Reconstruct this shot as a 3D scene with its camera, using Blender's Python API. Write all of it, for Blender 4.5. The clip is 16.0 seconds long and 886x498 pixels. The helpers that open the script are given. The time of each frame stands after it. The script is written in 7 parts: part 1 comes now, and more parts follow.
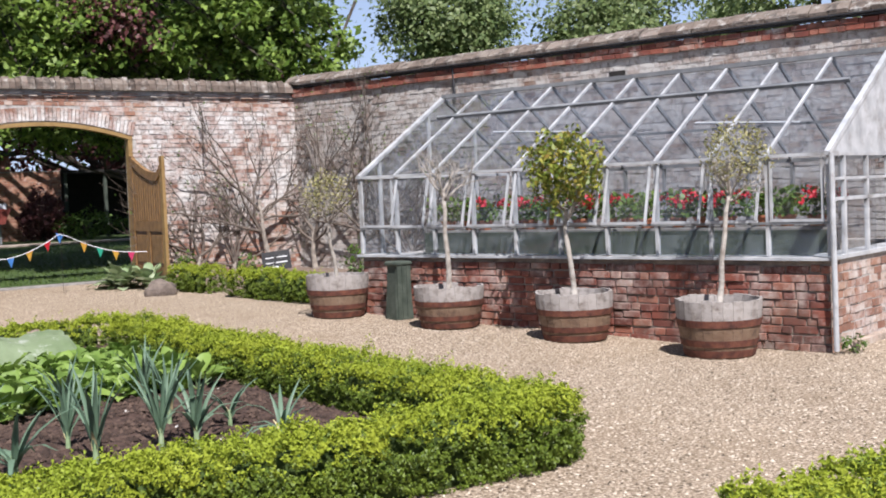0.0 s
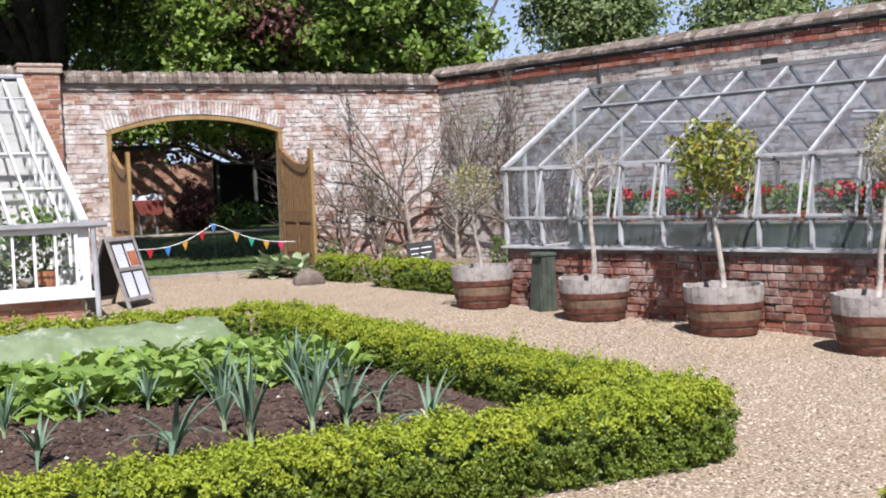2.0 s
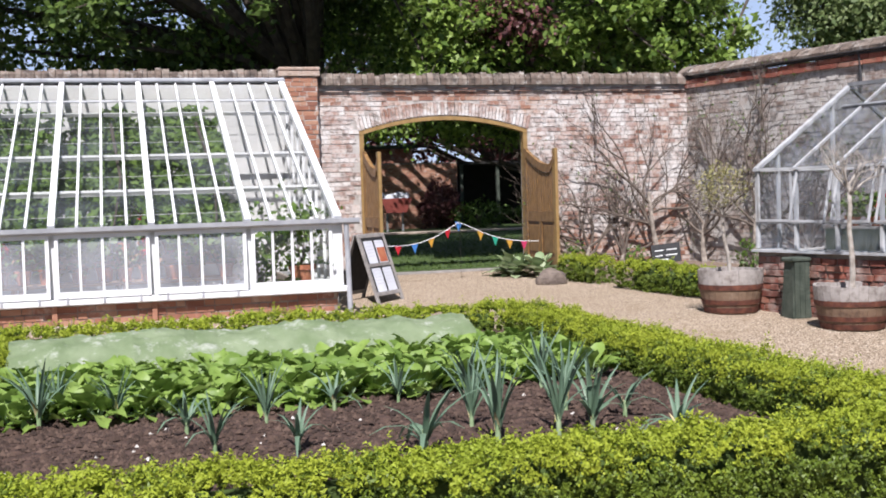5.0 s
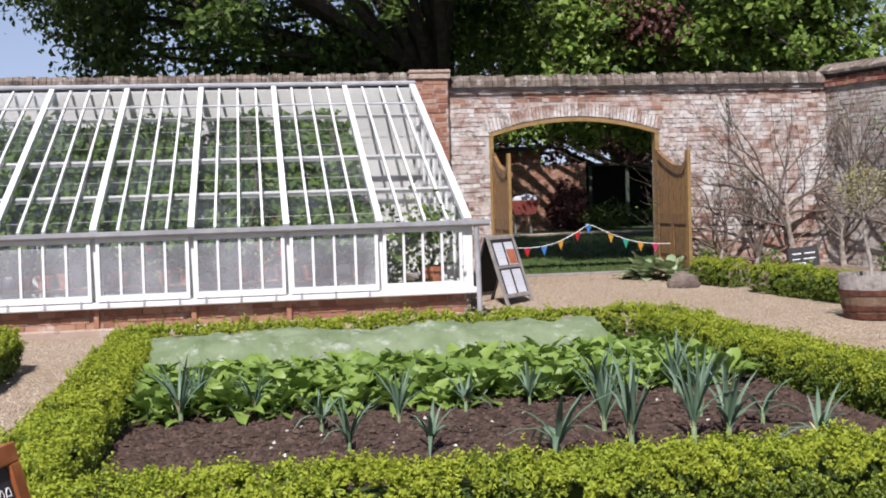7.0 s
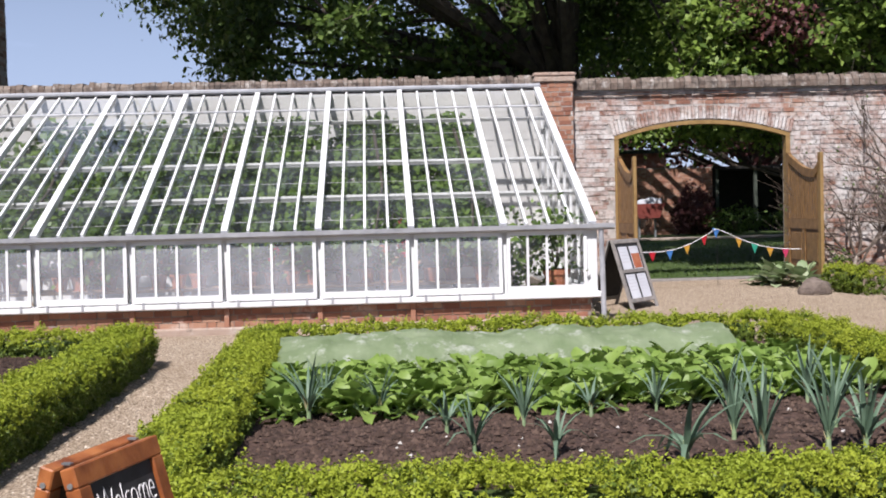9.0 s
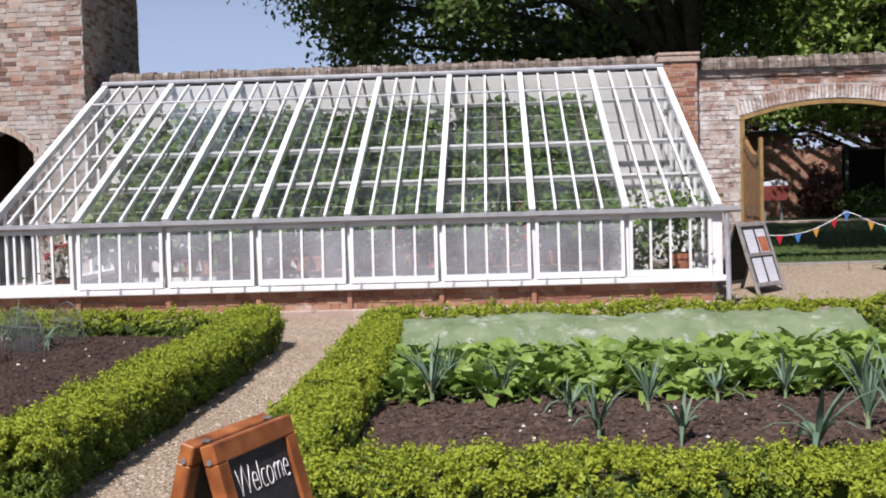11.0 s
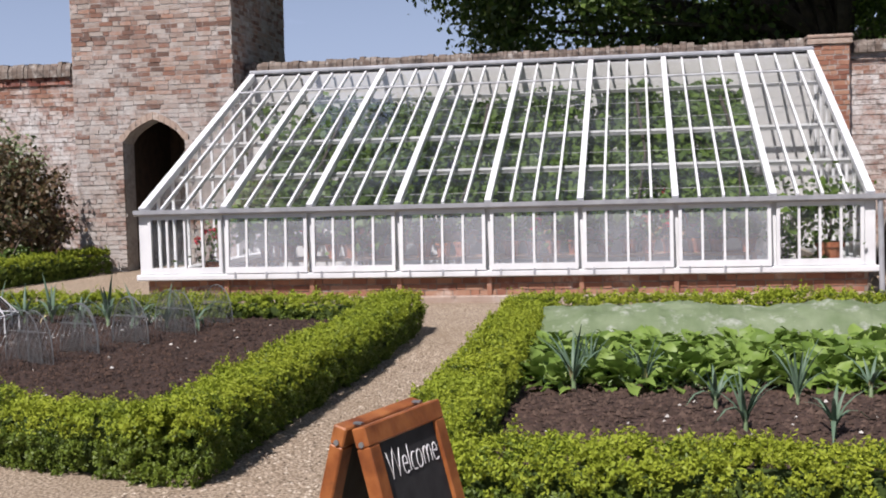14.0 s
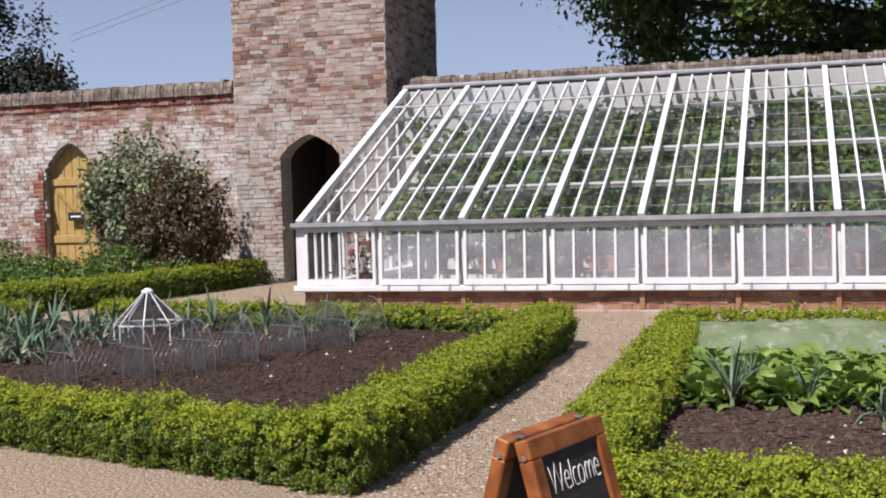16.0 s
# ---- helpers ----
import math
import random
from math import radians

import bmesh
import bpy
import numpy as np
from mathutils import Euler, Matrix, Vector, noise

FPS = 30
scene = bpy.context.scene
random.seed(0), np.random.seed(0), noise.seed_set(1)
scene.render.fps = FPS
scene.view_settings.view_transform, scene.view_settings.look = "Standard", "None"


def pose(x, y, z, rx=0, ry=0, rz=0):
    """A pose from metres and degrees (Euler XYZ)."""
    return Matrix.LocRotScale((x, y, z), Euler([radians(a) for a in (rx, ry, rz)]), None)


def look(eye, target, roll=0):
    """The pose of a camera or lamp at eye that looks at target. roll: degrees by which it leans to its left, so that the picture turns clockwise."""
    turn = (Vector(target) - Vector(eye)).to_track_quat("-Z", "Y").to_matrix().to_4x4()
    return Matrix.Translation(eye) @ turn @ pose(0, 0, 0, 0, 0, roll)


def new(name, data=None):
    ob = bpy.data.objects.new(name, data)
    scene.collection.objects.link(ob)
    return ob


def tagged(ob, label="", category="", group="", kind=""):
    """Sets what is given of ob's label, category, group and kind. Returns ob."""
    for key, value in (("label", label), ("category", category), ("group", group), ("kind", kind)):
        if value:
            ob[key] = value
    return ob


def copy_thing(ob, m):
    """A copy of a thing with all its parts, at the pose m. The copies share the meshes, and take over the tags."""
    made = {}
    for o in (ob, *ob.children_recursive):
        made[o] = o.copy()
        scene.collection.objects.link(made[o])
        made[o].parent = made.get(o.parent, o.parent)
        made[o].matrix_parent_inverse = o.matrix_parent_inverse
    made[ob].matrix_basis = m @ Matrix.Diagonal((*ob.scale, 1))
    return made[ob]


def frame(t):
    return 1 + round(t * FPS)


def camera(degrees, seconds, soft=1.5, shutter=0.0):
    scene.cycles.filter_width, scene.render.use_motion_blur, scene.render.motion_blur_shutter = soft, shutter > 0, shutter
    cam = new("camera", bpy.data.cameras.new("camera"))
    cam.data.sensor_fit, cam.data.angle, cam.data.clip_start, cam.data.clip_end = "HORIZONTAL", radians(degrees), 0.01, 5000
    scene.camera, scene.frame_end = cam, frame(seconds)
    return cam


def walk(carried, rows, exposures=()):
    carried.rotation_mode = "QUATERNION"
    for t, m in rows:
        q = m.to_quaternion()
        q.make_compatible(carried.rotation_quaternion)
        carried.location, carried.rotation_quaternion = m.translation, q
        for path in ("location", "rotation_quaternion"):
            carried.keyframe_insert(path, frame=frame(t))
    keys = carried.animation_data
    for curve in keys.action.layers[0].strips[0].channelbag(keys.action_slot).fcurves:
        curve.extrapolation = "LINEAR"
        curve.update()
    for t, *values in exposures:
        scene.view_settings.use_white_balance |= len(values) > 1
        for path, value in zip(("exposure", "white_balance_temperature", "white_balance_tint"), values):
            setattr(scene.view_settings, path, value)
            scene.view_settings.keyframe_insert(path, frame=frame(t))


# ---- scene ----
cam = camera(42.0, 16.0, soft=1.9)
PATH = [
    (0, (0.172, 0.251, 1.534), (1.3, 1.8998, 1.4327), -2.3),
    (0.5, (0.165, 0.256, 1.534), (1.2445, 1.9365, 1.4307), -1.95),
    (1, (0.157, 0.261, 1.535), (1.1844, 1.9736, 1.4279), -2.03),
    (1.5, (0.15, 0.265, 1.535), (1.134, 2.0032, 1.4313), -2.17),
    (2, (0.14, 0.271, 1.535), (1.0574, 2.0445, 1.4284), -2.31),
    (2.5, (0.131, 0.275, 1.536), (0.9879, 2.0789, 1.4268), -2.25),
    (3, (0.12, 0.28, 1.537), (0.9093, 2.1146, 1.4293), -2.27),
    (3.5, (0.111, 0.284, 1.537), (0.8357, 2.145, 1.4328), -2.3),
    (4, (0.1, 0.288, 1.538), (0.7569, 2.1744, 1.4395), -2.12),
    (4.5, (0.091, 0.291, 1.538), (0.6853, 2.1982, 1.4443), -1.9),
    (7, (0.049, 0.301, 1.541), (0.3697, 2.2733, 1.4587), -1.74),
    (7.5, (0.041, 0.302, 1.541), (0.3128, 2.2824, 1.4736), -1.65),
    (8, (0.033, 0.303, 1.542), (0.2495, 2.2904, 1.4814), -1.56),
    (8.5, (0.025, 0.304, 1.542), (0.1899, 2.296, 1.4777), -1.5),
    (9, (0.017, 0.304, 1.542), (0.1296, 2.3, 1.4705), -1.45),
    (9.5, (0.01, 0.305, 1.543), (0.0729, 2.3019, 1.4555), -1.31),
    (10, (0.002, 0.305, 1.543), (0.013, 2.3027, 1.4494), -1.38),
    (12.5, (-0.033, 0.303, 1.546), (-0.2565, 2.2882, 1.4461), -1.69),
    (13, (-0.038, 0.303, 1.546), (-0.2939, 2.2835, 1.4424), -1.6),
    (13.5, (-0.043, 0.302, 1.546), (-0.3333, 2.2778, 1.4382), -1.54),
    (14, (-0.049, 0.301, 1.547), (-0.3782, 2.2705, 1.4341), -1.51),
    (14.5, (-0.057, 0.3, 1.547), (-0.4344, 2.2607, 1.4383), -1.58),
    (15, (-0.068, 0.297, 1.548), (-0.5189, 2.2437, 1.4568), -1.65),
    (15.5, (-0.078, 0.295, 1.549), (-0.5969, 2.2246, 1.4669), -1.76),
    (16, (-0.088, 0.292, 1.549), (-0.6663, 2.2048, 1.4653), -1.56),
]
walk(cam, [(t, look(eye, target, roll)) for t, eye, target, roll in PATH],
     exposures=((0, 0.85, 6500, 12), (1.5, 0.90, 6500, 12), (3, 0.92, 6500, 13), (4.5, 0.90, 6500, 13), (7, 0.62, 6620, 14), (9.5, 0.65, 6620, 14), (12.5, 0.42, 6680, 15), (16, 0.40, 6780, 15)))


# ---- light ----
SUN_AZ = math.atan2(-0.935, -0.355)      # where the sun stands, seen from above
SUN_EL = radians(53)
world = bpy.data.worlds.new("sky")
scene.world = world
world.use_nodes = True
wn, wl = world.node_tree.nodes, world.node_tree.links
bg = wn["Background"]
sky = wn.new("ShaderNodeTexSky")
sky.sky_type = "NISHITA"
sky.sun_disc = False
sky.dust_density = 0.5
sky.ozone_density = 2.5
sky.sun_elevation = SUN_EL
sky.sun_rotation = math.pi / 2 - SUN_AZ
tc = wn.new("ShaderNodeTexCoord")
mp = wn.new("ShaderNodeMapping")
mp.inputs["Scale"].default_value = (1.0, 1.0, 3.2)
cl = wn.new("ShaderNodeTexNoise")
cl.inputs["Scale"].default_value = 2.3
cl.inputs["Detail"].default_value = 7
cl.inputs["Roughness"].default_value = 0.55
cr = wn.new("ShaderNodeValToRGB")
cr.color_ramp.elements[0].position, cr.color_ramp.elements[1].position = 0.50, 0.72
cr.color_ramp.elements[0].color = (0.14, 0.14, 0.14, 1)
sx = wn.new("ShaderNodeSeparateXYZ")
hz = wn.new("ShaderNodeMapRange")
hz.inputs["From Min"].default_value, hz.inputs["From Max"].default_value = 0.42, 0.05
hz.inputs["To Min"].default_value, hz.inputs["To Max"].default_value = 0.0, 0.62
hz.interpolation_type = "SMOOTHSTEP"
hs = wn.new("ShaderNodeMath")
hs.operation = "MAXIMUM"
wl.new(tc.outputs["Generated"], sx.inputs["Vector"])
wl.new(sx.outputs["Z"], hz.inputs["Value"])
wl.new(hz.outputs["Result"], hs.inputs[1])
mx = wn.new("ShaderNodeMix")
mx.data_type = "RGBA"
wl.new(tc.outputs["Generated"], mp.inputs["Vector"])
wl.new(mp.outputs["Vector"], cl.inputs["Vector"])
wl.new(cl.outputs["Fac"], cr.inputs["Fac"])
wl.new(cr.outputs["Color"], hs.inputs[0])
wl.new(hs.outputs["Value"], mx.inputs["Factor"])
wl.new(sky.outputs["Color"], mx.inputs["A"])
mx.inputs["B"].default_value = (9.7, 12.2, 18.4, 1)
wl.new(mx.outputs["Result"], bg.inputs["Color"])
bg.inputs["Strength"].default_value = 0.040
sun = new("sun", bpy.data.lights.new("sun", "SUN"))
sun.data.energy = 5.0
sun.data.angle = radians(0.6)
sun.data.color = (1.0, 0.970, 0.975)
sun.matrix_world = look((math.cos(SUN_AZ) * 40, math.sin(SUN_AZ) * 40, 40 * math.tan(SUN_EL)), (0, 0, 0))

# ---- materials ----
def mat(name, cols, rough=0.8, scale=8.0, detail=4, bump=0.0, bscale=60.0, island=0.0, objrand=0.0, metal=0.0, spec=0.4, stain=None, stain_scale=0.8, stain_lo=0.5, stain_hi=0.65, trans=0.0, band=None, chip=0.0, grime=None, grime_scale=5.0, grime_lo=0.52, grime_hi=0.68):
    """A surface whose colour runs over cols by noise, by island and by object, with stains and fine relief."""
    m = bpy.data.materials.new(name)
    m.use_nodes = True
    n, l = m.node_tree.nodes, m.node_tree.links
    b = n["Principled BSDF"]
    b.inputs["Roughness"].default_value = rough
    b.inputs["Metallic"].default_value = metal
    b.inputs["Specular IOR Level"].default_value = spec
    geo = n.new("ShaderNodeNewGeometry")
    tex = n.new("ShaderNodeTexNoise")
    tex.inputs["Scale"].default_value = scale
    tex.inputs["Detail"].default_value = detail
    l.new(geo.outputs["Position"], tex.inputs["Vector"])
    fac = tex.outputs["Fac"]
    if island or objrand:
        r = geo.outputs["Random Per Island"] if island else n.new("ShaderNodeObjectInfo").outputs["Random"]
        mixf = n.new("ShaderNodeMix")
        mixf.inputs["Factor"].default_value = island or objrand
        l.new(fac, mixf.inputs["A"])
        l.new(r, mixf.inputs["B"])
        fac = mixf.outputs["Result"]
    ramp = n.new("ShaderNodeValToRGB")
    e = ramp.color_ramp.elements
    lo, hi = (0.05, 0.95) if island or objrand else (0.3, 0.7)
    for k, c in enumerate(cols):
        p = lo + (hi - lo) * k / max(1, len(cols) - 1)
        el = e[k] if k < 2 else e.new(p)
        el.position, el.color = p, (*c, 1)
    if len(cols) == 2:
        e[0].position, e[1].position = lo, hi
    l.new(fac, ramp.inputs["Fac"])
    col = ramp.outputs["Color"]
    if stain:
        st = n.new("ShaderNodeTexNoise")
        st.inputs["Scale"].default_value = stain_scale
        st.inputs["Detail"].default_value = 8
        st.inputs["Roughness"].default_value = 0.74
        l.new(geo.outputs["Position"], st.inputs["Vector"])
        mr = n.new("ShaderNodeMapRange")
        mr.inputs["From Min"].default_value, mr.inputs["From Max"].default_value = stain_lo, stain_hi
        wash = st.outputs["Fac"]
        if chip:
            # each brick holds the wash more or less well, and it flakes in small chips
            ch_ = n.new("ShaderNodeTexNoise")
            ch_.inputs["Scale"].default_value = 24.0
            ch_.inputs["Detail"].default_value = 4
            l.new(geo.outputs["Position"], ch_.inputs["Vector"])
            for src, amount in ((geo.outputs["Random Per Island"], chip), (ch_.outputs["Fac"], chip * 1.2)):
                ma = n.new("ShaderNodeMath")
                ma.operation = "MULTIPLY_ADD"
                l.new(src, ma.inputs[0])
                ma.inputs[1].default_value = amount
                l.new(wash, ma.inputs[2])
                sb = n.new("ShaderNodeMath")
                sb.operation = "SUBTRACT"
                l.new(ma.outputs["Value"], sb.inputs[0])
                sb.inputs[1].default_value = amount * 0.5
                wash = sb.outputs["Value"]
        if band:
            # the wash holds between two heights and has worn off below and above them
            sep = n.new("ShaderNodeSeparateXYZ")
            l.new(geo.outputs["Position"], sep.inputs["Vector"])
            z0, z1, z2, z3, amount = band
            up_, dn_ = n.new("ShaderNodeMapRange"), n.new("ShaderNodeMapRange")
            for node, a_, b_, c_ in ((up_, z0, z1, -amount), (dn_, z3, z2, -amount)):
                node.inputs["From Min"].default_value, node.inputs["From Max"].default_value = a_, b_
                node.inputs["To Min"].default_value, node.inputs["To Max"].default_value = c_, 0.0
                l.new(sep.outputs["Z"], node.inputs["Value"])
            for node in (up_, dn_):
                ad = n.new("ShaderNodeMath")
                l.new(wash, ad.inputs[0])
                l.new(node.outputs["Result"], ad.inputs[1])
                wash = ad.outputs["Value"]
        l.new(wash, mr.inputs["Value"])
        ms = n.new("ShaderNodeMix")
        ms.data_type = "RGBA"
        ms.inputs["B"].default_value = (*stain, 1)
        l.new(mr.outputs["Result"], ms.inputs["Factor"])
        l.new(col, ms.inputs["A"])
        col = ms.outputs["Result"]
    if grime:
        gt = n.new("ShaderNodeTexNoise")
        gt.inputs["Scale"].default_value = grime_scale
        gt.inputs["Detail"].default_value = 9
        gt.inputs["Roughness"].default_value = 0.7
        of = n.new("ShaderNodeVectorMath")
        of.inputs[1].default_value = (31.0, 17.0, 5.0)
        l.new(geo.outputs["Position"], of.inputs[0])
        l.new(of.outputs["Vector"], gt.inputs["Vector"])
        mg = n.new("ShaderNodeMapRange")
        mg.inputs["From Min"].default_value, mg.inputs["From Max"].default_value = grime_lo, grime_hi
        mg.inputs["To Max"].default_value = 0.85
        l.new(gt.outputs["Fac"], mg.inputs["Value"])
        mq = n.new("ShaderNodeMix")
        mq.data_type = "RGBA"
        mq.inputs["B"].default_value = (*grime, 1)
        l.new(mg.outputs["Result"], mq.inputs["Factor"])
        l.new(col, mq.inputs["A"])
        col = mq.outputs["Result"]
    l.new(col, b.inputs["Base Color"])
    if bump:
        bt = n.new("ShaderNodeTexNoise")
        bt.inputs["Scale"].default_value = bscale
        bt.inputs["Detail"].default_value = 5
        l.new(geo.outputs["Position"], bt.inputs["Vector"])
        bp = n.new("ShaderNodeBump")
        bp.inputs["Strength"].default_value = bump
        bp.inputs["Distance"].default_value = 0.02
        l.new(bt.outputs["Fac"], bp.inputs["Height"])
        l.new(bp.outputs["Normal"], b.inputs["Normal"])
    if trans:
        tr = n.new("ShaderNodeBsdfTranslucent")
        l.new(col, tr.inputs["Color"])
        mxs = n.new("ShaderNodeMixShader")
        mxs.inputs["Fac"].default_value = trans
        l.new(b.outputs["BSDF"], mxs.inputs[1])
        l.new(tr.outputs["BSDF"], mxs.inputs[2])
        l.new(mxs.outputs["Shader"], n["Material Output"].inputs["Surface"])
    return m


def glass_mat(name, clear=0.9, tint=(0.93, 0.96, 0.97), haze=0.0, dust_sheen=(0.75, 0.78, 0.8), blot=1.8, even=0.3):
    """Thin old glazing: mostly clear, a mirror at grazing angles, with a pale blotchy layer for dust and painted sky
    reflection.
    """
    m = bpy.data.materials.new(name)
    m.use_nodes = True
    n, l = m.node_tree.nodes, m.node_tree.links
    n.remove(n["Principled BSDF"])
    tr = n.new("ShaderNodeBsdfTransparent")
    tr.inputs["Color"].default_value = (*tint, 1)
    gl = n.new("ShaderNodeBsdfGlossy")
    gl.inputs["Roughness"].default_value = 0.03
    fr = n.new("ShaderNodeFresnel")
    fr.inputs["IOR"].default_value = 1.5
    m1 = n.new("ShaderNodeMixShader")
    mul = n.new("ShaderNodeMath")
    mul.operation = "MULTIPLY"
    mul.inputs[1].default_value = 1.1
    l.new(fr.outputs["Fac"], mul.inputs[0])
    l.new(mul.outputs["Value"], m1.inputs["Fac"])
    l.new(tr.outputs["BSDF"], m1.inputs[1])
    l.new(gl.outputs["BSDF"], m1.inputs[2])
    di = n.new("ShaderNodeBsdfDiffuse")
    di.inputs["Color"].default_value = (*dust_sheen, 1)
    geo = n.new("ShaderNodeNewGeometry")
    tex = n.new("ShaderNodeTexNoise")
    tex.inputs["Scale"].default_value = 1.7
    tex.inputs["Detail"].default_value = 6
    l.new(geo.outputs["Position"], tex.inputs["Vector"])
    mr = n.new("ShaderNodeMapRange")
    mr.inputs["From Min"].default_value, mr.inputs["From Max"].default_value = 0.35, 0.75
    mr.inputs["To Min"].default_value, mr.inputs["To Max"].default_value = haze * even, haze * blot
    l.new(tex.outputs["Fac"], mr.inputs["Value"])
    m2 = n.new("ShaderNodeMixShader")
    l.new(mr.outputs["Result"], m2.inputs["Fac"])
    l.new(m1.outputs["Shader"], m2.inputs[1])
    l.new(di.outputs["BSDF"], m2.inputs[2])
    l.new(m2.outputs["Shader"], n["Material Output"].inputs["Surface"])
    return m


RED = [(0.06, 0.026, 0.02), (0.15, 0.045, 0.032), (0.23, 0.07, 0.045), (0.28, 0.12, 0.08), (0.34, 0.22, 0.17)]
M_BRICK_WALL = mat("limewashed_old_brick", [(0.10, 0.055, 0.04), (0.21, 0.10, 0.068), (0.29, 0.155, 0.105), (0.34, 0.23, 0.17), (0.40, 0.32, 0.27)], 0.92, 7.0, 6, 0.5, 70, island=0.55, stain=(0.54, 0.52, 0.50), stain_scale=2.2, stain_lo=0.34, stain_hi=0.60, band=(0.6, 1.7, 2.85, 3.15, 0.12), chip=0.14, grime=(0.12, 0.095, 0.08), grime_scale=11, grime_lo=0.52, grime_hi=0.64)
M_BRICK_SIDE = mat("grey_weathered_brick", [(0.09, 0.06, 0.045), (0.18, 0.11, 0.08), (0.25, 0.175, 0.135), (0.34, 0.275, 0.225), (0.40, 0.35, 0.30)], 0.92, 7.0, 6, 0.5, 70, island=0.55, stain=(0.43, 0.41, 0.385), stain_scale=2.0, stain_lo=0.32, stain_hi=0.58, chip=0.14, grime=(0.11, 0.09, 0.078), grime_scale=9, grime_lo=0.50, grime_hi=0.64)
M_BRICK_RED = mat("red_brick", RED, 0.9, 9.0, 6, 0.5, 80, island=0.6, stain=(0.42, 0.36, 0.32), stain_scale=3.0, stain_lo=0.52, stain_hi=0.68, grime=(0.06, 0.045, 0.038), grime_scale=3.5, grime_lo=0.52, grime_hi=0.68)
M_BRICK_LOOSE = mat("dwarf_wall_brick", RED, 0.9, 12.0, 6, 0.5, 80, objrand=0.55, stain=(0.42, 0.36, 0.32), stain_scale=3.0, stain_lo=0.47, stain_hi=0.68, grime=(0.06, 0.045, 0.038), grime_scale=1.9, grime_lo=0.45, grime_hi=0.68)
M_BRICK_ORANGE = mat("orange_brick", [(0.14, 0.06, 0.042), (0.25, 0.11, 0.07), (0.32, 0.165, 0.105), (0.36, 0.24, 0.17)], 0.9, 9.0, 6, 0.4, 80, island=0.6, stain=(0.50, 0.42, 0.36), stain_scale=3, stain_lo=0.55, stain_hi=0.72)
M_BRICK_TOWER = mat("tower_brick", [(0.09, 0.06, 0.048), (0.22, 0.115, 0.08), (0.25, 0.19, 0.155), (0.33, 0.285, 0.245), (0.29, 0.15, 0.095), (0.40, 0.365, 0.325)], 0.92, 6.0, 6, 0.5, 70, island=0.85, stain=(0.41, 0.39, 0.365), stain_scale=1.6, stain_lo=0.37, stain_hi=0.66, chip=0.14, band=(-2.0, -1.0, 2.6, 4.2, 0.10), grime=(0.13, 0.11, 0.10), grime_scale=9, grime_lo=0.54, grime_hi=0.68)
M_MORTAR = mat("lime_mortar", [(0.24, 0.22, 0.20), (0.40, 0.375, 0.35)], 0.95, 14, 5, 0.4, 90, stain=(0.42, 0.40, 0.375), stain_scale=1.5, stain_lo=0.46, stain_hi=0.66)
M_MORTAR_DARK = mat("dirty_mortar", [(0.14, 0.11, 0.09), (0.30, 0.26, 0.22)], 0.95, 10, 5, 0.4, 90)
M_COPING = mat("lichen_coping", [(0.065, 0.050, 0.040), (0.13, 0.098, 0.078), (0.20, 0.168, 0.14), (0.18, 0.09, 0.065)], 0.95, 14, 8, 0.8, 40, island=0.45, stain=(0.38, 0.365, 0.335), stain_scale=5.5, stain_lo=0.54, stain_hi=0.66, grime=(0.05, 0.04, 0.034), grime_scale=6, grime_lo=0.50, grime_hi=0.62)
M_CAP = mat("stone_cap", [(0.20, 0.12, 0.09), (0.33, 0.25, 0.20), (0.40, 0.34, 0.28)], 0.9, 10, 7, 0.5, 60, island=0.5, stain=(0.48, 0.44, 0.39), stain_scale=4, stain_lo=0.52, stain_hi=0.68, grime=(0.08, 0.065, 0.055), grime_scale=6, grime_lo=0.54, grime_hi=0.68)
M_LEAD = mat("black_pipe", [(0.018, 0.018, 0.02), (0.035, 0.035, 0.038)], 0.55, 12)
M_GRAVEL = mat("pea_gravel", [(0.06, 0.044, 0.028), (0.20, 0.15, 0.10), (0.33, 0.262, 0.192), (0.52, 0.445, 0.355)], 0.95, 50, 6, 1.0, 42, stain=(0.21, 0.155, 0.10), stain_scale=0.7, stain_lo=0.50, stain_hi=0.80, grime=(0.15, 0.11, 0.07), grime_scale=30, grime_lo=0.54, grime_hi=0.72)
M_PEBBLE = mat("pebble", [(0.06, 0.044, 0.03), (0.20, 0.15, 0.105), (0.33, 0.26, 0.19), (0.40, 0.33, 0.25), (0.55, 0.48, 0.39)], 0.9, 8, 3, island=0.9)
M_SOIL = mat("dark_soil", [(0.018, 0.010, 0.007), (0.050, 0.028, 0.020), (0.085, 0.050, 0.036)], 0.97, 22, 8, 1.0, 30)
M_CRUMB = mat("soil_crumb", [(0.020, 0.012, 0.009), (0.052, 0.032, 0.023), (0.095, 0.062, 0.046)], 0.97, 16, 4, island=0.8)
# a darker tone of soil and crumbs for the west bed
M_SOIL_DARKER = mat("darker_soil", [(0.013, 0.007, 0.005), (0.034, 0.018, 0.012), (0.058, 0.032, 0.022)], 0.97, 22, 8, 1.0, 30)
M_CRUMB_DARKER = mat("darker_crumb", [(0.014, 0.008, 0.006), (0.036, 0.020, 0.014), (0.066, 0.039, 0.027)], 0.97, 16, 4, island=0.8)
M_FLINT = mat("flint", [(0.30, 0.28, 0.25), (0.6, 0.58, 0.54)], 0.8, 20, 3, island=0.8)
M_BORDER = mat("dry_border_soil", [(0.10, 0.07, 0.052), (0.20, 0.15, 0.115)], 0.97, 10, 7, 0.9, 40)
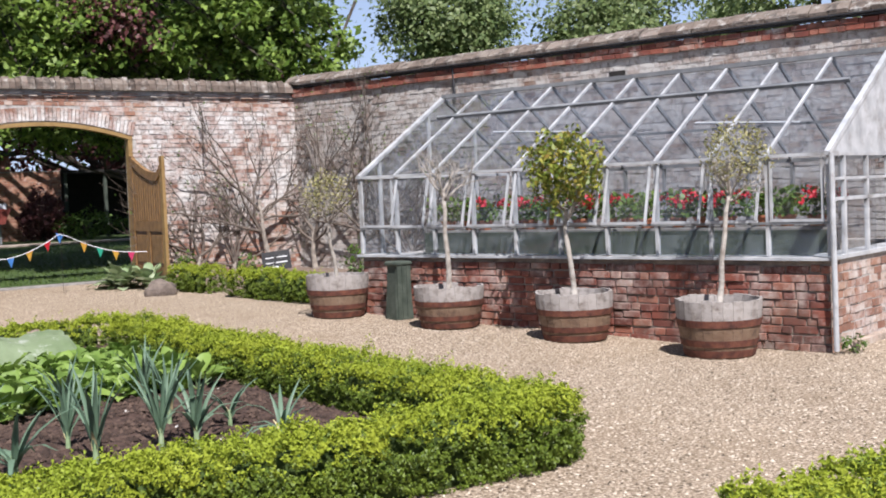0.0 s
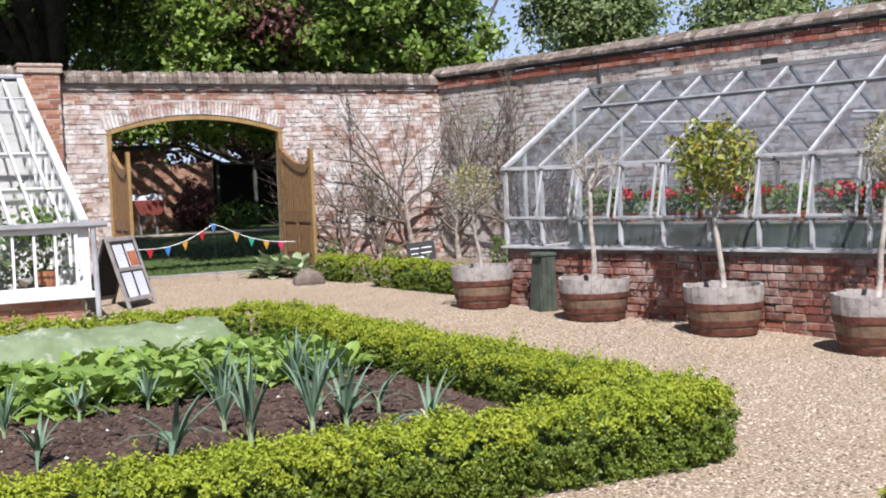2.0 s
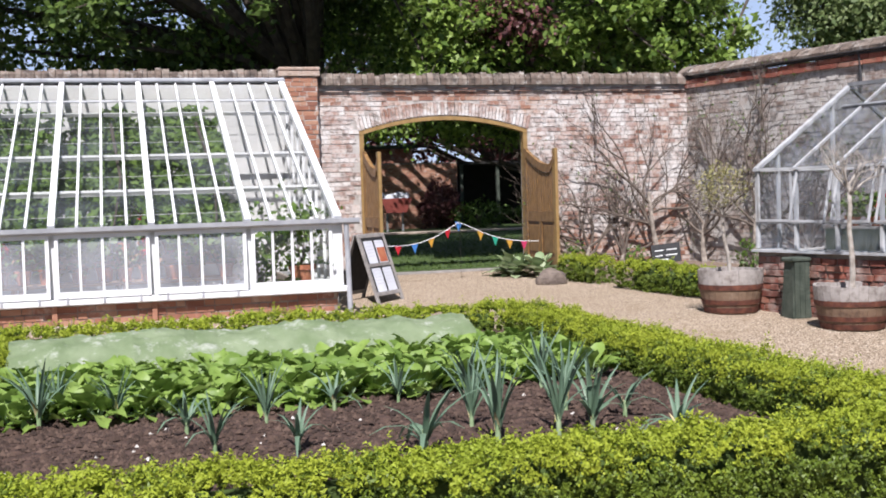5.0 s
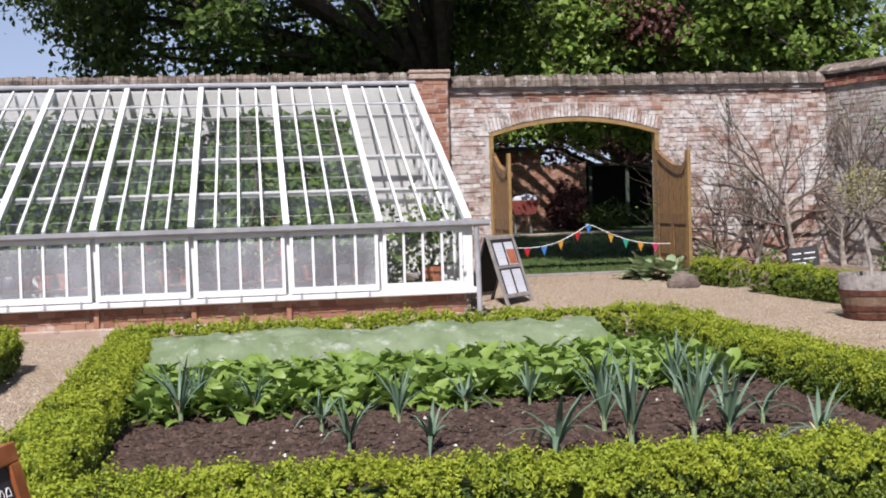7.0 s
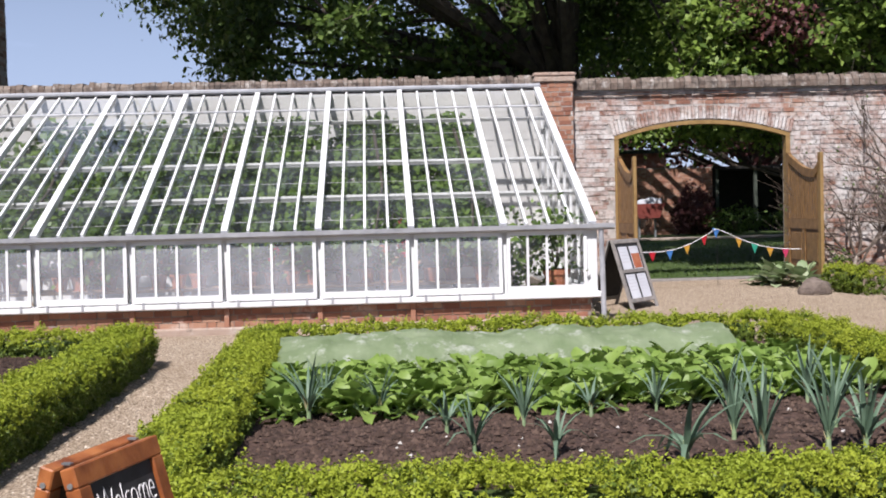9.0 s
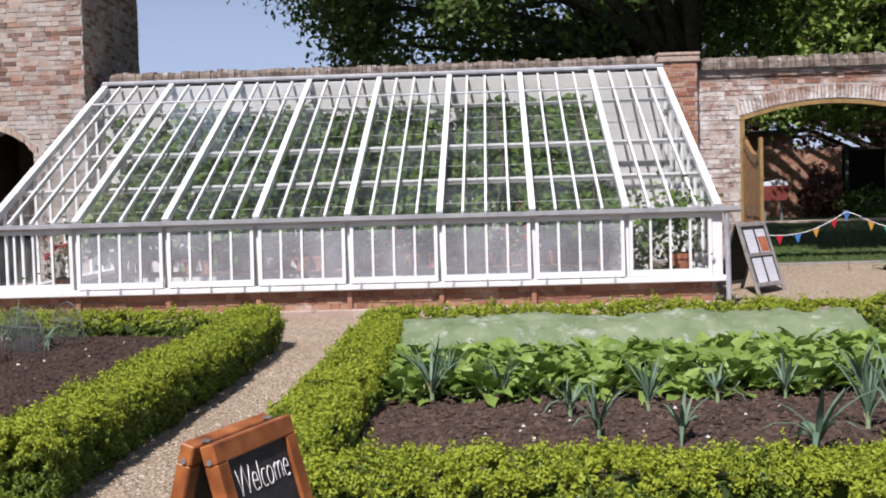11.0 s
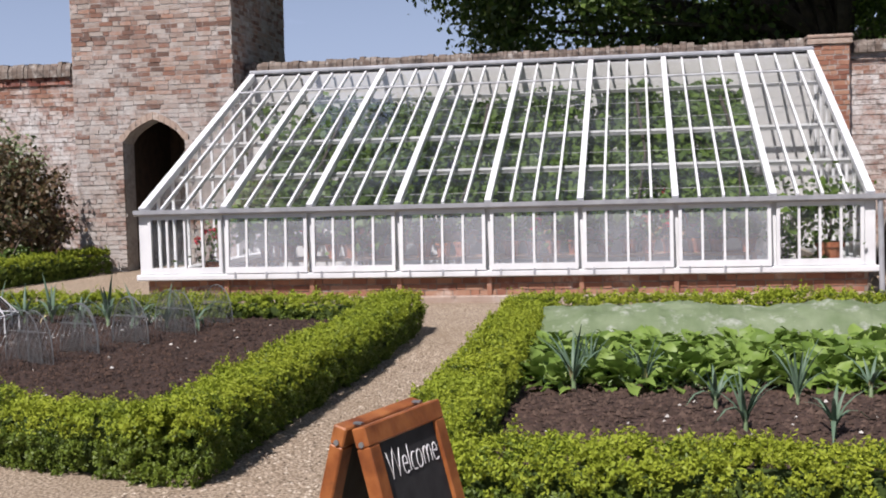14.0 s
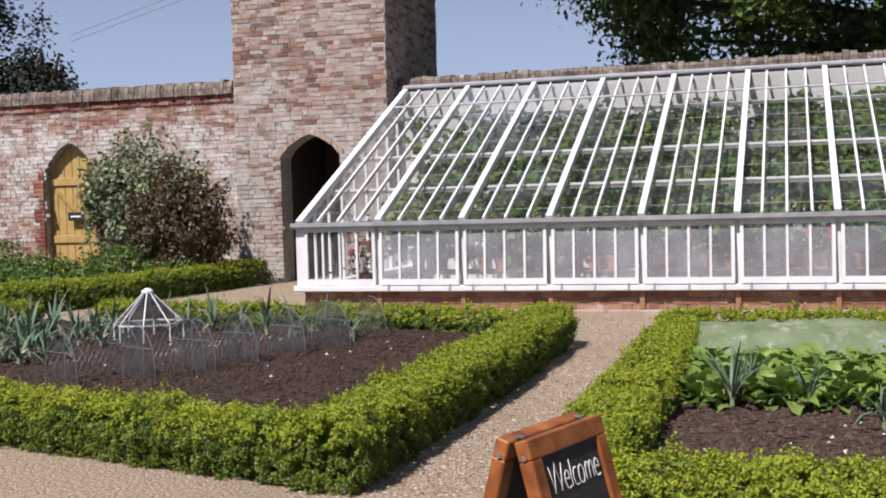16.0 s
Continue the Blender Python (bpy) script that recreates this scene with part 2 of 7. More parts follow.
M_GRASS = mat("lawn", [(0.022, 0.042, 0.011), (0.045, 0.078, 0.018), (0.07, 0.105, 0.028)], 0.9, 5, 7, 0.6, 60)
M_BLADE = mat("grass_blade", [(0.03, 0.06, 0.012), (0.07, 0.12, 0.025), (0.11, 0.15, 0.04)], 0.7, 5, 3, island=0.7, trans=0.3)
# hedge core: a dark colour in place of the shade between the leaves
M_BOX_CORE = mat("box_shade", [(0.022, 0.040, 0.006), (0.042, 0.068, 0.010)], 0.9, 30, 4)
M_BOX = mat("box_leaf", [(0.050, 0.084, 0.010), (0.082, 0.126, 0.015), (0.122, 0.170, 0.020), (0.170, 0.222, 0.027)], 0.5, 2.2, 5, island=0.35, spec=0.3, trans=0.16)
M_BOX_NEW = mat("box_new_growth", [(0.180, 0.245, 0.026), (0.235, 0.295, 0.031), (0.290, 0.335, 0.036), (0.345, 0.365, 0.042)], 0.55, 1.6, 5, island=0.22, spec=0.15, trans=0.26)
M_WHITE = mat("white_paint", [(0.58, 0.59, 0.60), (0.68, 0.69, 0.69)], 0.42, 3.5, 6, 0.06, 90, spec=0.45, stain=(0.55, 0.55, 0.53), stain_scale=2.5, stain_lo=0.60, stain_hi=0.85)
M_ALU = mat("weathered_pale_frame", [(0.28, 0.29, 0.30), (0.47, 0.48, 0.49)], 0.5, 6, 6, 0.1, 60, stain=(0.20, 0.185, 0.17), stain_scale=4, stain_lo=0.52, stain_hi=0.72)
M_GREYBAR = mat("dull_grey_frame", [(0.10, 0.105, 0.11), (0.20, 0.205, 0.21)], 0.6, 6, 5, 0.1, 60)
M_GUTTER = mat("grey_gutter", [(0.25, 0.26, 0.28), (0.36, 0.37, 0.39)], 0.45, 5, 5, stain=(0.15, 0.15, 0.15), stain_scale=3, stain_lo=0.55, stain_hi=0.8)
M_GLASS = glass_mat("greenhouse_glass", tint=(0.96, 0.98, 0.98), haze=0.018, dust_sheen=(0.70, 0.77, 0.88), blot=3.0)
M_GLASS_OLD = glass_mat("hazy_blue_glass", tint=(0.80, 0.83, 0.87), haze=0.03, dust_sheen=(0.58, 0.62, 0.68))
# low and front panes: bluish sky reflection is put into the pale layer
M_GLASS_LOW = glass_mat("blue_sky_sheen_glass", tint=(0.80, 0.84, 0.88), haze=0.10, dust_sheen=(0.46, 0.53, 0.62))
M_GLASS_FRONT = glass_mat("sky_sheen_glass", tint=(0.90, 0.93, 0.96), haze=0.20, dust_sheen=(0.84, 0.87, 0.94), blot=1.4, even=0.7)
M_LIME = mat("limewash_white", [(0.40, 0.395, 0.38), (0.56, 0.555, 0.54)], 0.9, 2.5, 6, 0.2, 40, island=0.2)
# the frame's white paint, greyed to hold the shade under the glass
M_INNER = mat("shaded_white_paint", [(0.34, 0.345, 0.34), (0.46, 0.465, 0.46)], 0.6, 3.5, 6, 0.06, 90)
M_OAK = mat("golden_gate_wood", [(0.125, 0.066, 0.024), (0.19, 0.105, 0.040), (0.235, 0.135, 0.054)], 0.5, 9, 6, 0.1, 60, spec=0.4)
# gate wood darkened for recesses and gaps, with their shade in the colour
M_OAK_DARK = mat("gate_wood_groove_shade", [(0.08, 0.034, 0.012), (0.13, 0.058, 0.02)], 0.55, 9, 6)
M_FRAMEWOOD = mat("ochre_frame_wood", [(0.19, 0.115, 0.04), (0.28, 0.18, 0.07)], 0.55, 9, 6, 0.1, 60)
M_YDOOR = mat("ochre_door_paint", [(0.34, 0.22, 0.075), (0.44, 0.30, 0.11)], 0.55, 5, 5, 0.08, 50)
M_CEDAR = mat("orange_stained_wood", [(0.13, 0.036, 0.011), (0.24, 0.075, 0.021), (0.34, 0.125, 0.038)], 0.40, 11, 7, 0.08, 60, grime=(0.10, 0.032, 0.012), grime_scale=9, grime_lo=0.58, grime_hi=0.72)
M_SLATE = mat("blackboard", [(0.012, 0.012, 0.013), (0.025, 0.025, 0.027)], 0.7, 20, 4)
M_CHALK = mat("chalk", [(0.70, 0.70, 0.70), (0.85, 0.85, 0.85)], 0.9, 40, 3)
M_STAVE = mat("brown_barrel_stave", [(0.065, 0.036, 0.024), (0.135, 0.08, 0.05), (0.20, 0.135, 0.09), (0.28, 0.23, 0.185)], 0.8, 7, 6, 0.4, 50, island=0.35, grime=(0.06, 0.036, 0.026), grime_scale=10, grime_lo=0.50, grime_hi=0.70)
M_STAVE_TOP = mat("bleached_stave_top", [(0.18, 0.155, 0.14), (0.30, 0.275, 0.255), (0.38, 0.355, 0.335)], 0.9, 9, 6, 0.4, 50, island=0.5, grime=(0.11, 0.085, 0.07), grime_scale=11, grime_lo=0.48, grime_hi=0.68)
M_HOOP = mat("rusty_hoop", [(0.045, 0.017, 0.012), (0.10, 0.034, 0.022), (0.15, 0.055, 0.032)], 0.8, 14, 6, 0.3, 60)
M_BARK = mat("pale_bark", [(0.19, 0.165, 0.14), (0.30, 0.27, 0.235), (0.39, 0.36, 0.32)], 0.9, 14, 6, 0.5, 50)
M_BARK_MID = mat("brown_grey_bark", [(0.11, 0.09, 0.075), (0.21, 0.18, 0.15), (0.30, 0.26, 0.22)], 0.9, 14, 6, 0.5, 50)
M_BARK_DARK = mat("dark_bark", [(0.03, 0.024, 0.018), (0.075, 0.06, 0.045)], 0.95, 6, 6, 0.6, 30)
M_TWIG = mat("grey_twig", [(0.055, 0.042, 0.034), (0.14, 0.112, 0.09)], 0.9, 12, 5)
# tree leaves in two tones: darkened for shaded crowns, brightened for sunlit ones
M_LEAF_TREE = mat("chestnut_leaf", [(0.016, 0.034, 0.007), (0.040, 0.075, 0.014), (0.085, 0.135, 0.027), (0.17, 0.235, 0.062)], 0.5, 0.45, 4, island=0.6, spec=0.3, trans=0.30)
M_LEAF_SUNLIT = mat("sunlit_tree_leaf", [(0.03, 0.06, 0.011), (0.085, 0.145, 0.024), (0.17, 0.25, 0.045), (0.27, 0.36, 0.09)], 0.5, 0.45, 4, island=0.6, spec=0.3, trans=0.34)
M_LEAF_COPPER = mat("copper_leaf", [(0.045, 0.018, 0.018), (0.10, 0.036, 0.036), (0.17, 0.065, 0.06)], 0.5, 1, 4, island=0.6, trans=0.35)
M_LEAF_ASH = mat("light_tree_leaf", [(0.06, 0.095, 0.035), (0.11, 0.16, 0.055), (0.18, 0.23, 0.085), (0.26, 0.30, 0.14)], 0.55, 0.5, 4, island=0.6, trans=0.4)
M_LEAF_CONIFER = mat("dark_conifer_leaf", [(0.008, 0.014, 0.008), (0.02, 0.03, 0.016)], 0.7, 2, 3, island=0.6)
M_LEAF_CHARD = mat("chard_leaf", [(0.085, 0.148, 0.026), (0.140, 0.225, 0.042), (0.200, 0.295, 0.064), (0.275, 0.37, 0.10)], 0.5, 4, 3, island=0.65, spec=0.35, trans=0.30)
M_LEEK = mat("leek_leaf", [(0.055, 0.105, 0.065), (0.105, 0.170, 0.110), (0.18, 0.25, 0.170)], 0.5, 9, 3, island=0.6, spec=0.35, trans=0.2)
M_LEEK_DRY = mat("dry_leaf", [(0.34, 0.28, 0.14), (0.46, 0.40, 0.22)], 0.7, 9, 3, island=0.5)
M_LEEK_STEM = mat("leek_stem", [(0.14, 0.22, 0.10), (0.26, 0.33, 0.19)], 0.5, 9, 3)
M_BAY = mat("variegated_leaf", [(0.045, 0.075, 0.012), (0.10, 0.145, 0.020), (0.185, 0.215, 0.030), (0.29, 0.265, 0.045), (0.30, 0.15, 0.05)], 0.45, 5, 3, island=0.62, trans=0.25)
M_SPARSE = mat("olive_young_leaf", [(0.15, 0.15, 0.05), (0.26, 0.25, 0.10), (0.36, 0.31, 0.15)], 0.6, 5, 3, island=0.75, trans=0.25)
M_GREEN = mat("mid_green_leaf", [(0.04, 0.08, 0.016), (0.08, 0.14, 0.024), (0.14, 0.21, 0.04)], 0.5, 4, 3, island=0.6, trans=0.3)
M_VINE = mat("vine_leaf", [(0.035, 0.07, 0.014), (0.085, 0.15, 0.026), (0.16, 0.245, 0.05)], 0.5, 4, 3, island=0.6, trans=0.36)
M_BRONZE = mat("bronze_leaf", [(0.028, 0.028, 0.012), (0.065, 0.055, 0.025), (0.125, 0.07, 0.038), (0.08, 0.10, 0.03)], 0.5, 4, 3, island=0.7, trans=0.25)
M_SILVER = mat("grey_green_leaf", [(0.06, 0.10, 0.035), (0.13, 0.18, 0.075), (0.22, 0.27, 0.13), (0.50, 0.48, 0.42)], 0.6, 4, 3, island=0.7, trans=0.25)
M_HOSTA = mat("hosta_leaf", [(0.13, 0.20, 0.08), (0.24, 0.31, 0.16), (0.44, 0.48, 0.34)], 0.5, 9, 3, island=0.6, trans=0.25)
M_REDFLOWER = mat("red_petal", [(0.40, 0.008, 0.02), (0.62, 0.02, 0.04)], 0.5, 9, 3, island=0.6, trans=0.2)
M_TERRA = mat("terracotta", [(0.26, 0.085, 0.04), (0.38, 0.15, 0.08)], 0.85, 9, 5, 0.2, 60)
M_STAGE = mat("pale_staging_wood", [(0.34, 0.20, 0.11), (0.48, 0.31, 0.19)], 0.7, 8, 5)
M_GREENPOST = mat("green_weathered_wood", [(0.028, 0.038, 0.028), (0.065, 0.078, 0.06)], 0.85, 9, 6, 0.4, 40)
M_STONE = mat("grey_stone", [(0.08, 0.062, 0.052), (0.18, 0.145, 0.12)], 0.95, 9, 7, 0.8, 30)
M_GREYWOOD = mat("grey_weathered_wood", [(0.16, 0.15, 0.14), (0.29, 0.27, 0.255)], 0.85, 9, 6, 0.3, 50)
M_PAPER = mat("paper", [(0.50, 0.52, 0.57), (0.60, 0.62, 0.66)], 0.6, 3, 3)
M_PAPER_RED = mat("orange_leaflet", [(0.30, 0.07, 0.035), (0.42, 0.17, 0.09)], 0.5, 6, 3)
M_INK = mat("grey_print", [(0.42, 0.42, 0.46), (0.50, 0.50, 0.54)], 0.7, 6, 3)
M_WIRE = mat("galvanised_wire", [(0.17, 0.18, 0.18), (0.28, 0.29, 0.29)], 0.45, 9, 3, metal=0.6)
M_NET = mat("green_fleece", [(0.19, 0.26, 0.13), (0.31, 0.38, 0.23)], 0.8, 4, 8, 0.6, 24, trans=0.45, stain=(0.52, 0.56, 0.47), stain_scale=5, stain_lo=0.54, stain_hi=0.66)
# trolley red, darkened because the tray stands in tree shade
M_TRAY = mat("shaded_red_paint", [(0.11, 0.02, 0.015), (0.16, 0.034, 0.024)], 0.6, 6, 3)
M_RED = mat("red_paint", [(0.36, 0.02, 0.018), (0.48, 0.035, 0.03)], 0.5, 6, 3)
M_DARK = mat("dark_void", [(0.010, 0.009, 0.008), (0.02, 0.018, 0.016)], 0.9, 6, 3)
M_PASSAGE_DARK = mat("dark_oak_and_passage_shade", [(0.035, 0.022, 0.016), (0.07, 0.045, 0.03)], 0.8, 7, 5, 0.3, 40)
FLAGS = [mat("bunting_" + n, [c, tuple(min(1, v * 1.3) for v in c)], 0.7, 20, 2, trans=0.3) for n, c in (("red", (0.50, 0.02, 0.035)), ("blue", (0.06, 0.22, 0.55)), ("yellow", (0.58, 0.33, 0.05)), ("green", (0.03, 0.36, 0.24)), ("pink", (0.58, 0.05, 0.14)))]


# ---- building helpers ----
def gz(y):
    """The ground's height: level near the beds, rising gently to the far wall."""
    return 0.029 * min(9.0, max(0.0, y - 10.0))


def bank(x, y):
    """The gravel heaped up a little towards the foot of the dwarf wall."""
    e, a = 0.96337 * x + 0.26818 * y, 0.26818 * x - 0.96337 * y
    return 0.08 * min(1.0, max(0.0, (e - 8.4) / 0.75)) * min(1.0, max(0.0, (a + 10.6) / 0.5)) * min(1.0, max(0.0, (11.0 - e) / 0.8)) * min(1.0, max(0.0, (-5.3 - a) / 1.7))


def part(name, bm, material, parent=None, label="", smooth=False):
    """Links a bmesh as one mesh object, under a thing or a part."""
    me = bpy.data.meshes.new(name)
    bm.to_mesh(me)
    bm.free()
    return mesh_part(name, me, material, parent, label, smooth)


def mesh_part(name, me, material, parent=None, label="", smooth=False):
    for m in material if isinstance(material, (list, tuple)) else [material]:
        if len(me.materials) < 8:
            me.materials.append(m)
    if smooth:
        me.polygons.foreach_set("use_smooth", [True] * len(me.polygons))
    ob = new(name, me)
    if parent is not None:
        ob.parent = parent
        ob.matrix_parent_inverse = parent.matrix_basis.inverted()
    if label:
        ob["label"] = label
    return ob


def soup(name, verts, faces, material, parent=None, label="", smooth=False):
    me = bpy.data.meshes.new(name)
    me.from_pydata([tuple(v) for v in verts], [], faces)
    return mesh_part(name, me, material, parent, label, smooth)


def thing(name, at, label, category, group="", kind=""):
    ob = new(name)
    ob.empty_display_size = 0.1
    ob.matrix_basis = Matrix.Translation(at)
    return tagged(ob, label, category, group, kind)


def box(bm, x0, x1, y0, y1, z0, z1, m=None, bevel=0.0):
    g = bmesh.ops.create_cube(bm, size=1.0)["verts"]
    for v in g:
        v.co = Vector((x0 + (x1 - x0) * (v.co.x + 0.5), y0 + (y1 - y0) * (v.co.y + 0.5), z0 + (z1 - z0) * (v.co.z + 0.5)))
    if bevel:
        es = {e for v in g for e in v.link_edges}
        r = bmesh.ops.bevel(bm, geom=list(es), offset=bevel, segments=1, affect="EDGES")
        g = list({v for f in r["faces"] for v in f.verts} | {v for v in g if v.is_valid})
    if m is not None:
        for v in g:
            v.co = m @ v.co
    return bm


def B():
    return bmesh.new()


def beam(bm, p, q, w, h, up=(0, 0, 1), bevel=0.0):
    """A straight bar from p to q, w wide and h deep."""
    p, q = Vector(p), Vector(q)
    d = (q - p).normalized()
    s = d.cross(Vector(up)).normalized()
    u = s.cross(d)
    m = Matrix((s, d, u)).transposed().to_4x4()
    m.translation = (p + q) / 2
    L = (q - p).length
    return box(bm, -w / 2, w / 2, -L / 2, L / 2, -h / 2, h / 2, m, bevel)


def tube(bm, pts, radii, sides=8):
    """A round tapering tube along pts."""
    rings = []
    for i, p in enumerate(pts):
        p = Vector(p)
        d = (Vector(pts[min(i + 1, len(pts) - 1)]) - Vector(pts[max(i - 1, 0)])).normalized()
        a = d.cross(Vector((0.31, 0.95, 0.05))).normalized()
        b = d.cross(a)
        rings.append([bm.verts.new(p + radii[i] * (math.cos(k * math.tau / sides) * a + math.sin(k * math.tau / sides) * b)) for k in range(sides)])
    for r0, r1 in zip(rings, rings[1:]):
        for k in range(sides):
            bm.faces.new((r0[k], r0[(k + 1) % sides], r1[(k + 1) % sides], r1[k]))
    for r in (rings[0], rings[-1]):
        bm.faces.new(r)
    return bm


def quadface(bm, *pts):
    return bm.faces.new([bm.verts.new(p) for p in pts])


def leaves(n, place, size, rng, curl=0.25, flat=0.0, aspect=0.55, outward=None, three=False):
    """n pointed leaves of four-sided outline; place(n) gives the points, outward the ways they face."""
    c = place(n) if callable(place) else place
    n = len(c)
    a = rng.normal(size=(n, 3))
    if outward is not None:
        a = a * 0.8 + outward * flat
    a /= np.linalg.norm(a, axis=1)[:, None] + 1e-9
    t = rng.normal(size=(n, 3))
    t -= a * (t * a).sum(1)[:, None]
    t /= np.linalg.norm(t, axis=1)[:, None] + 1e-9
    b = np.cross(a, t)
    s = (size * rng.uniform(0.65, 1.35, n))[:, None]
    if three:
        v = np.stack([c - t * s * 0.5 - b * s * aspect * 0.5, c - t * s * 0.5 + b * s * aspect * 0.5, c + t * s * 0.6 - a * s * curl * 0.3], 1).reshape(-1, 3)
        return v, np.arange(3 * n).reshape(-1, 3)
    v = np.stack([c - t * s * 0.5, c + b * s * aspect * 0.5 + a * s * curl * 0.3, c + t * s * 0.5 - a * s * curl * 0.3, c - b * s * aspect * 0.5 + a * s * curl * 0.3], 1).reshape(-1, 3)
    return v, np.arange(4 * n).reshape(-1, 4)


def leaf_mesh(name, v, f, material, parent, label=""):
    me = bpy.data.meshes.new(name)
    me.vertices.add(len(v))
    me.vertices.foreach_set("co", np.asarray(v, np.float32).ravel())
    me.loops.add(f.size)
    me.loops.foreach_set("vertex_index", f.ravel().astype(np.int32))
    me.polygons.add(len(f))
    me.polygons.foreach_set("loop_start", np.arange(0, f.size, f.shape[1], dtype=np.int32))
    me.update()
    me.validate()
    return mesh_part(name, me, material, parent, label)


BX = [(-1, -1, -1), (1, -1, -1), (1, -1, 1), (-1, -1, 1), (-1, 1, -1), (1, 1, -1), (1, 1, 1), (-1, 1, 1)]
BF = [(0, 1, 2, 3), (1, 5, 6, 2), (5, 4, 7, 6), (4, 0, 3, 7), (3, 2, 6, 7), (4, 5, 1, 0)]


def courses(length, height, rng, keep=None, bl=0.226, bh=0.066, joint=0.010, wob=0.007, upright=False):
    """Bricks of a wall face as (s, z, half length, half height, proud); keep(s, z) says which places are wall."""
    out = []
    z, row = bh / 2, 0
    while z + bh / 2 < height + 0.01:
        s = -rng.uniform(0, bl) if row % 2 else -rng.uniform(0, bl * 0.5)
        k = 0
        while s < length:
            L = bl if (k + row) % 2 or rng.random() < 0.35 else bl * 0.49
            L *= rng.uniform(0.84, 1.10)
            a, b = max(s, 0.0), min(s + L, length)
            if b - a > 0.035 and (keep is None or keep((a + b) / 2, z)):
                out.append(((a + b) / 2, z + rng.normal(0, wob * 0.5), (b - a - joint) / 2, bh / 2 * rng.uniform(0.93, 1.03), rng.uniform(-wob, wob)))
            s += L + joint * 0.2
            k += 1
        z += bh + joint
        row += 1
    return out


def brick_soup(name, bricks, origin, along, out, material, parent, depth=0.05, proud=0.008, base=0.0):
    """Joins bricks into one mesh that stands a little proud of a wall's mortar."""
    o, a, n, z = (np.array(q, float) for q in (origin, along, out, (0, 0, 1)))
    V, F = [], []
    for s, h, hl, hh, pr in bricks:
        c = o + a * s + z * (h + base) + n * (pr + proud - depth / 2)
        k = len(V)
        for dx, dy, dz in BX:
            V.append(c + a * dx * hl - n * dy * depth / 2 + z * dz * hh)
        F += [tuple(k + i for i in f) for f in BF[:2] + BF[3:]]
    return tagged(soup(name, V, F, material, parent), kind="stuff")


RNG = np.random.default_rng(7)
RXV = Vector((0.26818, -0.96337, 0))      # along the side wall, towards the near end
RNV = Vector((0.96337, 0.26818, 0))       # through the side wall, away from the garden


def side(a, e, z=0.0):
    """A place by the side wall: a along it, e across it."""
    return RXV * a + RNV * e + Vector((0, 0, z))


# ---- ground ----
bm = B()
xs = [-400, -60, -30] + [i * 1.0 for i in range(-18, 5)] + [5 + i * 0.25 for i in range(25)] + [i * 1.0 for i in range(12, 19)] + [30, 60, 400]
ys = [-400, -60, -20] + [i * 1.0 for i in range(-6, 3)] + [3 + i * 0.25 for i in range(45)] + [i * 1.0 for i in range(15, 24)] + [30, 60, 400]
grid = [[bm.verts.new((x, y, gz(y) + bank(x, y) + (0.006 * noise.noise((x * 0.6, y * 0.6, 0)) if -20 < x < 20 and -6 < y < 20 else 0))) for x in xs] for y in ys]
for r0, r1 in zip(grid, grid[1:]):
    for k in range(len(xs) - 1):
        bm.faces.new((r0[k], r0[k + 1], r1[k + 1], r1[k]))
ground = tagged(part("ground", bm, M_GRAVEL, smooth=True), "pale buff pea gravel ground of the walled garden", "ground", kind="structure")


def pebbles(n, x0, x1, y0, y1, keep, r0, r1, near=False):
    """Loose stones lying on the gravel."""
    x, y = RNG.uniform(x0, x1, n), y0 + (y1 - y0) * RNG.random(n) ** (1.5 if near else 1.0)
    ok = np.array([keep(a, b) for a, b in zip(x, y)])
    x, y = x[ok], y[ok]
    n = len(x)
    r = RNG.uniform(r0, r1, n)
    c = np.stack([x, y, np.array([gz(q) + bank(p, q) for p, q in zip(x, y)]) + r * 0.25], 1)
    an = RNG.uniform(0, 6.28, n)
    vs = []
    for j in range(4):
        q = an + j * 1.5708 + RNG.uniform(-0.3, 0.3, n)
        vs.append(c + np.stack([np.cos(q) * r * RNG.uniform(0.7, 1.3, n), np.sin(q) * r, 0 * r], 1))
    vs.append(c + np.stack([0 * r, 0 * r, r * RNG.uniform(0.4, 0.8, n)], 1))
    V = np.stack(vs, 1).reshape(-1, 3)
    k = np.arange(n)[:, None] * 5
    F = np.concatenate([k + np.array([[j, (j + 1) % 4, 4]]) for j in range(4)])
    return V, F


# ---- garden walls ----
WY = 18.80          # garden face of the far wall
GL, GR = 3.87, 6.76  # gate opening
ARCH_S, ARCH_T = 2.62, 2.86


def arch_z(x):
    c = (GL + GR) / 2
    return ARCH_S + (ARCH_T - ARCH_S) * (1 - ((x - c) / ((GR - GL) / 2)) ** 2)


def arched_wall(bm, x0, x1, y0, y1, z0, z1, ox0, ox1, arch, n=14):
    """A wall with one arched opening through it, built as blocks round the opening."""
    box(bm, x0, ox0, y0, y1, z0, z1)
    box(bm, ox1, x1, y0, y1, z0, z1)
    for i in range(n):
        a, b = ox0 + (ox1 - ox0) * i / n, ox0 + (ox1 - ox0) * (i + 1) / n
        za, zb = arch(a), arch(b)
        f, k = [], []
        for y in (y0, y1):
            f.append([bm.verts.new(p) for p in ((a, y, za), (b, y, zb), (b, y, z1), (a, y, z1))])
        bm.faces.new(f[0])
        bm.faces.new(f[1][::-1])
        for j in range(4):
            bm.faces.new((f[0][j], f[1][j], f[1][(j + 1) % 4], f[0][(j + 1) % 4]))
    bmesh.ops.remove_doubles(bm, verts=bm.verts[:], dist=1e-4)
    return bm


# the far wall with the gate
WTOP = 3.40
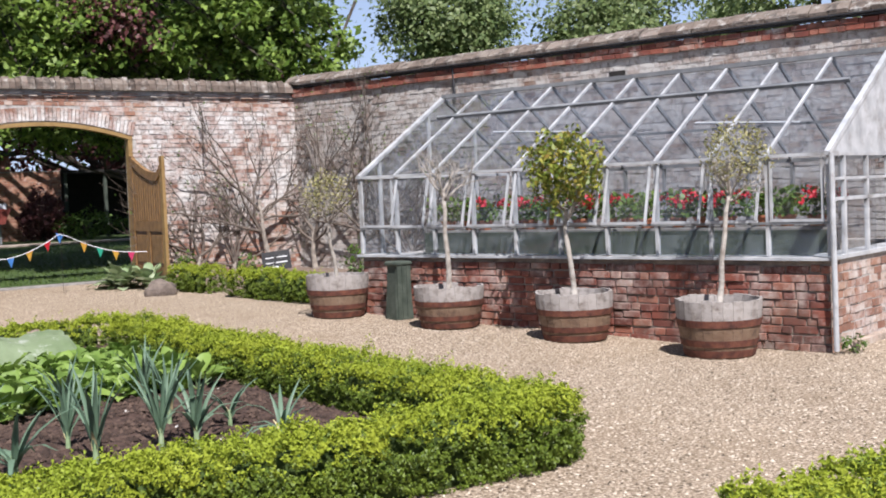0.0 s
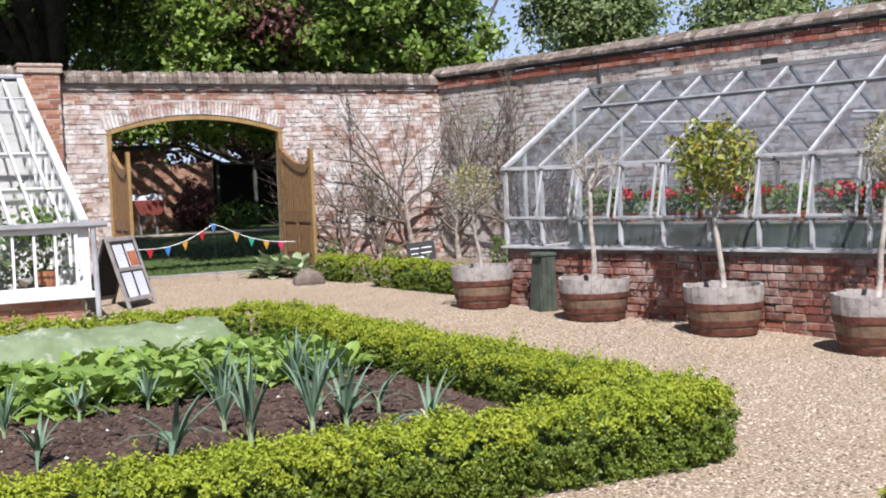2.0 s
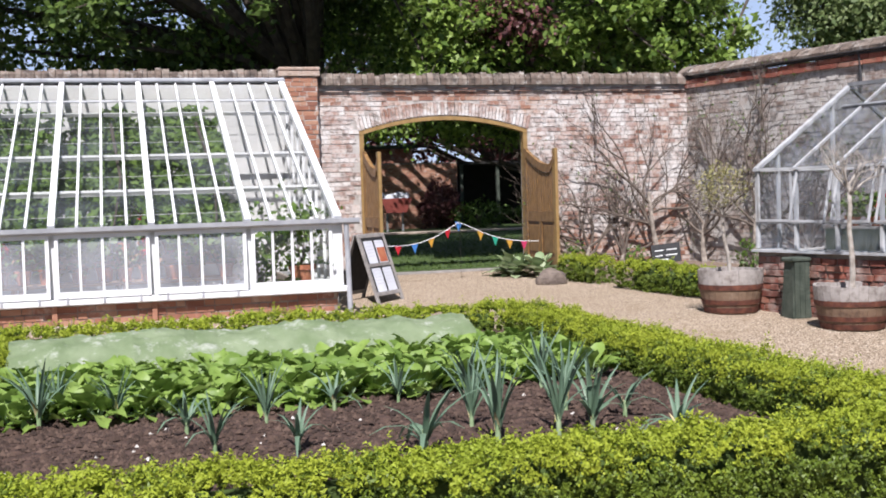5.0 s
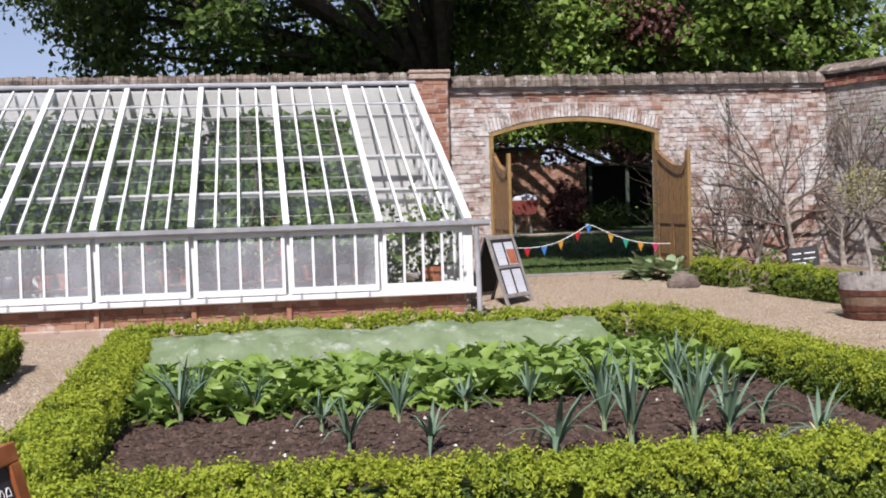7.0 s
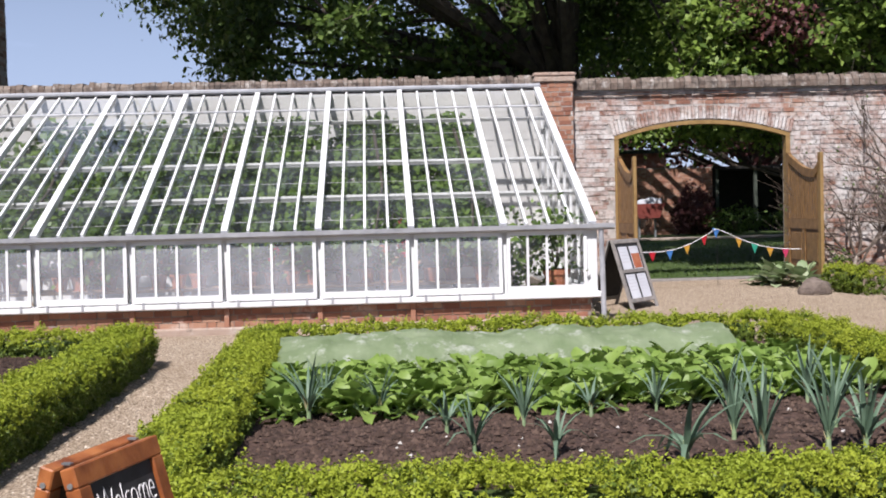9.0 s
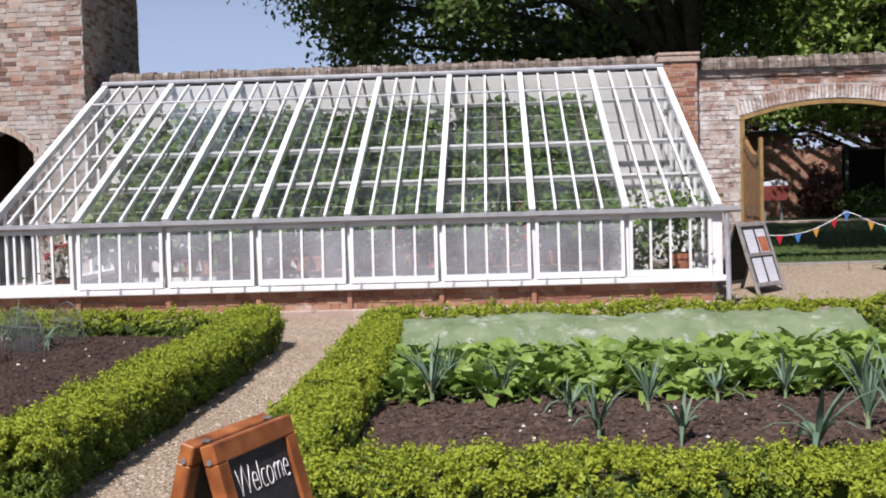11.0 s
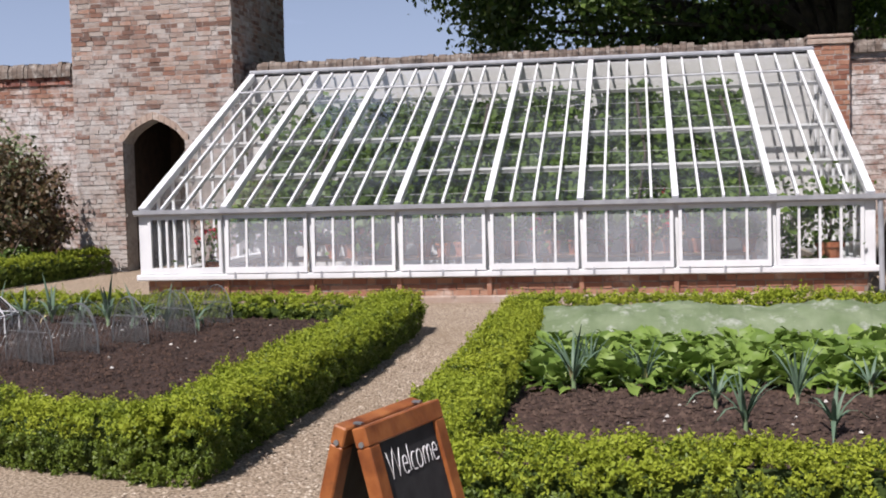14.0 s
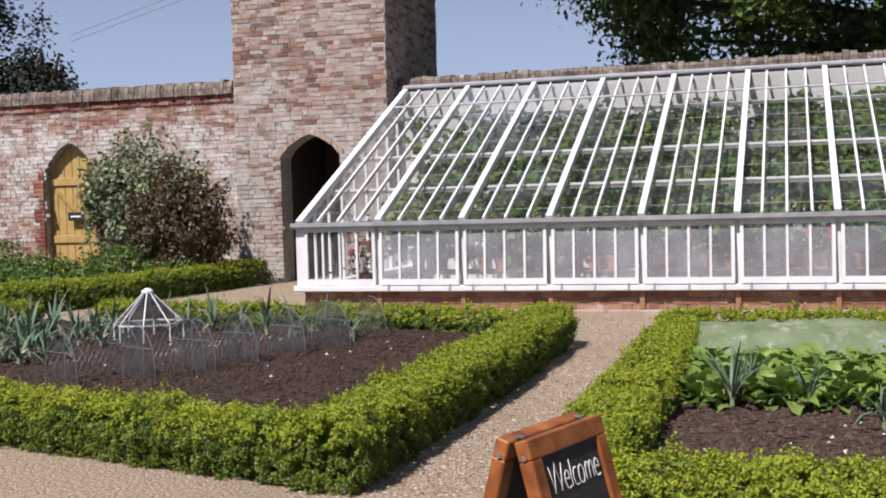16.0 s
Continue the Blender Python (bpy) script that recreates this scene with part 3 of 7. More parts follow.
bm = arched_wall(B(), 2.6, 10.35, WY, WY + 0.34, 0.0, WTOP, GL, GR, arch_z)
wall_gate = tagged(part("wall_north", bm, M_MORTAR), "old limewashed brick garden wall with an arched gateway", "wall", kind="structure")


def keep_gate(s, z):
    x = 2.6 + s
    return not (GL - 0.02 < x < GR + 0.02 and z < arch_z(x) + 0.25) and z < 3.37


brick_soup("brickwork", courses(7.55, 3.4, RNG, keep_gate), (2.6, WY, 0), (1, 0, 0), (0, -1, 0), M_BRICK_WALL, wall_gate)
# the ring of bricks on end over the gateway
V, F = [], []
nv = 50
for i in range(nv):
    x = GL - 0.05 + (GR - GL + 0.10) * (i + 0.5) / nv
    t = (x - (GL + GR) / 2) * -0.16
    hh = 0.105
    c = np.array((x, WY - 0.010, arch_z(min(max(x, GL), GR)) + 0.125))
    k = len(V)
    for dx, dy, dz in BX:
        V.append(c + np.array((dx * 0.025 - dz * hh * t, dy * 0.02 + RNG.uniform(-0.002, 0.002), dz * hh)))
    F += [tuple(k + q for q in f) for f in BF]
tagged(soup("arch_brick", V, F, M_BRICK_WALL, wall_gate), kind="stuff")


def coping(x0, x1, y0, y1, zb, zt, parent, seed, p=None, q=None):
    """Weathered rounded coping bricks in a row, uneven along the top."""
    r = np.random.default_rng(seed)
    V, F = [], []
    x = x0
    while x < x1:
        L = r.uniform(0.065, 0.13)
        e = min(x + L, x1)
        dz, dy = r.normal(0, 0.012), r.normal(0, 0.010)
        k = len(V)
        prof = [(y0 + dy, zb), (y0 + dy, zb + (zt - zb) * 0.55), (y0 + 0.05 + dy, zt + dz), ((y0 + y1) / 2, zt + 0.012 + dz), (y1 - 0.05, zt + dz), (y1, zb + (zt - zb) * 0.55), (y1, zb)]
        for xx in (x + 0.004, e - 0.004):
            for yy, zz in prof:
                V.append((xx, yy, zz))
        m = len(prof)
        for j in range(m - 1):
            F.append((k + j, k + j + 1, k + m + j + 1, k + m + j))
        F += [tuple(k + j for j in range(m))[::-1], tuple(k + m + j for j in range(m))]
        x = e
    ob = soup("coping", V, F, M_COPING, parent, "lichen-stained brick coping")
    if p is not None:
        ob.matrix_basis = p
    return tagged(ob, kind="stuff")


coping(2.9, 10.3, WY - 0.07, WY + 0.40, WTOP - 0.03, 3.56, wall_gate, 3)
bm = B()
for i in range(12):
    a, b = 3.2 + (10.2 - 3.2) * i / 12, 3.2 + (10.2 - 3.2) * (i + 1) / 12
    beam(bm, (a, WY - 0.045, 3.29 + 0.004 * noise.noise((i, 0, 0))), (b, WY - 0.045, 3.29 + 0.004 * noise.noise((i + 1, 0, 0))), 0.022, 0.022)
part("cable", bm, M_LEAD, wall_gate, "black pipe along the wall")
# pillar at the end of the greenhouse
pil = thing("brick_pillar", (2.9, WY, 0), "square orange brick pillar with a stone cap on the wall", "pillar")
part("shaft", box(B(), 2.62, 3.18, WY - 0.16, WY + 0.3, 0, 3.50), M_MORTAR, pil)
brick_soup("brickwork", courses(0.56, 3.5, RNG), (2.62, WY - 0.16, 0), (1, 0, 0), (0, -1, 0), M_BRICK_ORANGE, pil)
brick_soup("brickwork", courses(0.16, 3.5, RNG), (3.18, WY - 0.16, 0), (0, 1, 0), (1, 0, 0), M_BRICK_ORANGE, pil)
bm = box(B(), 2.57, 3.23, WY - 0.20, WY + 0.34, 3.50, 3.585, None, 0.012)
box(bm, 2.56, 3.24, WY - 0.21, WY + 0.36, 3.585, 3.65, None, 0.02)
part("cap", bm, M_CAP, pil, "worn stone cap")

# the far wall behind the greenhouse and beyond the tower
wall_gh = tagged(part("wall_north_greenhouse", box(B(), -6.38, 2.6, WY - 0.0, WY + 0.34, 0, 3.50), M_MORTAR), "brick wall behind the greenhouse, limewashed inside it", "wall", kind="structure")
brick_soup("brickwork", courses(8.9, 3.50, RNG, lambda s, z: z > 3.30), (-6.3, WY, 0), (1, 0, 0), (0, -1, 0), M_BRICK_RED, wall_gh)
part("limewash", box(B(), -6.2, 2.6, WY - 0.285, WY - 0.002, 0.2, 3.36), M_LIME, wall_gh)
coping(-6.38, 2.55, WY - 0.07, WY + 0.40, 3.48, 3.62, wall_gh, 5)
LWD0, LWD1 = -13.42, -12.28


def ldoor(x):
    c, h = (LWD0 + LWD1) / 2, (LWD1 - LWD0) / 2
    u = abs(x - c) / h
    return 2.28 + 0.52 * (1 - u ** 1.6)


bm = arched_wall(B(), -26, -9.1, WY, WY + 0.34, 0, 3.55, LWD0, LWD1, ldoor, 12)
wall_l = tagged(part("wall_north_west", bm, M_MORTAR), "limewashed brick garden wall with a pointed doorway", "wall", kind="structure")
brick_soup("brickwork", courses(11.0, 3.55, RNG, lambda s, z: not (LWD0 - 0.01 < s - 20 < LWD1 + 0.01 and z < ldoor(s - 20) + 0.03)), (-20, WY, 0), (1, 0, 0), (0, -1, 0), M_BRICK_WALL, wall_l)
brick_soup("string_course", courses(11.0, 0.14, RNG), (-20, WY - 0.03, 3.40), (1, 0, 0), (0, -1, 0), M_BRICK_RED, wall_l)
coping(-20, -9.1, WY - 0.09, WY + 0.42, 3.53, 3.76, wall_l, 6)
V, F = [], []
for sgn, x0 in ((1, LWD0), (-1, LWD1)):
    z = 0.3
    while z < 2.3:
        L = 0.22 if int(z * 100) % 2 else 0.11
        k = len(V)
        c = np.array((x0 - sgn * L / 2, WY - 0.012, z + 0.033))
        for dx, dy, dz in BX:
            V.append(c + np.array((dx * L / 2, dy * 0.022, dz * 0.033)))
        F += [tuple(k + q for q in f) for f in BF]
        z += 0.077
tagged(soup("jamb_brick", V, F, M_BRICK_RED, wall_l), kind="stuff")
# the pointed garden door
gd = tagged(new("door_1"), "ochre painted plank door in a pointed brick doorway", "door", kind="structure")
gd.matrix_basis = Matrix.Translation(((LWD0 + LWD1) / 2, WY + 0.2, 0.3))
for i in range(7):
    a = LWD0 + (LWD1 - LWD0) * i / 7
    b = LWD0 + (LWD1 - LWD0) * (i + 1) / 7
    part("plank", box(B(), a + 0.004, b - 0.004, WY + 0.18, WY + 0.22, 0.25, ldoor((a + b) / 2) - 0.02, None, 0.006), M_YDOOR, gd)
for z in (0.95, 2.02):
    part("ledge", box(B(), LWD0 + 0.03, LWD1 - 0.03, WY + 0.145, WY + 0.178, z, z + 0.14, None, 0.006), M_YDOOR, gd)
part("brace", beam(B(), (LWD0 + 0.15, WY + 0.16, 1.95), (LWD1 - 0.15, WY + 0.16, 1.1), 0.03, 0.10, (0, 1, 0)), M_YDOOR, gd)
pl = tagged(part("door_plaque", box(B(), -12.98, -12.62, WY + 0.06, WY + 0.075, 1.36, 1.52, None, 0.005), M_SLATE), "small black plaque hung on the ochre door", "sign")
part("writing_bar", box(B(), -12.91, -12.70, WY + 0.054, WY + 0.058, 1.425, 1.455), M_CHALK, pl)
part("cord", beam(B(), (-12.8, WY + 0.07, 1.52), (-12.8, WY + 0.14, 2.02), 0.006, 0.006, (1, 0, 0)), M_LEAD, pl)

# the side wall
EW = 14.45
wall_r = thing("wall_east", side(-9, EW, 0), "weathered grey brick garden wall with a red coping", "wall", kind="structure")
m_side = Matrix((RXV, RNV, Vector((0, 0, 1)))).transposed().to_4x4()
part("mortar", box(B(), -18.5, 8.0, EW, EW + 0.34, 0, 3.42, m_side), M_MORTAR, wall_r)
o = side(-15.5, EW)
brick_soup("brickwork", courses(13.2, 3.40, RNG, lambda s, z: not (6.55 < s < 6.85 and 2.98 < z < 3.13)), o, RXV, -RNV, M_BRICK_SIDE, wall_r)
# near-black block drawn for the shade in a putlog hole
part("putlog_hole_shade", box(B(), -8.93, -8.67, EW - 0.014, EW - 0.004, 2.99, 3.12, m_side), M_DARK, wall_r)
# oversailing red courses and a row of saddle tiles
brick_soup("string_course", courses(13.2, 0.15, RNG), side(-15.5, EW - 0.05, 3.29), RXV, -RNV, M_BRICK_RED, wall_r)
part("dark_ledge", box(B(), -15.6, -2.3, EW - 0.062, EW - 0.02, 3.45, 3.475, m_side), M_LEAD, wall_r)
V, F = [], []
a = -15.6
rr = np.random.default_rng(11)
while a < -2.0:
    L = rr.uniform(0.24, 0.30)
    k, dz = len(V), rr.normal(0, 0.008)
    prof = [(-0.10, 3.50), (-0.11, 3.55), (0.0, 3.64), (0.17, 3.69), (0.34, 3.64), (0.44, 3.55), (0.43, 3.50)]
    for s in (a + 0.006, a + L - 0.006):
        for e, z in prof:
            V.append(side(s, EW + e, z + dz))
    m = len(prof)
    for j in range(m - 1):
        F.append((k + j, k + j + 1, k + m + j + 1, k + m + j))
    F += [tuple(k + j for j in range(m))[::-1], tuple(k + m + j for j in range(m))]
    a += L
tagged(soup("coping_tile", V, F, M_COPING, wall_r, "weathered saddle coping tile"), kind="stuff")
bm = tube(B(), [side(-15.2 + 0.6 * i, EW - 0.10, 3.49 + 0.012 * noise.noise((i * 0.7, 3, 0))) for i in range(22)], [0.012] * 22, 6)
tube(bm, [side(-11.78, EW - 0.06, 3.49), side(-11.76, EW - 0.05, 3.36), side(-11.74, EW - 0.05, 2.95)], [0.022] * 3, 6)
part("cable", bm, M_LEAD, wall_r, "black cable under the coping")
# plain walls that close the garden behind the view
for nm, a in (("wall_south", (-26, 16, -16, -15.7)), ("wall_west", (-26.3, -26, -16, 19.1))):
    tagged(part(nm, box(B(), *a, 0, 3.4), M_BRICK_WALL), "old brick garden wall", "wall", kind="structure")

# ---- tower ----
TX0, TX1, TY0, TY1 = -9.14, -6.39, 18.18, 21.05
DX0, DX1 = -8.30, -7.23


def tdoor(x):
    c, h = (DX0 + DX1) / 2, (DX1 - DX0) / 2
    u = abs(x - c) / h
    return 2.42 + 0.30 * (1 - u ** 1.35) - 0.08 * max(0, u - 0.8) / 0.2


tower = thing("brick_tower", ((TX0 + TX1) / 2, (TY0 + TY1) / 2, 0.28), "tall square old brick tower with an arched doorway", "tower")
part("front_wall", arched_wall(B(), TX0, TX1, TY0, TY0 + 0.4, 0, 8.2, DX0, DX1, tdoor, 12), M_MORTAR, tower)
for a, b in ((TX0, TX0 + 0.3), (TX1 - 0.3, TX1)):
    part("side_wall", box(B(), a, b, TY0 + 0.4, TY1, 0, 8.2), M_MORTAR, tower)
part("back_wall", box(B(), TX0 + 0.3, TX1 - 0.3, TY1 - 0.3, TY1, 0, 8.2), M_MORTAR, tower)
brick_soup("brickwork", courses(TX1 - TX0, 8.2, RNG, lambda s, z: not (DX0 - 0.09 < TX0 + s < DX1 + 0.09 and z < tdoor(min(max(TX0 + s, DX0), DX1)) + 0.14)), (TX0, TY0, 0), (1, 0, 0), (0, -1, 0), M_BRICK_TOWER, tower)
brick_soup("brickwork", courses(TY1 - TY0, 8.2, RNG, lambda s, z: z > 3.0), (TX1, TY0, 0), (0, 1, 0), (1, 0, 0), M_BRICK_TOWER, tower)
part("roof", box(B(), TX0 - 0.1, TX1 + 0.1, TY0 - 0.1, TY1 + 0.1, 8.2, 8.4), M_CAP, tower)
V, F = [], []
for i in range(12):
    xa, xb = DX0 - 0.06 + (DX1 - DX0 + 0.12) * i / 12, DX0 - 0.06 + (DX1 - DX0 + 0.12) * (i + 1) / 12
    k = len(V)
    for y in (TY0 - 0.03, TY0 + 0.02):
        for x, d in ((xa + 0.003, 0), (xb - 0.003, 0), (xb - 0.003, 0.12), (xa + 0.003, 0.12)):
            V.append((x, y, tdoor(min(max(x, DX0), DX1)) + d))
    F += [(k, k + 1, k + 2, k + 3), (k + 4, k + 7, k + 6, k + 5), (k, k + 4, k + 5, k + 1), (k + 2, k + 6, k + 7, k + 3), (k + 1, k + 5, k + 6, k + 2), (k, k + 3, k + 7, k + 4)]
for i in range(12):
    soup("voussoir", V[8 * i:8 * i + 8], [tuple(q - 8 * i for q in f) for f in F[6 * i:6 * i + 6]], M_CAP, tower)
dd = part("door", box(B(), DX0 - 0.3, DX1 + 0.3, TY0 + 1.96, TY0 + 2.02, 0.25, 2.95), M_PASSAGE_DARK, tower, "dark oak plank door")
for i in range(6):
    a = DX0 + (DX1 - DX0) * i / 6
    part("plank", box(B(), a + 0.005, a + (DX1 - DX0) / 6 - 0.005, TY0 + 1.925, TY0 + 1.959, 0.28, 2.90, None, 0.006), M_PASSAGE_DARK, dd)
# passage walls and ceiling are near-black: the passage's shade is in their colour
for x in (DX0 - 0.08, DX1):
    part("passage_wall", box(B(), x, x + 0.08, TY0 + 0.4, TY0 + 1.96, 0.25, 2.95), M_PASSAGE_DARK, tower)
part("passage_ceiling", box(B(), DX0 - 0.08, DX1 + 0.08, TY0 + 0.4, TY0 + 1.96, 2.95, 3.05), M_PASSAGE_DARK, tower)
V, F = [], []
for sgn, x0 in ((1, DX0), (-1, DX1)):
    z = 0.3
    while z < 2.35:
        L = 0.14 if int(z * 1000 / 77) % 2 else 0.10
        k = len(V)
        c = np.array((x0 - sgn * L / 2, TY0 - 0.014, z + 0.033))
        for dx, dy, dz in BX:
            V.append(c + np.array((dx * L / 2, dy * 0.022, dz * 0.033)))
        F += [tuple(k + q for q in f) for f in BF]
        z += 0.077
tagged(soup("jamb_brick", V, F, M_BRICK_TOWER, tower), kind="stuff")

# ---- white lean-to greenhouse ----
GX0, GX1, GY, GYR = -6.19, 2.62, 14.02, 18.50
EZ, RZ, SZ = 1.305, 3.37, 0.50
NB = 8
BW = (GX1 - GX0) / NB
gh = thing("lean_to_greenhouse", ((GX0 + GX1) / 2, 16.2, 0.14), "white painted timber lean-to greenhouse on a low brick plinth", "greenhouse")


def roofp(x, t, dz=0.0):
    """A point of the roof: t 0 at the eaves, 1 at the ridge."""
    return Vector((x, GY + (GYR - GY) * t, EZ + (RZ - EZ) * t + dz))


plinth = part("plinth", box(B(), GX0 + 0.06, GX1 - 0.06, GY + 0.03, GY + 0.20, 0.0, 0.42), M_MORTAR_DARK, gh, "low orange brick plinth")
brick_soup("brickwork", courses(GX1 - GX0 - 0.12, 0.25, RNG), (GX0 + 0.06, GY + 0.03, 0.19), (1, 0, 0), (0, -1, 0), M_BRICK_ORANGE, plinth)
brick_soup("brickwork", courses(4.4, 0.25, RNG), (GX1 - 0.06, GY + 0.05, 0.19), (0, 1, 0), (1, 0, 0), M_BRICK_ORANGE, plinth)
part("side_plinth", box(B(), GX1 - 0.22, GX1 - 0.06, GY + 0.2, GYR + 0.25, 0.0, 0.42), M_MORTAR_DARK, gh)
part("side_plinth", box(B(), GX0 + 0.06, GX0 + 0.22, GY + 0.2, GYR + 0.25, 0.0, 0.42), M_MORTAR_DARK, gh)
part("kerb", box(B(), GX0, GX1, GY - 0.10, GY + 0.03, 0.05, 0.195, None, 0.012), M_CAP, gh, "pinkish stone kerb")
for i in range(6):
    x = GX0 + BW * (i + 1)
    part("buttress", box(B(), x - 0.03, x + 0.03, GY - 0.02, GY + 0.02, 0.195, 0.42, None, 0.006), M_BRICK_ORANGE, gh)
part("sill", box(B(), GX0 - 0.05, GX1 + 0.05, GY - 0.09, GY + 0.16, 0.425, SZ, None, 0.012), M_WHITE, gh)
part("side_sill", box(B(), GX1 - 0.18, GX1 + 0.02, GY + 0.16, GYR + 0.25, 0.425, SZ), M_WHITE, gh)
part("side_sill", box(B(), GX0 - 0.02, GX0 + 0.18, GY + 0.16, GYR + 0.25, 0.425, SZ), M_WHITE, gh)
part("eaves_beam", box(B(), GX0 - 0.02, GX1 + 0.02, GY - 0.02, GY + 0.09, EZ - 0.10, EZ - 0.005), M_WHITE, gh)
for x in (GX0, GX1):
    s = 0.045 if x < 0 else -0.045
    part("corner_post", box(B(), x + s - 0.065, x + s + 0.065, GY - 0.03, GY + 0.09, SZ, EZ - 0.02, None, 0.008), M_WHITE, gh)
for i in range(1, NB):
    x = GX0 + BW * i
    part("post", box(B(), x - 0.035, x + 0.035, GY, GY + 0.08, SZ, EZ - 0.1, None, 0.005), M_WHITE, gh)


def sash(i, tilt):
    """One front light with four panes; the opening ones hang from the eaves, pushed out at the foot."""
    x0, x1 = GX0 + BW * i + 0.03, GX0 + BW * (i + 1) - 0.03
    if i == 0:
        x0 += 0.08
    if i == NB - 1:
        x1 -= 0.08
    z0, z1 = SZ + 0.006, EZ - 0.07
    piv = Matrix.Translation((0, GY - 0.035, z1)) @ Matrix.Rotation(tilt, 4, "X") @ Matrix.Translation((0, 0, -z1))
    w = 0.04
    bm = box(B(), x0, x1, -0.02, 0.02, z0, z0 + 0.075, piv)
    box(bm, x0, x1, -0.02, 0.02, z1 - 0.05, z1, piv)
    box(bm, x0, x0 + w, -0.02, 0.02, z0 + 0.075, z1 - 0.05, piv)
    box(bm, x1 - w, x1, -0.02, 0.02, z0 + 0.075, z1 - 0.05, piv)
    fr = part("sash", bm, M_WHITE, gh, "white side-by-side four-pane sash")
    pw = (x1 - x0 - w) / 4
    for k in range(4):
        a, b = x0 + w + pw * k , x0 + w / 2 + pw * (k + 1)
        bmg = B()
        quadface(bmg, *[piv @ Vector(p) for p in ((a - 0.01, 0, z0 + 0.07), (b + 0.002, 0, z0 + 0.07), (b + 0.002, 0, z1 - 0.045), (a - 0.01, 0, z1 - 0.045))])
        g = part("pane", bmg, M_GLASS_FRONT if 0 < i < NB - 1 else M_GLASS, fr)
        g.visible_shadow = False
        if k:
            c = x0 + w / 2 + pw * k
            part("glazing_bar", box(B(), c - 0.014, c + 0.014, -0.018, 0.018, z0 + 0.07, z1 - 0.045, piv), M_WHITE, fr)
    if 0 < i < NB - 1:
        for x in (x0 + 0.12, (x0 + x1) / 2, x1 - 0.12):
            part("stay", box(B(), x - 0.012, x + 0.012, GY - 0.10, GY - 0.055, SZ - 0.055, SZ + 0.02), M_GUTTER, fr)


for i in range(NB):
    sash(i, radians(-3.2) if 0 < i < NB - 1 else 0.0)
sl = (roofp(0, 1) - roofp(0, 0)).normalized()
nrm = Vector((0, -sl.z, sl.y))
for i in range(NB + 1):
    x = GX0 + BW * i
    x += 0.03 if i == 0 else (-0.03 if i == NB else 0)
    part("rafter", beam(B(), roofp(x, -0.004), roofp(x, 1), 0.075 if 0 < i < NB else 0.09, 0.09, nrm), M_WHITE, gh)
    if i == NB:
        break
    for k in range(4):
        a, b = GX0 + BW * i + BW * k / 4, GX0 + BW * i + BW * (k + 1) / 4
        bmg = B()
        quadface(bmg, roofp(a, 0.002, 0.012), roofp(b, 0.002, 0.012), roofp(b, 0.992, 0.012), roofp(a, 0.992, 0.012))
        g = part("roof_pane", bmg, M_GLASS, gh)
        g.visible_shadow = False
        if k:
            part("roof_bar", beam(B(), roofp(a, 0.0), roofp(a, 0.995), 0.028, 0.055, nrm), M_WHITE, gh)
for t, h in ((0.827, 0.05),):
    part("roof_rail", beam(B(), roofp(GX0, t, 0.035), roofp(GX1, t, 0.035), h, 0.02, nrm), M_ALU, gh)
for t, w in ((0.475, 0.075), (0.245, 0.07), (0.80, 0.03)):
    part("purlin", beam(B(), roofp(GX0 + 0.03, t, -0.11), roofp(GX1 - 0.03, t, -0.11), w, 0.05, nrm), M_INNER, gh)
part("ridge_flashing", box(B(), GX0 - 0.04, GX1 + 0.04, GYR + 0.01, GYR + 0.28, RZ + 0.03, RZ + 0.10, None, 0.02), M_GUTTER, gh)
bm = B()
prof = [(-0.075, 0.0), (-0.07, -0.05), (-0.035, -0.075), (0.0, -0.075), (0.025, -0.05), (0.03, 0.0)]
ra = [[bm.verts.new((x, GY - 0.055 + p, EZ + 0.005 + q)) for p, q in prof] for x in (GX0 - 0.05, GX1 + 0.22)]
for j in range(5):
    bm.faces.new((ra[0][j], ra[0][j + 1], ra[1][j + 1], ra[1][j]))
for r in ra:
    bm.faces.new(r)
part("gutter", bm, M_GUTTER, gh, "grey half-round gutter")
part("downpipe", tube(B(), [(GX1 + 0.06, GY - 0.07, EZ - 0.05), (GX1 + 0.07, GY - 0.07, 0.8), (GX1 + 0.08, GY - 0.07, 0.12)], [0.032] * 3, 10), M_GUTTER, gh, "grey downpipe")
for x, s in ((GX0 + 0.03, -1), (GX1 - 0.03, 1)):
    bmg = B()
    quadface(bmg, (x, GY + 0.08, SZ), (x, GYR + 0.28, SZ), (x, GYR + 0.28, RZ), (x, GY + 0.08, EZ))
    g = part("gable_glass", bmg, M_GLASS, gh)
    g.visible_shadow = False
    part("gable_rail", box(B(), x - 0.03, x + 0.03, GY + 0.08, GYR + 0.28, EZ - 0.09, EZ - 0.02), M_WHITE, gh)
    for k in range(1, 9):
        y = GY + (GYR - GY) * k / 9
        part("gable_bar", box(B(), x - 0.018, x + 0.018, y - 0.015, y + 0.015, SZ, EZ + (RZ - EZ) * k / 9 - 0.05), M_WHITE, gh)
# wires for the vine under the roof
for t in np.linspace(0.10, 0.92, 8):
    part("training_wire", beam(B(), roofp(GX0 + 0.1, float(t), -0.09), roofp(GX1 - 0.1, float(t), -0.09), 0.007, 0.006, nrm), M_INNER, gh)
part("floor", box(B(), GX0 + 0.2, GX1 - 0.2, GY + 0.2, WY - 0.03, 0.1, 0.20), M_CAP, gh)

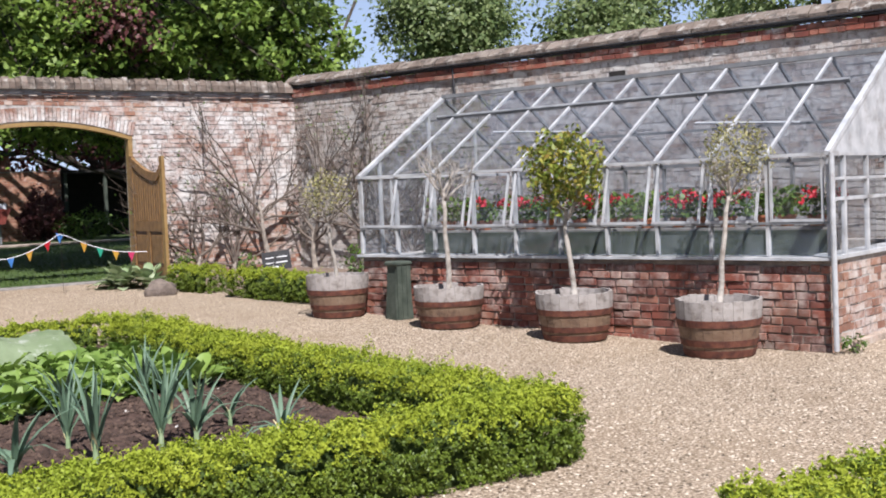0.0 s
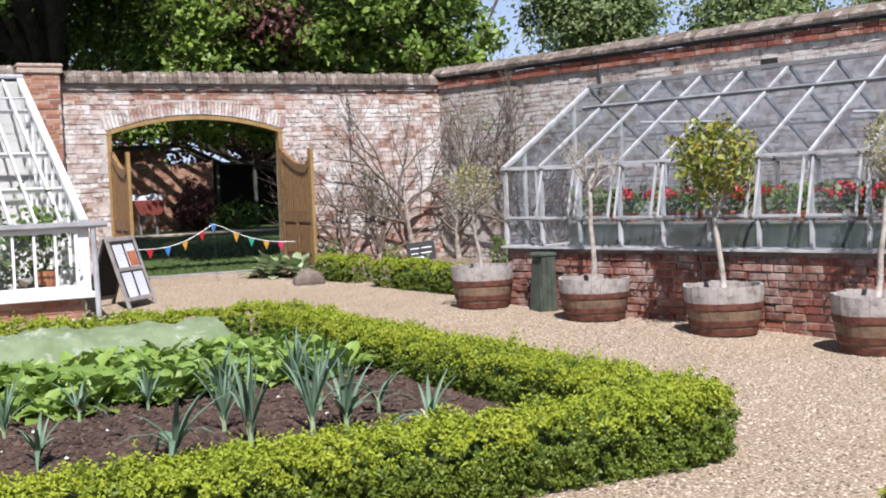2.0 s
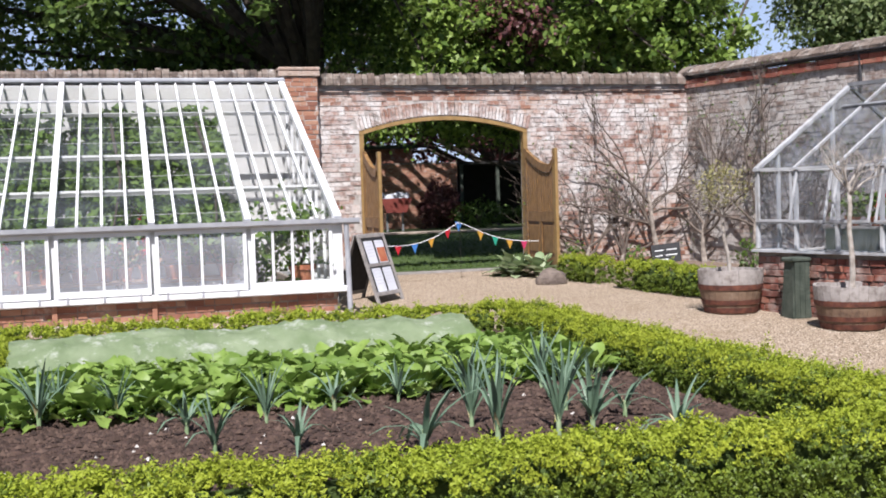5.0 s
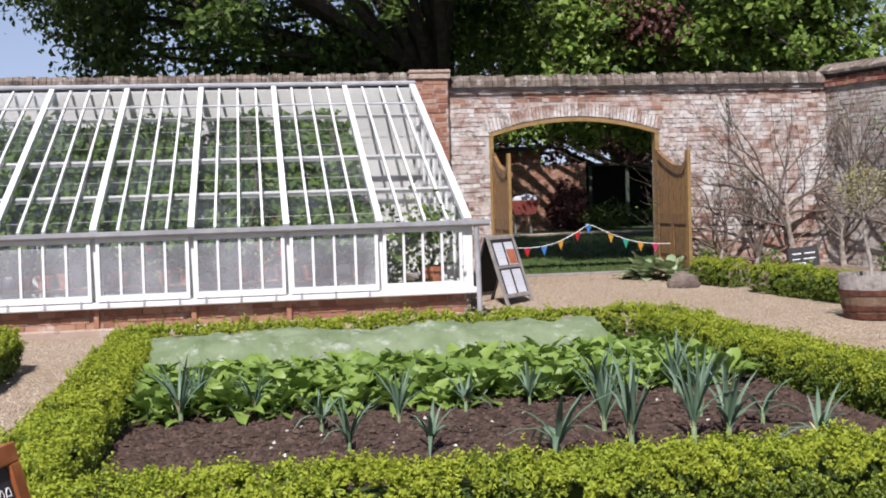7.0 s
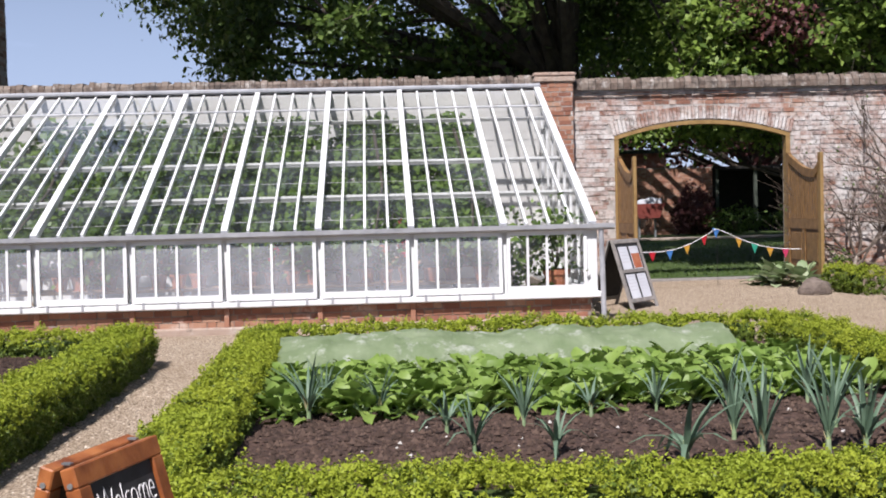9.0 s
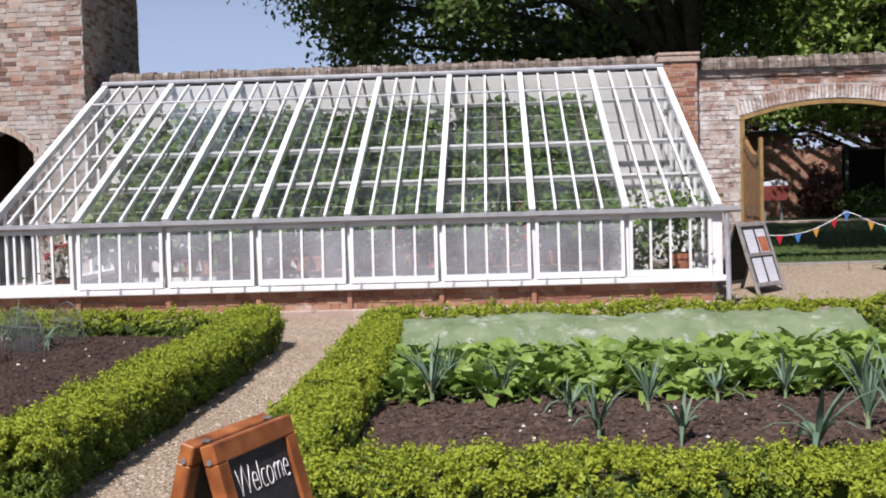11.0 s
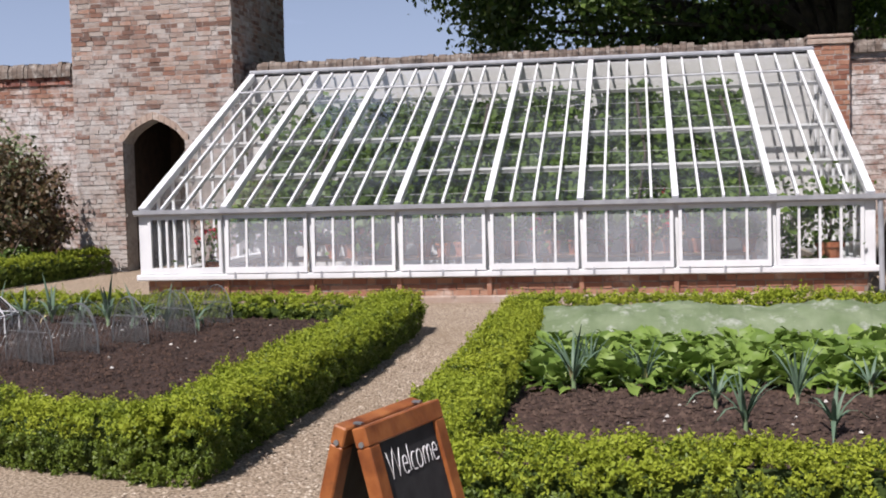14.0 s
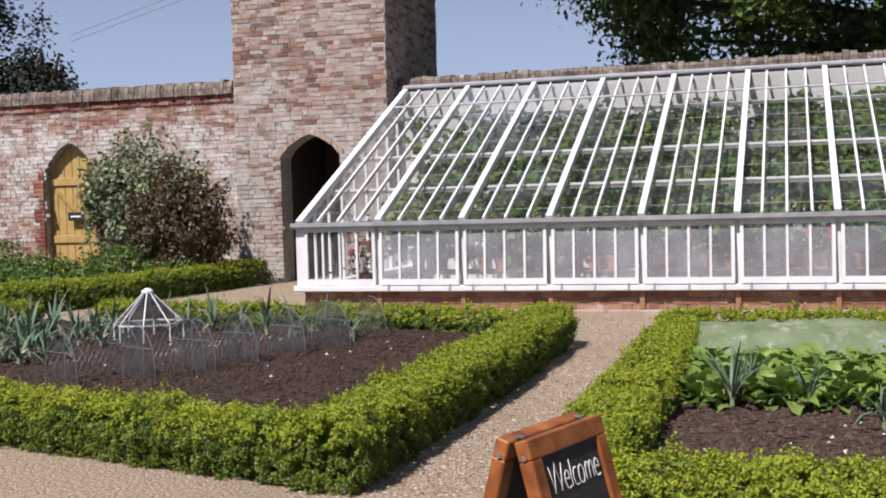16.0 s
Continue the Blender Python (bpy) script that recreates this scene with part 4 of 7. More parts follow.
# what stands in the greenhouse
rv = np.random.default_rng(21)
vine = thing("grape_vine", (-2.0, 18.4, 0.2), "leafy green grape vine trained under the greenhouse roof", "vine")
for x in (-4.4, -2.2, 0.0, 1.2):
    part("stem", tube(B(), [(x, 18.3, 0.2), (x + 0.05, 18.2, 1.4), (x - 0.04, 18.1, 2.6), tuple(roofp(x, 0.8, -0.25)), tuple(roofp(x + 0.1, 0.4, -0.25)), tuple(roofp(x, 0.12, -0.25))], [0.045, 0.04, 0.035, 0.028, 0.02, 0.012], 6), M_BARK_DARK, vine)
cx, ct = [], []
for i in range(3000):
    x = rv.uniform(GX0 + 0.4, GX1 - 0.2)
    t = rv.uniform(0.06, 0.97)
    dens = 0.72 + 0.9 * noise.noise((x * 0.9, t * 3.1, 2.0)) - (1.0 if x > 1.45 else 0) - (0.8 if x < -5.1 else 0)
    dens *= (0.22 if t > 0.86 else 1.0) * (0.55 + 0.70 * abs(math.cos(t * math.pi * 4.2 + 0.6)))
    if rv.random() < dens:
        for _ in range(15):
            cx.append(roofp(x + rv.normal(0, 0.10), t + rv.normal(0, 0.016), -0.28 - abs(rv.normal(0, 0.16))))
v, f = leaves(0, np.array([tuple(p) for p in cx]), 0.12, rv, aspect=0.85, outward=np.array([[0, -0.4, 1.0]]), flat=1.0)
leaf_mesh("foliage", v, f, M_VINE, vine)

bench = thing("plant_staging", (-2.0, 15.0, 0.2), "pale wooden slatted staging inside the greenhouse", "staging")
for k in range(4):
    part("shelf_board", box(B(), -5.0, 1.45, 14.45 + 0.17 * k, 14.45 + 0.17 * k + 0.15, 0.60, 0.63), M_STAGE, bench)
part("shelf_front", box(B(), -5.0, 1.45, 14.98, 15.01, 0.78, 0.92), M_STAGE, bench)
for k in range(4):
    part("shelf_board", box(B(), -5.0, 1.45, 15.02 + 0.17 * k, 15.02 + 0.17 * k + 0.15, 0.88, 0.91), M_STAGE, bench)
for x in np.linspace(-4.9, 1.35, 6):
    part("leg", box(B(), x - 0.03, x + 0.03, 14.5, 14.56, 0.2, 0.60), M_STAGE, bench)
    part("leg", box(B(), x - 0.03, x + 0.03, 15.5, 15.56, 0.2, 0.88), M_STAGE, bench)


def pot(name, r, h, label, leaf=None, lr=0.16, lh=0.25, n=90, flower=None, lsize=0.05):
    """A clay pot with a rim, soil and a small plant, its foot at the origin."""
    ob = thing(name, (0, 0, 0), label, "potted plant", "pots on the greenhouse staging")
    bm = tube(B(), [(0, 0, 0), (0, 0, h * 0.78), (0, 0, h * 0.79), (0, 0, h)], [r * 0.72, r * 0.95, r * 1.06, r * 1.08], 14)
    part("clay_pot", bm, M_TERRA, ob)
    part("soil", tube(B(), [(0, 0, h), (0, 0, h + 0.006)], [r * 0.9, r * 0.88], 12), M_SOIL, ob)
    if leaf:
        rg2 = np.random.default_rng(int(r * 1000) + n)
        c = rg2.normal(size=(n, 3)) * (lr * 0.55, lr * 0.55, lh * 0.4) + (0, 0, h + lh * 0.55)
        c[:, 2] = np.maximum(c[:, 2], h + 0.01)
        v, f = leaves(n, c, lsize, rg2, aspect=0.8)
        leaf_mesh("foliage", v, f, leaf, ob)
        bm = B()
        for k in range(5):
            an = k * 1.26
            tube(bm, [(0, 0, h), (math.cos(an) * lr * 0.3, math.sin(an) * lr * 0.3, h + lh * 0.7)], [0.006, 0.003], 4)
        part("stem", bm, M_TWIG, ob)
    if flower:
        rg2 = np.random.default_rng(5 + n)
        cs = rg2.normal(size=(flower, 3)) * (lr * 0.5, lr * 0.5, lh * 0.14) + (0, 0, h + lh * 0.98)
        for c in cs:
            v, f = leaves(0, c + rg2.normal(size=(22, 3)) * 0.026, 0.04, rg2, aspect=0.9)
            leaf_mesh("flower_head", v, f, M_REDFLOWER, ob)
    return ob


pots = [pot("potted_plant", 0.09, 0.16, "small terracotta pot with a leafy seedling", M_GREEN, 0.12, 0.22, 60),
        pot("potted_plant", 0.11, 0.18, "terracotta pot with a young green plant", M_VINE, 0.15, 0.30, 80),
        pot("flowering_pot", 0.10, 0.17, "terracotta pot with red flowers", M_GREEN, 0.13, 0.24, 60, flower=4),
        pot("clay_pot_stack", 0.10, 0.17, "empty terracotta flower pot", None)]
for k, p in enumerate(pots):
    p.matrix_basis = Matrix.Translation((-4.8 + 0.3 * k, 14.75, 0.632))
rp = np.random.default_rng(3)
for k in range(44):
    x = -4.75 + 6.0 * (k % 22) / 21 + rp.uniform(-0.06, 0.06)
    if k < 4:
        continue
    y, z = (14.72, 0.632) if k < 22 else (15.3, 0.912)
    copy_thing(pots[int(rp.integers(0, 4))], pose(x, y + rp.uniform(-0.08, 0.08), z, 0, 0, rp.uniform(0, 360)))
bigp = pot("large_pot_plant", 0.16, 0.28, "large terracotta pot with a leafy shrub by the glass", M_GREEN, 0.36, 0.62, 260, lsize=0.075)
bigp.matrix_basis = Matrix.Translation((2.20, 14.40, 0.47))
part("stand", box(B(), 2.0, 2.4, 14.25, 14.6, 0.18, 0.468), M_STAGE, tagged(new("pot_stand"), "plain wooden stand under a potted shrub", "stand"))
b2 = copy_thing(bigp, pose(1.72, 14.55, 0.2, 0, 0, 120))
b2 = copy_thing(bigp, pose(1.95, 15.3, 0.2, 0, 0, 40))
b3 = pot("geranium_pot", 0.13, 0.2, "pot of red flowering geraniums behind the glass", M_GREEN, 0.24, 0.42, 140, flower=4, lsize=0.06)
b3.matrix_basis = Matrix.Translation((-5.45, 14.5, 0.42))
part("stand", box(B(), -5.65, -5.25, 14.35, 14.7, 0.18, 0.418), M_STAGE, tagged(new("pot_stand"), "plain wooden stand under a geranium pot", "stand"))

# ---- pale metal greenhouse by the side wall ----
A0, A1, E0, ER, E1 = -9.58, -4.02, 9.92, 11.51, 13.10
DZ, VZ, PZ, QZ = 0.80, 1.13, 1.72, 2.69
g2 = thing("span_greenhouse", side(-6.8, 11.5, 0), "old pale metal-framed span greenhouse on a red brick dwarf wall", "greenhouse")
dw = part("dwarf_wall", box(B(), A0, A1, E0 + 0.02, E0 + 0.24, 0, DZ, m_side), M_MORTAR_DARK, g2, "mossy red brick dwarf wall")
dw2 = part("gable_dwarf_wall", box(B(), A1 - 0.22, A1, E0 + 0.24, E1, 0, DZ, m_side), M_MORTAR, g2)
part("gable_dwarf_wall", box(B(), A0, A0 + 0.22, E0 + 0.24, E1, 0, DZ, m_side), M_MORTAR, g2)
part("back_dwarf_wall", box(B(), A0, A1, E1, E1 + 0.22, 0, DZ, m_side), M_MORTAR, g2)
part("sill", box(B(), A0 - 0.04, A1 + 0.03, E0 - 0.05, E0 + 0.26, DZ, DZ + 0.025, m_side), M_ALU, g2)
part("sill", box(B(), A1 - 0.24, A1 + 0.03, E0 + 0.26, E1 + 0.2, DZ, DZ + 0.035, m_side), M_ALU, g2)
part("footing", box(B(), A1 - 0.02, A1 + 0.10, E0 + 0.5, E1 + 0.2, 0.0, 0.06, m_side), M_CAP, g2)


def sroof(a, t, back=False, dz=0.0):
    e = E0 + (ER - E0) * t if not back else E1 + (ER - E1) * t
    return side(a, e, PZ + (QZ - PZ) * t + dz)


NR = 10
AB = (A1 - A0) / NR
ns = (RXV.cross(sroof(0, 1) - sroof(0, 0))).normalized()
for i in range(NR + 1):
    a = A0 + AB * i
    end = i in (0, NR)
    part("post", box(B(), a - 0.014, a + 0.014, E0 - 0.0, E0 + 0.05, DZ + 0.035, PZ, m_side), M_ALU, g2)
    part("rafter", beam(B(), sroof(a, 0), sroof(a, 1), 0.045 if end else 0.022, 0.032, ns), M_ALU, g2)
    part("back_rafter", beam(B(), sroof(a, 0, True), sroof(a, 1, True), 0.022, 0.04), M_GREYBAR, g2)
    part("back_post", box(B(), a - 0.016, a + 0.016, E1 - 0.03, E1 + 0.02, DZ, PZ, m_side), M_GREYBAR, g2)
    if i == NR:
        break
    for nm, p in (("roof_pane", [sroof(a, 0.0, False, 0.01), sroof(a + AB, 0.0, False, 0.01), sroof(a + AB, 1, False, 0.01), sroof(a, 1, False, 0.01)]),
                  ("roof_pane", [sroof(a, 0.0, True, 0.01), sroof(a + AB, 0.0, True, 0.01), sroof(a + AB, 1, True, 0.01), sroof(a, 1, True, 0.01)]),
                  ("low_pane", [side(a, E0 + 0.03, DZ + 0.03), side(a + AB, E0 + 0.03, DZ + 0.03), side(a + AB, E0 + 0.03, VZ), side(a, E0 + 0.03, VZ)]),
                  ("back_pane", [side(a, E1, DZ + 0.03), side(a + AB, E1, DZ + 0.03), side(a + AB, E1, PZ), side(a, E1, PZ)])):
        bmg = B()
        quadface(bmg, *p)
        g = part(nm, bmg, M_GLASS_LOW if nm == "low_pane" else M_GLASS_OLD, g2)
        g.visible_shadow = False
    # hopper light, hung at the eaves and propped out at the foot
    o_ = 0.13 if 0 < i < 9 else 0.0
    t0, t1 = (E0 - 0.005, PZ - 0.03), (E0 - 0.005 - o_, VZ + 0.02)
    vent = part("vent", beam(B(), side(a + 0.03, t1[0], t1[1]), side(a + AB - 0.03, t1[0], t1[1]), 0.02, 0.025), M_ALU, g2, "propped-open hopper light")
    for s in (a + 0.045, a + AB - 0.045):
        part("stile", beam(B(), side(s, *t1), side(s, *t0), 0.022, 0.02, RNV), M_ALU, vent)
    bmg = B()
    quadface(bmg, side(a + 0.03, *t1), side(a + AB - 0.03, *t1), side(a + AB - 0.03, *t0), side(a + 0.03, *t0))
    g = part("pane", bmg, M_GLASS_OLD, vent)
    g.visible_shadow = False
part("middle_rail", box(B(), A0, A1, E0 - 0.01, E0 + 0.04, VZ - 0.015, VZ + 0.006, m_side), M_GREYBAR, g2)
part("eaves_rail", box(B(), A0 - 0.02, A1 + 0.02, E0 - 0.03, E0 + 0.04, PZ - 0.015, PZ + 0.012, m_side), M_ALU, g2)
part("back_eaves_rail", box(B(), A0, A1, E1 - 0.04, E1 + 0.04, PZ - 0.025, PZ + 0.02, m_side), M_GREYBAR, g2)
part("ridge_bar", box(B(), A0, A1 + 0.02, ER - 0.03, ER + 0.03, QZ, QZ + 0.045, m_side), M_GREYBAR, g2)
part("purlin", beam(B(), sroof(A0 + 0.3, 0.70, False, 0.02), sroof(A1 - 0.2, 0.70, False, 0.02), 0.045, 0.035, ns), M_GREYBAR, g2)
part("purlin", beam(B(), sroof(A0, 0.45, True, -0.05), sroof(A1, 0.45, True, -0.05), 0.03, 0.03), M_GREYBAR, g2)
for a in (A0, A1):
    bmg = B()
    if a == A0:
        bmg.faces.new([bmg.verts.new(p) for p in (side(a, E0, DZ), side(a, E1, DZ), side(a, E1, PZ), side(a, ER, QZ), side(a, E0, PZ))])
    else:
        bmg.faces.new([bmg.verts.new(p) for p in (side(a, E0, DZ), side(a, E0 + 1.15, DZ), side(a, E0 + 1.15, PZ), side(a, E0, PZ))])
    g = part("gable_pane", bmg, M_GLASS_OLD, g2)
    g.visible_shadow = False
    for e in np.linspace(E0 + 0.36, E1 - 0.05, 4 if a == A0 else 6):
        zt = PZ + (QZ - PZ) * (1 - abs(e - ER) / (ER - E0)) if a == A0 else PZ
        part("gable_bar", box(B(), a - 0.018, a + 0.018, e - 0.018, e + 0.018, DZ, zt, m_side), M_ALU, g2)
    part("gable_rail", box(B(), a - 0.02, a + 0.02, E0, E1, PZ - 0.02, PZ + 0.02, m_side), M_ALU, g2)
    if a == A1:
        part("gable_rail", box(B(), a - 0.018, a + 0.018, E0, E1, VZ + 0.18, VZ + 0.21, m_side), M_ALU, g2)
        part("gable_rail", box(B(), a - 0.018, a + 0.018, E0, E1, VZ + 0.36, VZ + 0.385, m_side), M_ALU, g2)
    part("gable_rafter", beam(B(), side(a, E0, PZ), side(a, ER, QZ), 0.045, 0.05, RXV), M_ALU, g2)
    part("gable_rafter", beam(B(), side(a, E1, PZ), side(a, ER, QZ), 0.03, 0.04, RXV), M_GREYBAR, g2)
bmg = B()
bmg.faces.new([bmg.verts.new(p) for p in (side(A1 + 0.01, E0 + 0.05, PZ), side(A1 + 0.01, E1, PZ), side(A1 + 0.01, ER, QZ))])
part("gable_panel", bmg, M_ALU, g2, "pale boarded gable panel")
part("downpipe", tube(B(), [side(A1 + 0.06, E0 - 0.06, PZ), side(A1 + 0.06, E0 - 0.06, PZ - 0.1), side(A1 + 0.07, E0 - 0.06, 0.03)], [0.024] * 3, 10), M_ALU, g2, "pale downpipe")
for a, t in ((-8.2, 0.5), (-5.6, 0.42)):
    part("stay", beam(B(), sroof(a, t, False, -0.03), sroof(a + 1.1, t - 0.05, False, -0.05), 0.03, 0.012, ns), M_ALU, g2)
st2 = thing("geranium_staging", side(-6.8, 11.2, 0), "metal staging with rows of potted geraniums", "staging")
part("shelf", box(B(), A0 + 0.3, A1 - 0.3, 10.75, 11.45, 1.02, 1.05, m_side), M_GREYWOOD, st2)
# dark sheet added below the shelf, in place of the dim interior
part("under_shelf_shade", box(B(), A0 + 0.3, A1 - 0.3, 10.70, 10.73, 0.25, 1.03, m_side), M_GREENPOST, st2)
for a in np.linspace(A0 + 0.5, A1 - 0.5, 5):
    part("leg", box(B(), a - 0.025, a + 0.025, 10.8, 10.85, 0, 1.02, m_side), M_GREYWOOD, st2)
    part("leg", box(B(), a - 0.025, a + 0.025, 11.35, 11.40, 0, 1.02, m_side), M_GREYWOOD, st2)
ger = pot("geranium", 0.09, 0.11, "red flowering geranium in a clay pot on the staging", M_GREEN, 0.24, 0.21, 150, flower=9, lsize=0.06)
ger["group"] = "geraniums in the metal greenhouse"
ger2 = pot("leafy_pot", 0.09, 0.11, "leafy green plant in a clay pot on the staging", M_GREEN, 0.26, 0.20, 150, lsize=0.06)
ger2["group"] = "geraniums in the metal greenhouse"
ger.matrix_basis = Matrix.Translation(side(-4.55, 10.98, 1.052))
ger2.matrix_basis = Matrix.Translation(side(-4.9, 11.1, 1.052))
for k in range(14):
    a = -5.15 - 0.305 * k
    copy_thing(ger if k in (1, 2, 3, 6, 7, 9, 11) else ger2, Matrix.Translation(side(a, 11.0 + rp.uniform(-0.1, 0.18), 1.052)) @ Matrix.Rotation(rp.uniform(0, 6), 4, "Z"))

# ---- box hedges and beds ----
def hedge(name, path, width, height, label, density=4600, leaf=0.023, seed=1):
    """A clipped box hedge along a line of points: a dark core, a shell of small leaves and pale new growth on top."""
    r = np.random.default_rng(seed)
    pts = [Vector((*p, 0)) for p in path]
    ob = thing(name, (pts[0].x, pts[0].y, gz(pts[0].y)), label, "hedge", "clipped box hedges")
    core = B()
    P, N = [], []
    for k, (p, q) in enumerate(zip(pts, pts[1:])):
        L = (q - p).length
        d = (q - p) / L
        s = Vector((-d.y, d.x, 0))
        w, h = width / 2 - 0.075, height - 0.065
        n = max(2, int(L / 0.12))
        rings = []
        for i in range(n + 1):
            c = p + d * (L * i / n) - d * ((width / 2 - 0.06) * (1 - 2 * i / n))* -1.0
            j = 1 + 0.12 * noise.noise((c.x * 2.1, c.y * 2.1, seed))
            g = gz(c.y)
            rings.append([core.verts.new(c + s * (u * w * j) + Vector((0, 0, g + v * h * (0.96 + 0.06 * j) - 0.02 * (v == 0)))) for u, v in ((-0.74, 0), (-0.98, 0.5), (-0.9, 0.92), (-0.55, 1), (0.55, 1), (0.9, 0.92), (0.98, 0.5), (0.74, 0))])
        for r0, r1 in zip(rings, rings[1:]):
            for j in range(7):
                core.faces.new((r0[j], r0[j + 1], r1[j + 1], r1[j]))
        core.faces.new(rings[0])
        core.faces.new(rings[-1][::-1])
        # leaves over both flanks, the top and the ends
        LL = L + width
        area = LL * (2 * height + width)
        m = int(area * density / 6)
        u = r.uniform(0, 2 * height + width, m)
        t = r.uniform(-width / 2, L + width / 2, m)
        bul = np.array([noise.noise((float(a) * 2.3 + k * 7, float(b) * 2.3, seed)) * 1.25 + 0.75 * noise.noise((float(a) * 7 + k * 7, float(b) * 7, seed)) for a, b in zip(t, u)]) * 0.042
        off = r.normal(0, 0.016, m) + bul - 0.006
        sd = np.where(u < height, -1.0, np.where(u > height + width, 1.0, 0.0))
        lat = np.where(sd == 0, u - height - width / 2, sd * (width / 2 + off))
        z = np.where(sd < 0, u, np.where(sd > 0, u - height - width, height + off))
        rnd = np.clip((height - z) / 0.05, 0, 1)
        lat = np.where(sd != 0, lat * (1 - 0.10 * (1 - rnd)) * (0.80 + 0.20 * np.clip(z / (0.55 * height), 0, 1)), lat)
        x0 = np.array(p)[None, :2] + np.array(d)[None, :2] * t[:, None] + np.array(s)[None, :2] * lat[:, None]
        nn = np.stack([s.x * sd, s.y * sd, (sd == 0) * 1.0 + 0.3], 1)
        zz = z + np.array([gz(y) for y in x0[:, 1]])
        P.append(np.concatenate([x0, zz[:, None]], 1))
        N.append(nn)
        # end caps
        for end, c in ((-1, p - d * (width / 2)), (1, q + d * (width / 2))):
            m2 = int(width * height * density / 6)
            l2, z2 = r.uniform(-width / 2, width / 2, m2), r.uniform(0, height, m2)
            x2 = np.array(c)[None, :2] + np.array(s)[None, :2] * l2[:, None] + np.array(d)[None, :2] * (end * r.normal(0.0, 0.016, m2))[:, None]
            P.append(np.concatenate([x2, (z2 + gz(c.y))[:, None]], 1))
            N.append(np.tile((d.x * end, d.y * end, 0.3), (m2, 1)))
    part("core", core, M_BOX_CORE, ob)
    P, N = np.concatenate(P), np.concatenate(N)
    N /= np.linalg.norm(N, axis=1)[:, None]
    # each of these places carries one small tuft of leaves
    per = 30
    fresh = np.repeat(r.normal(0, 0.22, len(P)), per)
    ball = r.normal(size=(len(P) * per, 3))
    ball /= np.linalg.norm(ball, axis=1)[:, None]
    size = np.repeat(r.uniform(0.7, 1.3, len(P)), per)[:, None]
    N = np.repeat(N, per, 0)
    lift = (ball * N).sum(1)
    ball += N * (np.abs(lift) * 0.7)[:, None]
    P = np.repeat(P, per, 0) + ball * size * 0.030 * r.uniform(0.5, 1.0, len(ball))[:, None] + N * 0.006
    N = N * 0.7 + ball * 0.6
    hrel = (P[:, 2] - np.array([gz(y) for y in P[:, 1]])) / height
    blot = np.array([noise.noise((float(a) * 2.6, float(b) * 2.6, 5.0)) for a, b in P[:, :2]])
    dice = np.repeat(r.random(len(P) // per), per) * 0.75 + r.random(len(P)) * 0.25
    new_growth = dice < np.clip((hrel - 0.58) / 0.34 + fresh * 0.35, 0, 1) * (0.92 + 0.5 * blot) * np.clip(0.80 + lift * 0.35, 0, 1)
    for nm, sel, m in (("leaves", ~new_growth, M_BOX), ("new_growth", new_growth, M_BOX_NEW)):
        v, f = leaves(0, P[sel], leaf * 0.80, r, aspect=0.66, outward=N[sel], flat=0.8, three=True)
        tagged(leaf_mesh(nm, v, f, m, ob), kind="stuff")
    # upright shoots that stand above the clipped top
    ns_ = int(sum((b - a).length for a, b in zip(pts, pts[1:])) * 60)
    idx = r.choice(np.where(hrel > 0.93)[0], ns_)
    tips = []
    for i in idx:
        hgt = abs(r.normal(0, 0.034)) + 0.015
        for j in range(8):
            tips.append(P[i] + (r.normal(0, 0.010), r.normal(0, 0.010), hgt * j / 7))
    v, f = leaves(0, np.array(tips), leaf * 0.85, r, aspect=0.6, three=True, outward=np.array([[0, -0.3, 0.6]]), flat=0.6)
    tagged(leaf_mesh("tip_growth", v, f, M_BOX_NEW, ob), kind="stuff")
    return ob


